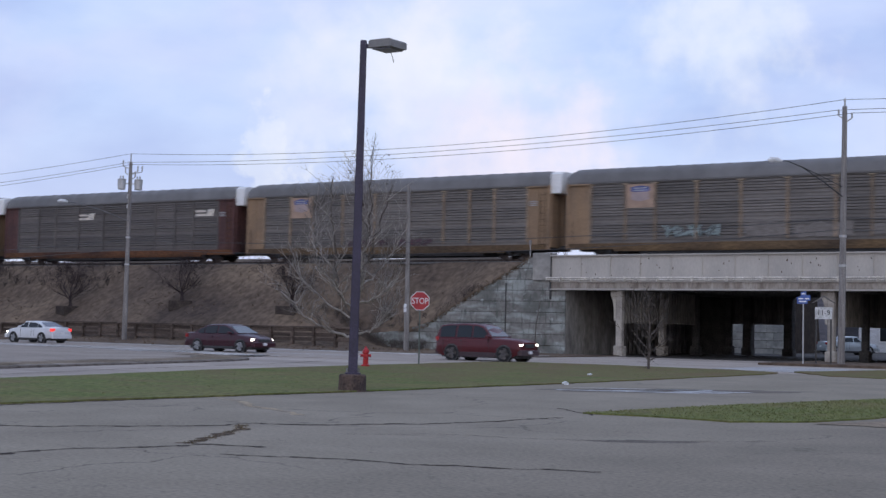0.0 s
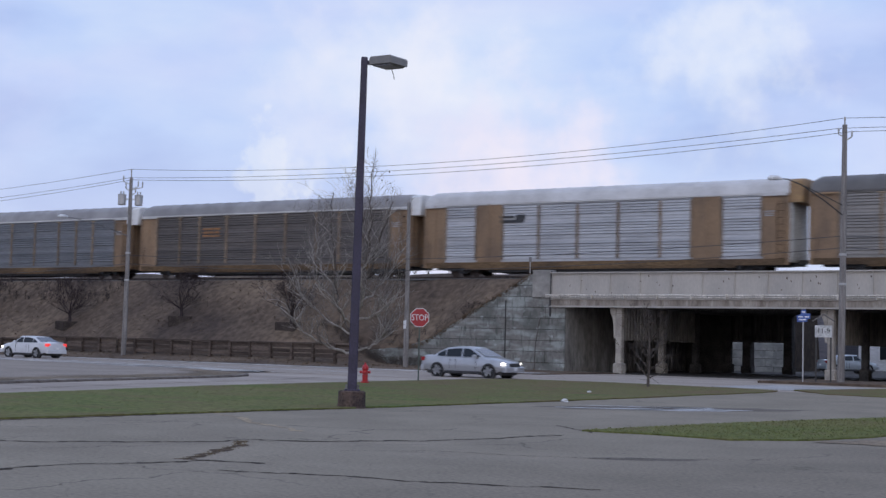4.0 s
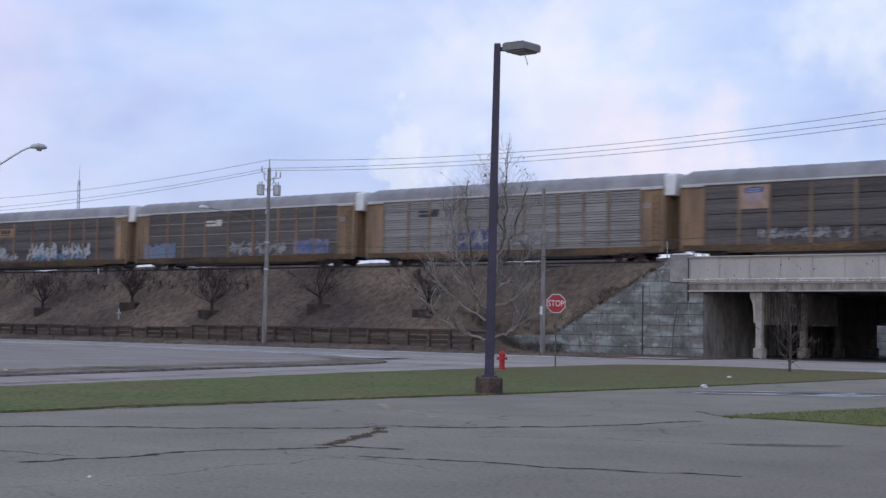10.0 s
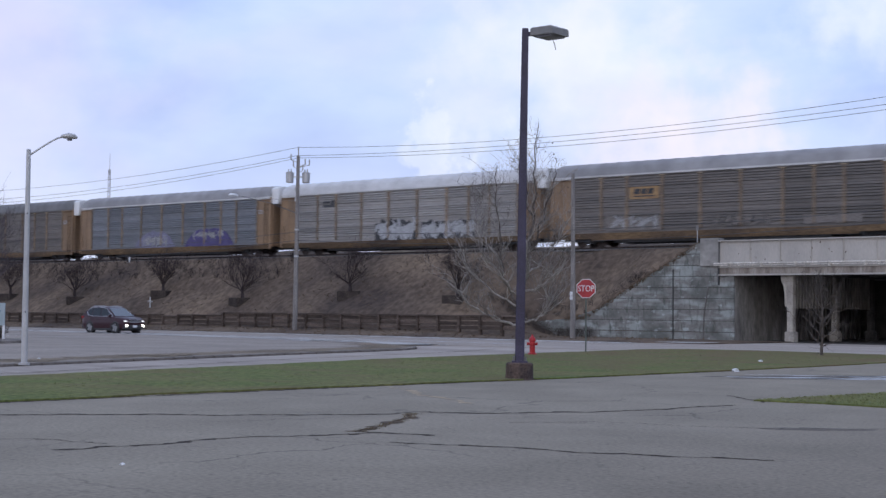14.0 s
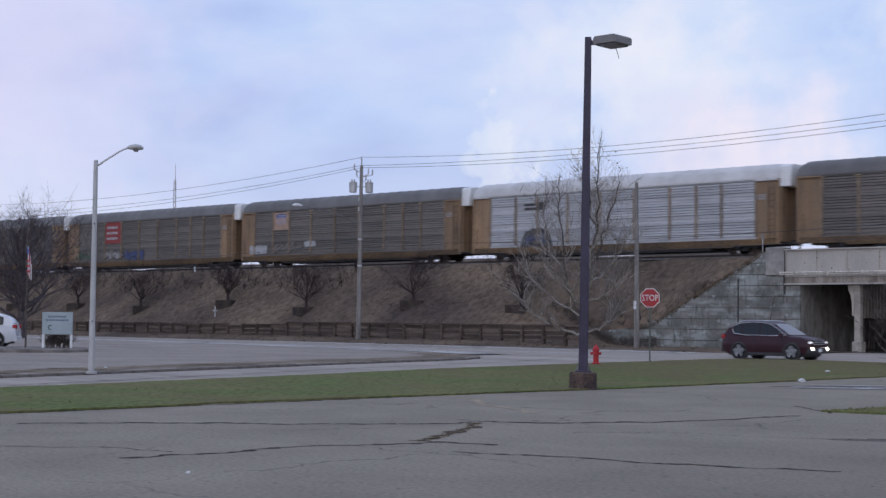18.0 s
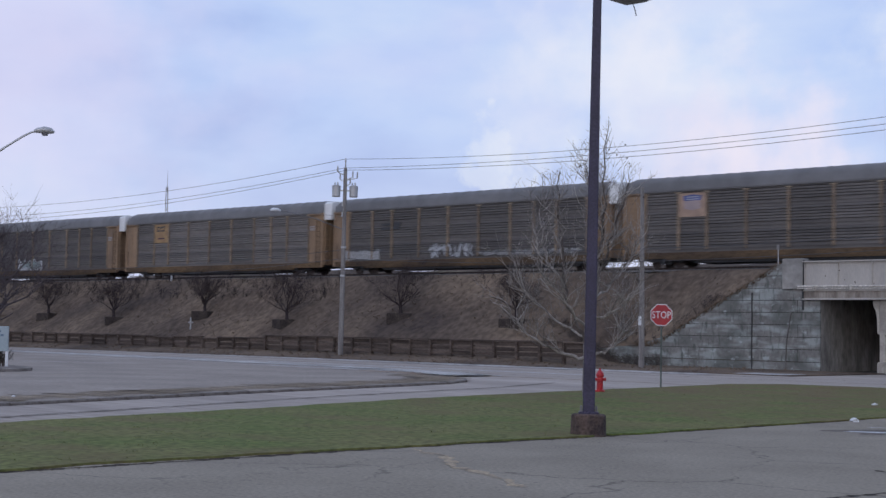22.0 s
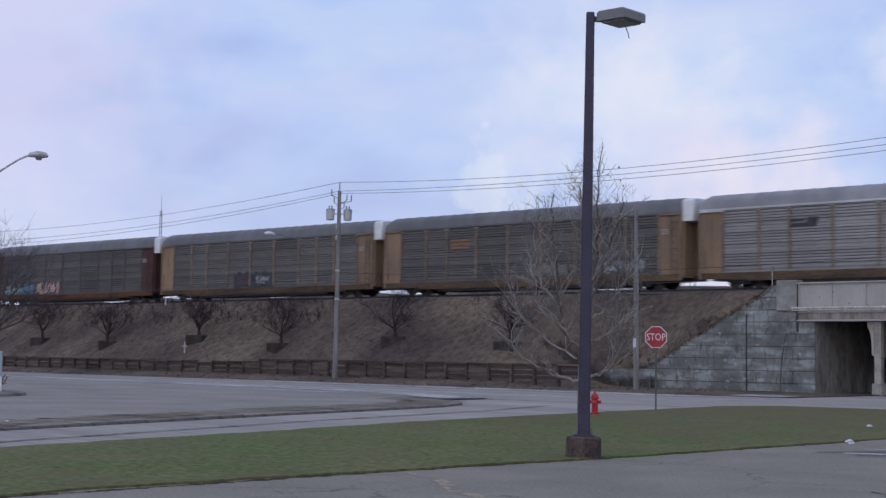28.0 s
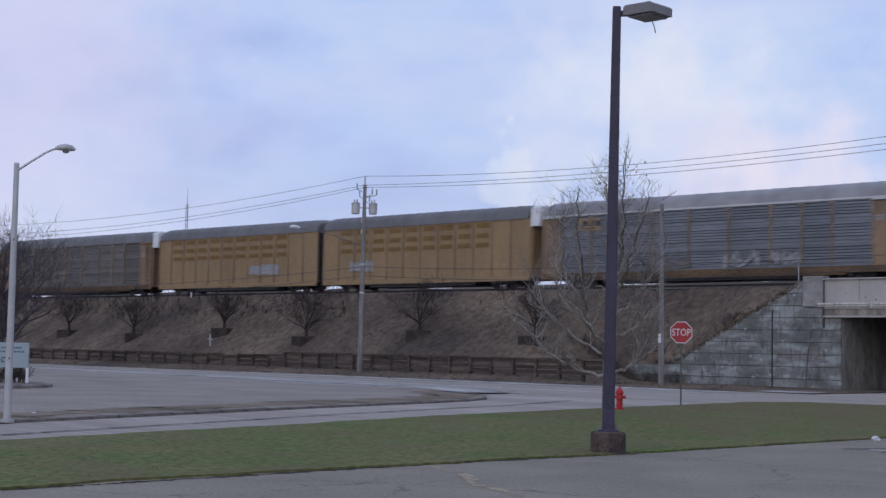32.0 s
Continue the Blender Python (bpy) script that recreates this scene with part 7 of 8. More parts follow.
def verge_tree(m, label):
    """Spreading bare tree: two leaders and low, pale, curving limbs."""
    global TWIG, KINK
    TWIG, KINK = 0.0062, 0.46
    r = random.Random(12)
    root = thing("bare_tree", m, label, "tree")
    bm = BM()
    tube(bm, [(0, 0, -0.1), (0.01, 0, 1.0), (0.0, 0.03, 1.8), (0.08, 0.0, 2.6), (0.28, 0, 3.42)], (0.10, 0.09, 0.08, 0.07, 0.055), 10)
    part("trunk", bm, M["bark_pale"], root, smooth=True)
    limbs = (
        ((0.28, 0, 3.0), (0.46, 0.1, 4.1), (0.50, 0.1, 5.4), (0.56, 0.0, 7.3)),
        ((0.30, 0, 3.05), (0.62, -0.2, 3.7), (0.88, -0.3, 4.8), (1.25, -0.3, 5.9)),
        ((-0.02, 0, 0.9), (-0.55, 0.3, 2.0), (-0.70, 0.4, 3.1), (-0.85, 0.4, 4.6), (-0.82, 0.3, 6.2)),
        ((0.0, 0, 0.5), (-0.8, -0.3, 0.62), (-1.7, -0.6, 1.15), (-2.5, -0.7, 2.0)),
        ((0.0, 0, 0.55), (0.55, 0.3, 0.62), (0.95, 0.6, 0.95), (1.3, 0.7, 1.6)),
        ((0.05, 0, 1.5), (0.5, -0.4, 1.7), (1.1, -0.8, 2.1), (1.6, -1.0, 2.9)),
        ((0.0, 0, 1.1), (-0.9, 0.5, 1.6), (-1.8, 0.9, 2.4), (-2.3, 1.0, 3.6)),
        ((0.02, 0, 1.4), (-0.6, -0.8, 2.1), (-1.3, -1.2, 3.0), (-1.6, -1.3, 4.4)),
        ((-0.65, 0.35, 2.6), (-1.2, 0.5, 3.4), (-1.4, 0.6, 4.6), (-1.35, 0.6, 5.4)),
        ((0.1, 0, 2.2), (0.7, 0.6, 2.7), (1.2, 0.9, 3.4), (1.7, 1.0, 4.3)),
        ((0.05, 0.02, 1.8), (0.3, -0.9, 2.4), (0.2, -1.4, 3.4), (0.1, -1.6, 4.6)),
        ((0.46, 0.1, 4.1), (0.2, 0.3, 4.9), (0.05, 0.4, 5.8), (-0.1, 0.4, 6.5)),
    )
    fine, forks = BM(), BM()
    for q, limb in enumerate(limbs):
        pts = [Vector((x, y, 0.72 + z * 0.97)) for x, y, z in limb]
        n = len(pts)
        bm = BM()
        bent = []
        for a, b in zip(pts, pts[1:]):
            for k in range(4):
                bent.append(a.lerp(b, k / 4) + (Vector((r.uniform(-1, 1), r.uniform(-1, 1), r.uniform(-1, 1))) * 0.085 if bent and k else Vector()))
        bent.append(pts[-1])
        tube(bm, bent, [(0.050 if q < 6 else 0.040) * (1 - 0.72 * k / (len(bent) - 1)) for k in range(len(bent))], 6)
        part("limb", bm, M["bark"] if q in (0, 1, 2, 11) else M["limb_pale"], root, smooth=True)
        for k in range(10):
            t = r.uniform(0.15, 0.9) * (n - 1)
            a = min(int(t), n - 2)
            way = (pts[a + 1] - pts[a]).normalized() * 0.6 + Vector((r.uniform(-1, 1), r.uniform(-1, 1), r.uniform(0.0, 0.8))) * 0.8
            branch_mesh(None, forks, pts[a].lerp(pts[a + 1], t - a), way, r.uniform(0.5, 1.25), 0.019, 2, r, 0.0, 0.5, (2, 3))
        for k in range(13 if q < 3 else 17):
            t = r.uniform(0.2, 1.0) * (n - 1)
            a = min(int(t), n - 2)
            base = pts[a].lerp(pts[a + 1], t - a)
            way = (pts[a + 1] - pts[a]).normalized() * 0.75 + Vector((r.uniform(-1, 1), r.uniform(-1, 1), r.uniform(-0.1, 0.9))) * 0.7
            branch_mesh(None, fine, base, way, r.uniform(0.5, 0.95), 0.011, 2, r, 0.0, 0.55, (2, 3))
    TWIG, KINK = 0.009, 0.27
    part("branch_fork", forks, M["limb_pale"], root)
    part("crown", fine, M["twig_pale"], root)
    for x, z in ((0.62, 7.35), (0.85, 7.2), (1.1, 7.5), (1.15, 7.1), (1.22, 6.95), (1.05, 6.5), (1.65, 5.95)):
        bm = BM()
        bmesh.ops.create_icosphere(bm, subdivisions=1, radius=0.028)
        part("seed_ball", bm, M["bark_dark"], root, m=pose(x, 0.05, z))
        bm = BM()
        tube(bm, [(x, 0.05, z + 0.02), (x - 0.08, 0.05, z + 0.10), (x - 0.35, 0.03, z - 0.25)], (0.004, 0.004, 0.007), 3)
        part("seed_stalk", bm, M["bark"], root)
    return root


verge_tree(pose(17.43, -45.9, 0.0, 0, 0, 37.6), "bare leafless tree with pale grey branches on the verge")
bare_tree("sapling", pose(22.2, -32.6, 0.02), "slender bare young tree on the verge", 3.6, 0.05, M["bark"], 11, 3, limbs=20, forks=(3, 4))
M["street_twig"] = material("street_tree_twigs", (0.115, 0.096, 0.098), (0.075, 0.062, 0.065), 0.95, scale=4, grain=20)
TWIG = 0.011
bare_tree("street_tree", pose(-49.4, -27.4, 0.0), "dark bare street tree with a dense twiggy crown", 9.6, 0.30, M["street_twig"], 26, 4, limbs=32, forks=(3, 5), reach=1.3)
bare_tree("street_tree", pose(-61, -29, 0.0), "dark bare street tree with a dense twiggy crown", 10.0, 0.2, M["street_twig"], 23, 4, limbs=12, forks=(3, 4))
TWIG = 0.009


M["shrub_twig"] = material("shrub_twigs", (0.062, 0.046, 0.044), (0.042, 0.032, 0.032), 0.95, scale=4, grain=20)


M["planter"] = material("planter_timber", (0.070, 0.056, 0.048), (0.045, 0.036, 0.032), 0.95, scale=1.5, grain=14)


def shrub(m, seed, h=2.7):
    r = random.Random(seed)
    root = thing("bare_shrub", m, "dark bare multi-stemmed shrub in a low timber planter", "shrub", "shrubs on the bank")
    bm = BM()
    bbox(bm, -0.85, 0.85, -0.75, 0.75, -0.6, 0.16, 0.03)
    part("planter", bm, M["planter"], root, "dark timber planter box")
    bm = BM()
    tube(bm, [(0, 0, -0.1), (0.03, 0.02, 0.4), (0.0, 0.04, 0.95)], (0.16, 0.12, 0.09), 8)
    part("trunk", bm, M["bark_dark"], root)
    bm = BM()
    for k in range(9):
        a = k * 2.4 + r.uniform(-0.3, 0.3)
        up = 0.75 + 0.25 * (k % 4)
        branch_mesh(None, bm, (0, 0.03, 0.55 + 0.045 * k), (math.cos(a), math.sin(a), up), h * r.uniform(0.30, 0.40), 0.045, 4, r, 0.0, 0.58, (3, 4))
    part("crown", bm, M["shrub_twig"], root)
    return root


for i, (x, y) in enumerate(((-17.5, -7.5), (-28.5, -7.0), (-39.6, -7.8), (-50.6, -6.9), (-62.0, -7.7), (-72.7, -7.3), (-83.5, -7.4), (-94, -7.4))):
    TWIG = 0.0075
    shrub(pose(x, y, bank_height(x, y), 0, 0, i * 37), 40 + i, (4.9 if i == 0 else 4.3) + 0.35 * ((i * 7) % 3))


# dense brush along the top of the bank and far woods
def brush(name, x0, x1, y0, y1, count, h, mat, label, seed, on_bank=True):
    r = random.Random(seed)
    bm = BM()
    for _ in range(count):
        x, y = r.uniform(x0, x1), r.uniform(y0, y1)
        z = bank_height(x, y) if on_bank else 0
        for k in range(4):
            d = Vector((r.uniform(-0.6, 0.6), r.uniform(-0.6, 0.6), 1)) * h * r.uniform(0.5, 1.1)
            p = Vector((x, y, z))
            tube(bm, [p, p + d * 0.55 + Vector((r.uniform(-.1, .1), r.uniform(-.1, .1), 0)), p + d], (0.009, 0.006, 0.003), 3)
            for j in range(3):
                q = p + d * r.uniform(0.3, 0.8)
                tube(bm, [q, q + Vector((r.uniform(-1, 1), r.uniform(-1, 1), r.uniform(0.2, 1))) * h * 0.3], (0.005, 0.003), 3)
    return tagged(part(name, bm, mat), label, "brush", "", "stuff")


brush("bank_brush", -112, -38, -5.4, -2.6, 520, 0.8, M["bark_dark"], "dark leafless brush along the bank top", 61)


# ---- low timber fence at the foot of the bank ----
def fence():
    root = tagged(new("timber_fence"), "low dark timber fence with three boards per bay", "fence", "", "structure")
    bm = BM()
    bbox(bm, -0.09, 0.09, -0.22, 0.06, -0.35, 1.00, 0.02)
    post = mesh_of("post", bm, M["fence"])
    bm = BM()
    bbox(bm, 0.0, 1.77, -0.06, 0.06, 0.0, 0.245, 0.025)
    board = mesh_of("board", bm, M["fence"])
    bm = BM()
    bbox(bm, 0.0, 1.78, -0.16, 0.06, 0.0, 0.10, 0.012)
    cap = mesh_of("cap_board", bm, M["fence"])
    for i in range(61):
        x = -118 + i * 1.8
        step = 0.20 if i >= 45 else (-0.1 if i in (38, 41) else 0.0)
        z = 0.12 + step
        part("post", post, None, root, m=pose(x, -11.9, z, rnd.uniform(-2, 2), rnd.uniform(-2, 2), 0))
        if x > -9.5:
            continue
        for k in range(3):
            part("board", board, None, root, m=pose(x + 0.02, -11.95 + rnd.uniform(-0.03, 0.03), z + 0.12 + k * 0.30, 0, rnd.uniform(-1.3, 1.3), 0))
        part("cap_board", cap, None, root, m=pose(x + 0.02, -11.95, z + 0.98, 0, rnd.uniform(-0.8, 0.8), 0))


fence()


# ---- beyond the underpass: a house and a parked car ----
def house(m, w, d, h, wall, label):
    root = thing("house", m, label, "house")
    bm = BM()
    box(bm, 0, w, 0, d, 0, h)
    part("wall", bm, wall, root)
    bm = BM()
    v = [bm.verts.new(p) for p in ((-0.4, -0.4, h), (w + 0.4, -0.4, h), (w + 0.4, d + 0.4, h), (-0.4, d + 0.4, h), (w / 2, -0.4, h + 2.6), (w / 2, d + 0.4, h + 2.6))]
    for f in ((0, 1, 4), (2, 3, 5), (1, 2, 5, 4), (3, 0, 4, 5), (3, 2, 1, 0)):
        bm.faces.new([v[i] for i in f])
    part("roof", bm, M["roof_shingle"], root)
    for x, z in ((w * 0.22, 1.0), (w * 0.68, 1.0), (w * 0.22, 3.6), (w * 0.68, 3.6)):
        if z + 1.3 > h:
            continue
        bm = BM()
        box(bm, x - 0.08, x + 1.0, -0.05, 0.02, z - 0.08, z + 1.4)
        f = part("window", bm, M["white_metal"], root)
        bm = BM()
        box(bm, x, x + 0.92, -0.06, -0.05, z, z + 1.32)
        part("pane", bm, M["glass"], f)
    return root


M["siding_grey"] = material("grey_siding", (0.17, 0.165, 0.19), (0.12, 0.12, 0.14), 0.7, scale=0.6, grain=6, stretch=(0.2, 0.2, 6))
M["roof_shingle"] = material("shingles", (0.09, 0.085, 0.085), (0.06, 0.055, 0.055), 0.9, scale=1, grain=8)
M["siding"] = material("pale_siding", (0.55, 0.56, 0.58), (0.47, 0.48, 0.50), 0.7, scale=0.6, grain=6, stretch=(0.2, 0.2, 6))
house(pose(-6.6, 46, 0), 9, 10, 5.2, M["siding_grey"], "grey two-storey house beyond the underpass")
house(pose(4.85, 46, 0), 9, 10, 4.6, M["siding"], "pale house down the street past the bridge")
bare_tree("street_tree", pose(11, 52, 0), "bare street tree past the bridge", 8.0, 0.16, M["bark_dark"], 31, 3, limbs=10)

# litter
for x, y, s in ((27.9, -49.6, 0.11), (24.6, -42.0, 0.085), (10.4, -60.5, 0.07), (36.2, -77.0, 0.03)):
    r = random.Random(int(x * 10))
    bm = BM()
    bmesh.ops.create_icosphere(bm, subdivisions=2, radius=s)
    for v in bm.verts:
        v.co *= r.uniform(0.55, 1.2)
        v.co.z = v.co.z * 0.55 + s * 0.3
    tagged(part("litter", bm, M["paper"], m=pose(x, y, 0.03 if x < 27.6 else 0.0)), "crumpled white paper litter on the ground", "litter", "litter")


# added dark backing closing the street past the bridge, in place of its shade
bm = BM()
extrude_xz(bm, [(-40, -0.3), (6.3, -0.3), (5.9, 5.4), (3, 7.2), (-40, 7.2)], 26, 32)
setting("wooded_slope", bm, M["earth"], "added dark slope beyond the underpass, standing in for shade", "slope")
bm = BM()
extrude_xz(bm, [(-40, -0.3), (120, -0.3), (120, 11), (60, 12.5), (20, 10.5), (-40, 11)], 90, 96)
setting("far_woods", bm, M["earth"], "added dark backing behind the houses that hides the sky", "woods")
brush("slope_brush", -8, 6.0, 24.0, 26.0, 130, 4.5, M["bark_dark"], "added dark brush past the bridge, before the backing slope", 64, False)
for x, h in ((-1.15, 1.25),):
    post = thing("track_marker", pose(x, -2.7, bank_height(x, -2.7)), "thin grey marker post beside the track", "post")
    bm = BM()
    tube(bm, [(0, 0, -0.2), (0, 0, h)], 0.03, 6)
    part("post", bm, M["galv"], post)
    bm = BM()
    bbox(bm, -0.09, 0.09, -0.05, 0.03, h - 0.05, h + 0.28, 0.01)
    part("plate", bm, M["lamp_metal"], post)
post = thing("mile_post", pose(-60.5, -2.9, bank_height(-60.5, -2.9)), "small white marker on the bank top", "post")
bm = BM()
bbox(bm, -0.08, 0.08, -0.05, 0.05, -0.2, 0.5, 0.01)
part("stone", bm, M["white_metal"], post)

brush("wall_brush", -11, -2.0, -6.3, -5.2, 45, 0.6, M["bark_dark"], "dark bare scrub along the top of the wing wall", 67)
brush("foot_brush", -15, -6.5, -7.6, -6.7, 120, 0.7, M["bark"], "low brown scrub at the foot of the wing wall", 68)

# planted island round the board sign
bm = BM()
tube(bm, [(-9.6, -51.2, 0.0), (-9.6, -51.2, 0.16), (-9.6, -51.2, 0.20)], (3.0, 3.0, 2.85), 28)
setting("sign_island", bm, M["kerb"], "low dark kerbed island round the board sign", "kerb")
low = thing("low_bush", pose(-9.35, -49.65, 0.2, 0, 0, 50), "small dark leafless bush below the board sign", "shrub")
bm = BM()
rr = random.Random(77)
for k in range(44):
    a = k * 0.9
    branch_mesh(None, bm, (rr.uniform(-0.5, 0.5), rr.uniform(-0.2, 0.2), 0), (math.cos(a) * 0.35, math.sin(a) * 0.35, 1), 0.42, 0.024, 2, rr, 0.0, 0.6, (4, 6))
part("crown", bm, M["bark"], low)
brush("ridge_brush", -130, 0, 8.2, 10.5, 170, 1.0, M["bark_dark"], "dark leafless brush beyond the track", 66)

# scrub along the sloping top of the wing wall
spots = []
for _ in range(900):
    x = rnd.uniform(-9, 1.2)
    spots.append((x, -6.46 + rnd.uniform(-0.08, 0.2), wall_top(x) - rnd.uniform(0.0, 0.22)))
blades("wall_scrub", spots, M["straw"], "dead grass hanging over the wall top", 0.2, 1.2, 0.03)


# ---- vehicles ----
M["chrome"] = material("brushed_chrome", (0.62, 0.62, 0.64), (0.48, 0.48, 0.50), 0.3, 0.6, scale=3, grain=20, bump=0)
M["dull_rim"] = material("dull_wheel", (0.13, 0.115, 0.11), (0.08, 0.072, 0.07), 0.7, 0.2, scale=4, grain=20, bump=0)
M["lamp_low"] = material("low_headlight", (0.8, 0.8, 0.82), None, 0.3, bump=0, emit=0.7)
M["screen_glass"] = glass_dark("screen_glass", (0.03, 0.034, 0.036))
M["screen_glass"].node_tree.nodes["Principled BSDF"].inputs["IOR"].default_value = 2.3
def loft(bm, stations, sides):
    """Skin cross sections given as x and a list of (y, z)."""
    rings = [[bm.verts.new((x, y, z)) for y, z in ring] for x, ring in zip(stations, sides)]
    skin(bm, rings)


def vehicle(name, m, label, paint, spec):
    """A car along +x: spec gives lengths and heights in metres."""
    root = thing(name, m, label, "car", "traffic")
    L, W, belt, roof, sill = spec["length"], spec["width"], spec["belt"], spec["roof"], 0.22
    f0, f1, r1, _ = spec["cabin"]     # windscreen foot, roof front, roof rear, rear glass foot (from the rear)
    h = W / 2
    # lower body
    prof = spec["profile"]
    rings, xs = [], []
    for x, top, k in prof:
        w = h * k
        xs.append(x)
        rings.append([(-w * 0.93, sill + (0.12 if x < 0.4 or x > L - 0.4 else 0)), (-w, sill + 0.28), (-w, (sill + top) * 0.55), (-w * 0.965, top - 0.06), (-w * 0.88, top), (0, top + 0.02), (w * 0.88, top), (w * 0.965, top - 0.06), (w, (sill + top) * 0.55), (w, sill + 0.28), (w * 0.93, sill + (0.12 if x < 0.4 or x > L - 0.4 else 0))])
    bm = BM()
    loft(bm, xs, rings)
    part("body", bm, paint, root, smooth=True)
    # greenhouse: painted shell under an arched roofline, with glazed openings laid in it
    line = spec["roofline"]
    wb, wt = h * 0.93, h * 0.74

    def half_at(z):
        return wb + (wt - wb) * (z - belt) / (roof - belt)

    def top_at(x):
        for (p, z0), (q, z1) in zip(line, line[1:]):
            if p <= x <= q:
                return z0 + (z1 - z0) * (x - p) / (q - p)
        return belt
    bm = BM()
    loft(bm, [x for x, z in line], [[(-wb, belt - 0.06), (-half_at(z - 0.03), z - 0.03), (-half_at(z) + 0.06, z), (0, z + 0.02), (half_at(z) - 0.06, z), (half_at(z - 0.03), z - 0.03), (wb, belt - 0.06)] for x, z in line])
    part("roof", bm, paint, root, smooth=True)

    def pane(points, name, label="", glass=M["glass"]):
        bm = BM()
        front = [bm.verts.new(p) for p in points]
        back = [bm.verts.new((p[0], p[1] * 0.97, p[2] - 0.01)) for p in points]
        skin(bm, [front, back])
        part(name, bm, glass, root, label)
    for q in (1, -1):
        for x0, x1 in spec["panes"]:
            xs = [x0 + (x1 - x0) * i / 8 for i in range(9)]
            upper = [(x, max(top_at(x) - 0.085, belt + 0.035)) for x in xs]
            pts = [(x, belt + 0.03) for x in (x0, x1)] + [p for p in reversed(upper)]
            pane([(x, q * (half_at(z) + 0.010), z) for x, z in pts], "side_window", "dark side window")
    for (xa, za), (xb, zb), name in ((line[-1], line[spec["screen"][1]], "windscreen"), (line[0], line[spec["screen"][0]], "rear_window")):
        d = Vector((xb - xa, 0, zb - za))
        out = Vector((-d.z, 0, d.x)).normalized()
        out = out if out.z > 0 else -out
        p, r = Vector((xa, 0, za)) + d * 0.07 + out * 0.03, Vector((xb, 0, zb)) - d * 0.07 + out * 0.03
        pane([(p.x, -wb * 0.90, p.z), (p.x, wb * 0.90, p.z), (r.x, wt * 0.88, r.z), (r.x, -wt * 0.88, r.z)], name, "dark glass reflecting the sky", M["screen_glass"])
    w = wt
    mid = (f1 + r1) / 2 - 0.05
    for s in (-1, 1):
        # lamps
        fx, rx = spec["front_lamp"], spec["rear_lamp"]
        bm = BM()
        y0, y1 = sorted((s * h * 0.60, s * h * 0.88))
        bbox(bm, fx - 0.16, fx + 0.02, y0, y1, spec["lamp_z"] - 0.055, spec["lamp_z"] + 0.06, 0.03)
        part("headlight", bm, (M["lamp_low"] if spec.get("fog") else M["lamp_on"]) if spec["lights"] else M["rim"], root)
        if spec.get("fog"):
            bm = BM()
            bmesh.ops.create_uvsphere(bm, u_segments=10, v_segments=6, radius=0.10)
            part("fog_light", bm, M["lamp_on"], root, m=pose(L + 0.0, s * h * 0.72, 0.50))
        bm = BM()
        y0, y1 = sorted((s * h * 0.60, s * h * 0.95))
        bbox(bm, rx - 0.02, rx + 0.18, y0, y1, spec["tail_z"] - 0.09, spec["tail_z"] + 0.10, 0.02)
        part("tail_light", bm, M["tail_on"] if spec.get("brake") else M["tail"], root)
        bm = BM()
        y0, y1 = sorted((s * h * 0.98, s * (h + 0.17)))
        bbox(bm, f0 - 0.42, f0 - 0.24, y0, y1, belt - 0.03, belt + 0.13, 0.03)
        part("door_mirror", bm, paint, root)
        # door seams and handles
        for x in (f0 - 0.32, mid, r1 + 0.15):
            bm = BM()
            y0, y1 = sorted((s * h * 0.985, s * h * 1.004))
            box(bm, x - 0.008, x + 0.008, y0, y1, sill + 0.2, belt - 0.1)
            part("door_seam", bm, M["plastic"], root)
        for x in (mid + 0.18, r1 + 0.32):
            bm = BM()
            y0, y1 = sorted((s * h * 0.97, s * h * 1.02))
            bbox(bm, x, x + 0.18, y0, y1, belt - 0.2, belt - 0.15, 0.008)
            part("door_handle", bm, paint, root)
        bm = BM()
        y0, y1 = sorted((s * h * 0.90, s * h * 1.012))
        bbox(bm, spec["axles"][0] + 0.45, spec["axles"][1] - 0.45, y0, y1, sill - 0.02, sill + (0.2 if spec.get("boxy") else 0.09), 0.02)
        part("side_skirt", bm, spec.get("trim", M["plastic"]), root)
    if spec.get("chrome"):
        x0, x1 = spec["panes"][0][0] - 0.12, spec["panes"][-1][1] + 0.16
        for s in (-1, 1):
            upper = [(x0 + (x1 - x0) * i / 14, max(top_at(x0 + (x1 - x0) * i / 14) - 0.055, belt + 0.03)) for i in range(15)]
            loop = [(x0 + 0.15, belt + 0.10)] + upper + [(x1 - 0.05, belt + 0.015), (x0 + 0.75, belt + 0.015), (x0 + 0.15, belt + 0.10)]
            bm = BM()
            tube(bm, [(x, s * (half_at(z) + 0.016), z) for x, z in loop], 0.016, 5)
            part("window_trim", bm, M["chrome"], root, "bright chrome window trim")
            bm = BM()
            rail = [(0.75 + (L - 2.9) * i / 8, top_at(0.75 + (L - 2.9) * i / 8)) for i in range(9)]
            tube(bm, [(x, s * (half_at(z) - 0.05), z + 0.03) for x, z in rail], 0.02, 5)
            part("roof_rail", bm, M["chrome"], root, "bright roof rail")
        for z in (0.70, 0.78, 0.86):
            bm = BM()
            bbox(bm, L - 0.02, L + 0.05, -h * 0.52, h * 0.52, z, z + 0.028, 0.006)
            part("grille_bar", bm, M["chrome"], root, "bright grille bar")
    bm = BM()
    bbox(bm, L - 0.10, L + 0.03, -h * 0.45, h * 0.45, spec["lamp_z"] - 0.13, spec["lamp_z"] + 0.04, 0.02)
    part("grille", bm, M["plastic"], root)
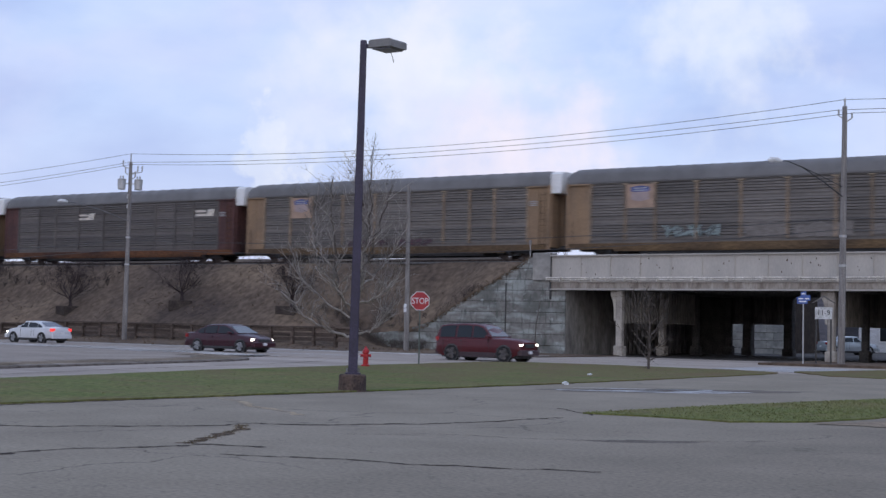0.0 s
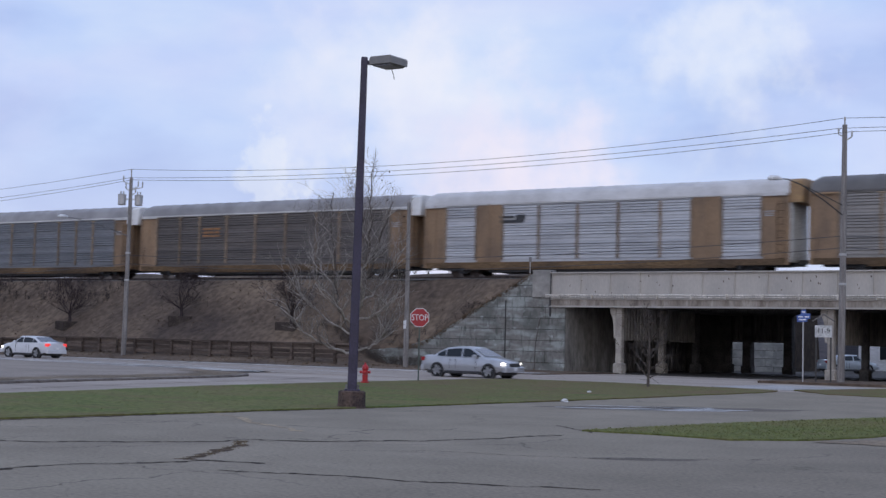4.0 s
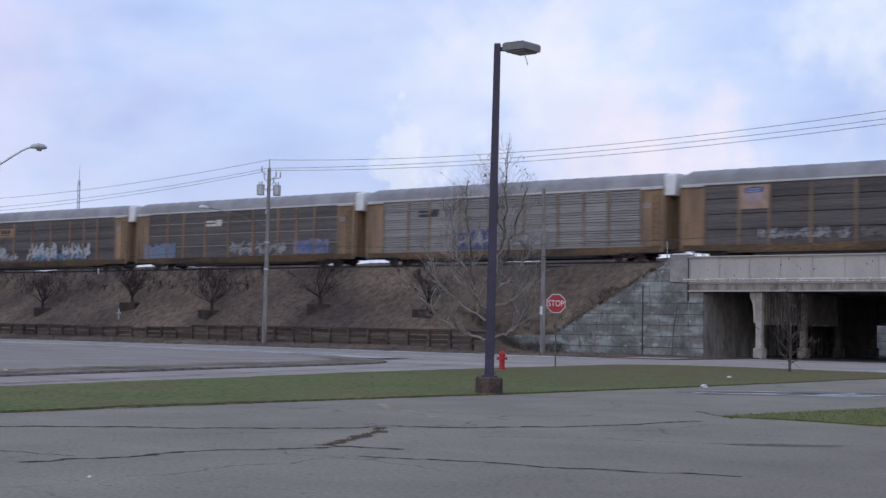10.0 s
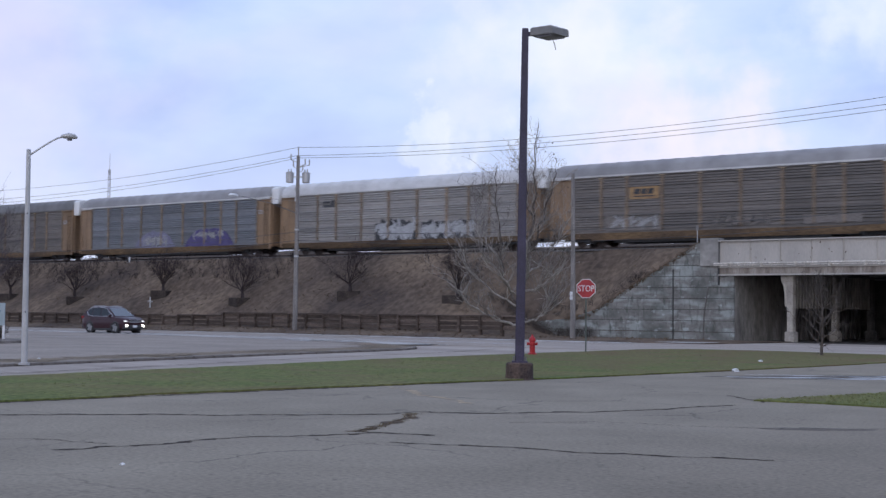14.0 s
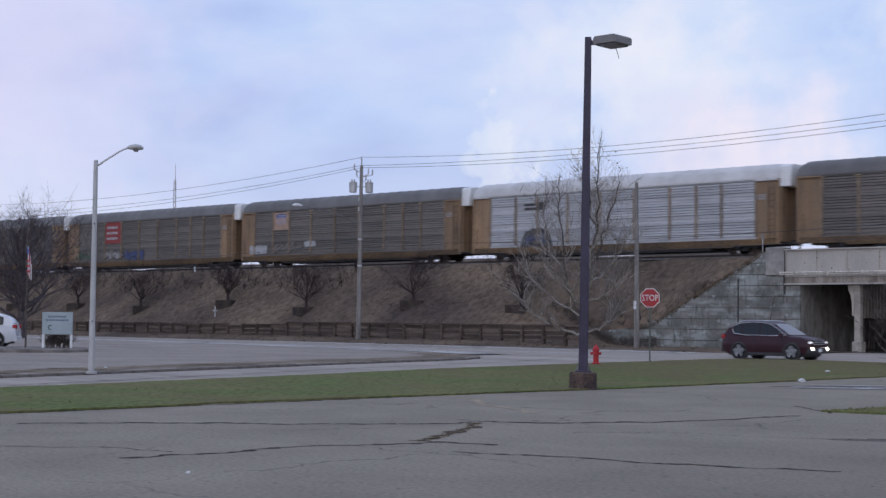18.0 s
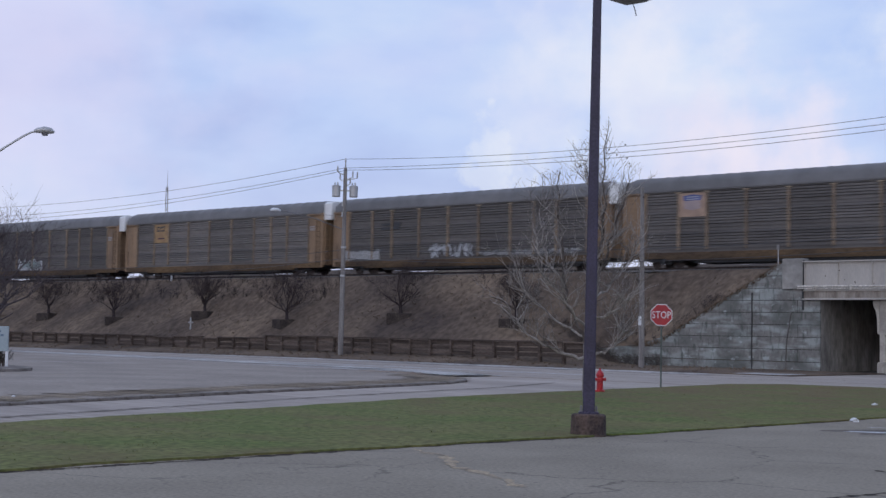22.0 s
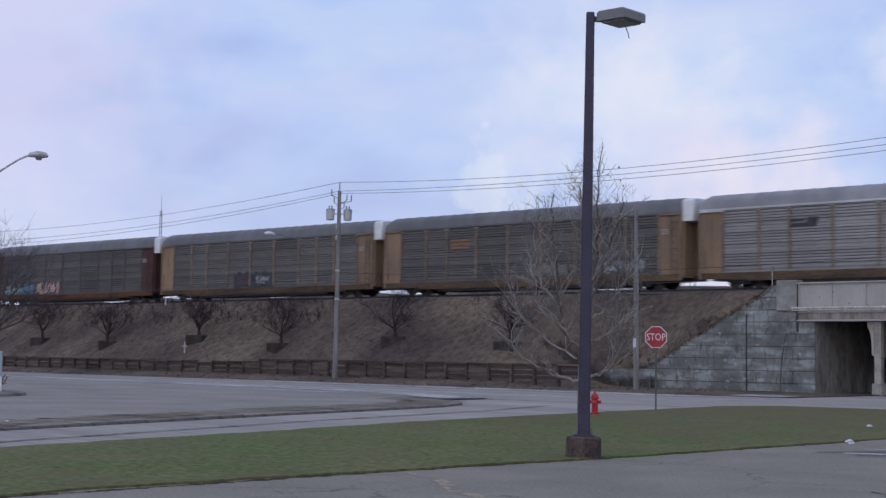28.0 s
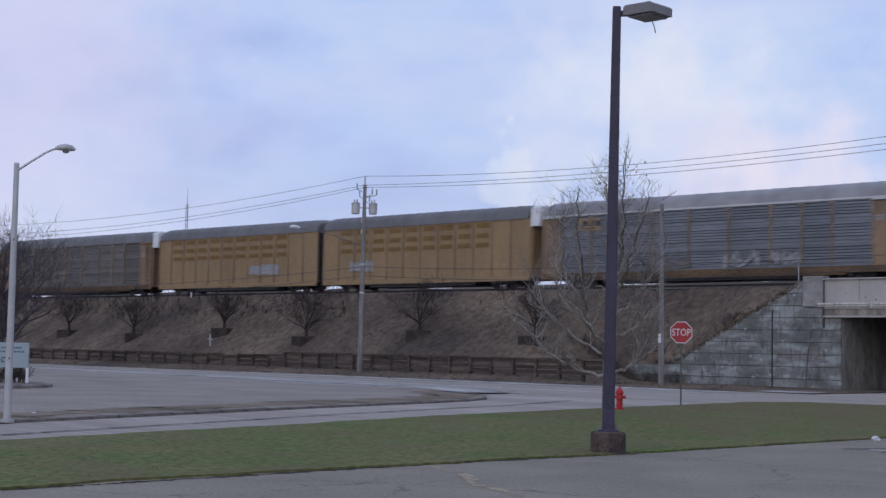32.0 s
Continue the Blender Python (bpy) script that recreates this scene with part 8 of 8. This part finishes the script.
    for x0, x1 in ((L - 0.18, L + 0.05), (-0.05, 0.16)):
        bm = BM()
        bbox(bm, x0, x1, -h * 0.92, h * 0.92, sill + 0.08, sill + 0.34, 0.04)
        part("bumper", bm, spec.get("trim", paint), root)
    bm = BM()
    box(bm, L + 0.05, L + 0.06, -0.15, 0.15, sill + 0.16, sill + 0.30)
    part("plate", bm, M["white_metal"], root)
    bm = BM()
    box(bm, -0.06, -0.05, -0.15, 0.15, sill + 0.34, sill + 0.48)
    part("plate", bm, M["white_metal"], root)
    bm = BM()
    box(bm, 0.3, L - 0.3, -h * 0.8, h * 0.8, 0.16, 0.34)
    part("underbody", bm, M["black"], root)
    # wheels in dark arches
    R = spec["wheel"]
    wheels = []
    for x in spec["axles"]:
        for s in (-1, 1):
            bm = BM()
            tube(bm, [(x, s * h * 1.004, R), (x, s * h * 0.75, R)], R + 0.055, 20)
            part("wheel_arch", bm, M["black"], root)
            wheel = part("wheel", rim_mesh(R, spec.get("alloy", "rim")), None, root, m=pose(x, s * (h - 0.085), R, 0, 0, 0 if s < 0 else 180))
            part("tyre", tyre_mesh(R), None, wheel)
            wheels.append((wheel, x, s * (h - 0.085), R, s))
    if spec.get("rack"):
        for s in (-1, 1):
            bm = BM()
            tube(bm, [(r1 + 0.4, s * w * 0.82, roof), (r1 + 0.5, s * w * 0.82, roof + 0.07), (f1 - 0.5, s * w * 0.82, roof + 0.07), (f1 - 0.4, s * w * 0.82, roof)], 0.018, 6)
            part("roof_rail", bm, M["plastic"], root)
    return root, wheels


def rim_mesh(R, metal):
    """A five-spoked alloy star before the dark well of the wheel."""
    key = ("rim", R, metal)
    if key not in cache:
        bm = BM()
        r = R * 0.74
        star = []
        for k in range(5):
            a = 2 * math.pi * k / 5
            for d, q in ((-0.27, 0.97), (0.0, 1.0), (0.27, 0.97), (math.pi / 5, 0.36)):
                star.append((math.cos(a + d) * r * q, math.sin(a + d) * r * q))
        extrude_xz(bm, star, -0.108, -0.088)
        bmesh.ops.triangulate(bm, faces=[f for f in bm.faces if len(f.verts) > 4])
        cache[key] = mesh_of("wheel", bm, M[metal])
    return cache[key]


def tyre_mesh(R):
    key = ("tyre", R)
    if key not in cache:
        bm = BM()
        rings = []
        n = 24
        for k in range(n):
            a = 2 * math.pi * k / n
            c, s = math.cos(a), math.sin(a)
            rings.append([bm.verts.new((c * q, y, s * q)) for q, y in ((R * 0.74, -0.09), (R * 0.9, -0.105), (R * 0.985, -0.085), (R, -0.05), (R, 0.05), (R * 0.985, 0.085), (R * 0.9, 0.105), (R * 0.74, 0.09))])
        skin(bm, rings + rings[:1], caps=False)
        tube(bm, [(0, -0.091, 0), (0, 0.08, 0)], R * 0.75, 20)
        cache[key] = mesh_of("tyre", bm, M["tyre"])
    return cache[key]


def car_paint(name, color, metal=0.3, gloss=0.5):
    m = material(name, color, tuple(c * 0.88 for c in color), 0.28, metal, scale=1.5, grain=40, bump=0, grain_mix=0.06)
    coat = m.node_tree.nodes["Principled BSDF"]
    coat.inputs["Coat Weight"].default_value, coat.inputs["Coat Roughness"].default_value, coat.inputs["Coat IOR"].default_value = gloss, 0.06, 1.5
    coat.inputs["Specular IOR Level"].default_value = 0.25 + 0.4 * gloss
    return m


def sedan_spec(L=4.85, W=1.83, roof=1.46, lights=True, brake=False):
    k = roof / 1.46
    return {"length": L, "width": W, "belt": 0.96, "roof": roof, "cabin": (L - 1.30, L - 2.15, 1.55, 0.80),
            "roofline": ((0.62, 0.98), (1.00, 1.20 * k), (1.42, 1.385 * k), (1.85, 1.445 * k), (2.35, roof), (2.75, 1.448 * k), (L - 1.92, 1.37 * k), (L - 1.55, 1.19 * k), (L - 1.12, 0.97)),
            "panes": ((0.98, 1.40), (1.46, 2.30), (2.40, L - 1.42)), "screen": (2, 6),
            "profile": ((0.0, 0.72, 0.80), (0.05, 0.94, 0.88), (0.35, 1.03, 0.95), (0.9, 1.03, 0.99), (1.6, 0.99, 1.0), (L - 1.6, 0.98, 1.0), (L - 1.15, 0.96, 0.99), (L - 0.7, 0.90, 0.96), (L - 0.32, 0.82, 0.91), (L - 0.08, 0.72, 0.82), (L, 0.56, 0.74)),
            "front_lamp": L - 0.12, "rear_lamp": 0.04, "lamp_z": 0.68, "tail_z": 0.84, "axles": (0.98, L - 0.92), "wheel": 0.325, "lights": lights, "brake": brake}


def suv_spec(L=4.75, W=1.82, roof=1.74, boxy=True, trim=None):
    if boxy:
        line = ((0.03, 1.12), (0.13, 1.48), (0.26, roof - 0.07), (0.6, roof - 0.01), (1.6, roof + 0.02), (2.3, roof - 0.01), (L - 2.16, roof - 0.08), (L - 1.90, 1.46), (L - 1.58, 1.12))
        panes = ((0.24, 1.10), (1.20, 2.02), (2.10, L - 1.86))
    else:
        line = ((0.08, 1.10), (0.30, 1.42), (0.55, 1.56), (1.0, roof - 0.03), (1.7, roof), (2.2, roof - 0.02), (L - 1.98, roof - 0.10), (L - 1.5, 1.36), (L - 1.0, 1.06))
        panes = ((0.62, 1.05), (1.12, 1.98), (2.06, L - 1.35))
    s = {"length": L, "width": W, "belt": 1.08, "roof": roof, "cabin": (L - 1.42, L - 2.02, 0.30, 0.06) if boxy else (L - 1.05, L - 1.85, 0.85, 0.12),
         "roofline": line, "panes": panes, "screen": (2, 6),
         "profile": ((0.0, 0.85, 0.92), (0.05, 1.08, 0.96), (0.4, 1.10, 0.99), (1.3, 1.10, 1.0), (L - 1.4, 1.10, 1.0), (L - 1.0, 1.08, 0.99), (L - 0.5, 1.05, 0.97), (L - 0.18, 1.0 if boxy else 0.95, 0.94), (L - 0.04, 0.90, 0.89), (L, 0.62, 0.84)),
         "front_lamp": L - 0.04, "rear_lamp": 0.0, "lamp_z": 0.80, "tail_z": 1.02, "axles": (0.95, L - 0.88), "wheel": 0.37, "lights": True, "boxy": boxy, "rack": boxy}
    if trim:
        s["trim"] = trim
    return s


traffic = {}
traffic["red_suv"] = vehicle("suv", pose(11, -27, 0), "dark red boxy SUV with grey lower trim and lit headlights", car_paint("dark_red_paint", (0.092, 0.014, 0.018), 0.1, 0.2), suv_spec(trim=material("grey_cladding", (0.060, 0.035, 0.038), None, 0.6, bump=0)) | {"alloy": "dull_rim"})
traffic["maroon"] = vehicle("sedan", pose(-5.5, -27, 0), "dark maroon sedan with lit headlights", car_paint("maroon_paint", (0.050, 0.013, 0.020), 0.0, 0.2), sedan_spec(4.95, 1.86, 1.48))
traffic["silver"] = vehicle("sedan", pose(-20, -27, 0), "silver sedan with lit headlights", car_paint("silver_paint", (0.46, 0.47, 0.49), 0.5), sedan_spec(4.8, 1.82, 1.46))
traffic["white"] = vehicle("sedan", pose(-26.8, -21.5, 0, 0, 0, 180), "white sedan with glowing brake lights", car_paint("white_paint", (0.66, 0.67, 0.69), 0.0), sedan_spec(4.6, 1.75, 1.40, True, True))
traffic["dark_suv"] = vehicle("suv", pose(-45, -25, 0), "dark maroon crossover SUV with lit headlights", car_paint("dark_paint", (0.040, 0.012, 0.018), 0.0, 0.12), {**suv_spec(4.55, 1.82, 1.75, False, M["plastic"]), "fog": True, "chrome": True})
traffic["pale_hatch"] = vehicle("suv", pose(-17.6, -46.7, 0.05, 0, 0, 230), "white minivan waiting by the paving", car_paint("white_paint_second", (0.62, 0.63, 0.66), 0.0), suv_spec(4.6, 1.8, 1.72, False))
traffic["parked"] = vehicle("sedan", pose(9.1, 24.2, 0, 0, 0, 50), "pale grey sedan parked past the bridge", car_paint("pale_grey_paint", (0.42, 0.46, 0.48), 0.3), sedan_spec(4.6, 1.78, 1.42, False))


def turned(rows, wheels, t0, t1):
    """Spin wheels with the way the car goes between t0 and t1."""
    def at(t):
        for (a, x), (b, y) in zip(rows, rows[1:]):
            if a <= t <= b:
                return x + (y - x) * (t - a) / (b - a)
        return rows[-1][1]
    for wheel, x, y, R, s in wheels:
        keys, t = [], t0
        base = at(t0)
        def wp(t):
            ang = math.degrees((at(t) - base) / R)
            return Matrix.Translation((x, y, R)) @ pose(0, 0, 0, 0, ang, 0) @ pose(0, 0, 0, 0, 0, 0 if s < 0 else 180)
        keys.append((0.0, wp(t0))) if t0 > 0 else None
        while t <= t1 + 1e-6:
            keys.append((t, wp(t)))
            t += 1 / 30
        if t1 < 31.9:
            keys.append((32.0, wp(t1)))
        walk(wheel, keys)


def motions():
    for car, off in train:
        rows = []
        for t in range(0, 33, 4):
            run = 0.0753 + 25.733 * t - 0.0230 * t * t + 0.000148 * t ** 3
            rows.append((t, pose(off + run, 0, RAIL)))
        walk(car, rows)
    ways = {
        "red_suv": ([(0, 11.0), (0.5, 15.9), (1.0, 21.4), (1.5, 26.4), (2.0, 31.5), (4, 52), (32, 340)], -27.0, 0, 2.4),
        "maroon": ([(0, -5.5), (1, 5.4), (2, 16.4), (3, 27.2), (4, 38), (32, 340)], -27.0, 0, 3.6),
        "silver": ([(0, -30.9), (1, -20.5), (2, -10.3), (3, -0.1), (5.5, 25.6), (7, 41), (32, 300)], -27.0, 0, 6.5),
        "dark_suv": ([(0, -188), (12.4, -49.5), (13, -42.75), (16, -8.75), (17, 2.45), (18, 13.6), (18.5, 19.2), (20, 36.0), (32, 170)], -26.3, 12.4, 19.2),
    }
    for n, (rows, y, t0, t1) in ways.items():
        car, wheels = traffic[n]
        half = 2.42
        walk(car, [(t, pose(x - half, y, -0.022)) for t, x in rows])
        turned(rows, wheels, t0, t1)
    car, wheels = traffic["white"]
    walk(car, [(t, pose(x + 2.3, -21.5, -0.022, 0, 0, 180)) for t, x in ((0, -27.2), (3.4, -27.4), (4.6, -28.2), (5.5, -30.2), (6, -31.8), (7, -34.9), (8, -39.6), (9, -45.4), (10.5, -56), (14, -90), (32, -290))])
    car, wheels = traffic["pale_hatch"]
    walk(car, [(t, pose(-17.6, -46.7, 0.05, 0, 0, 230)) for t in (0, 32)])


motions()
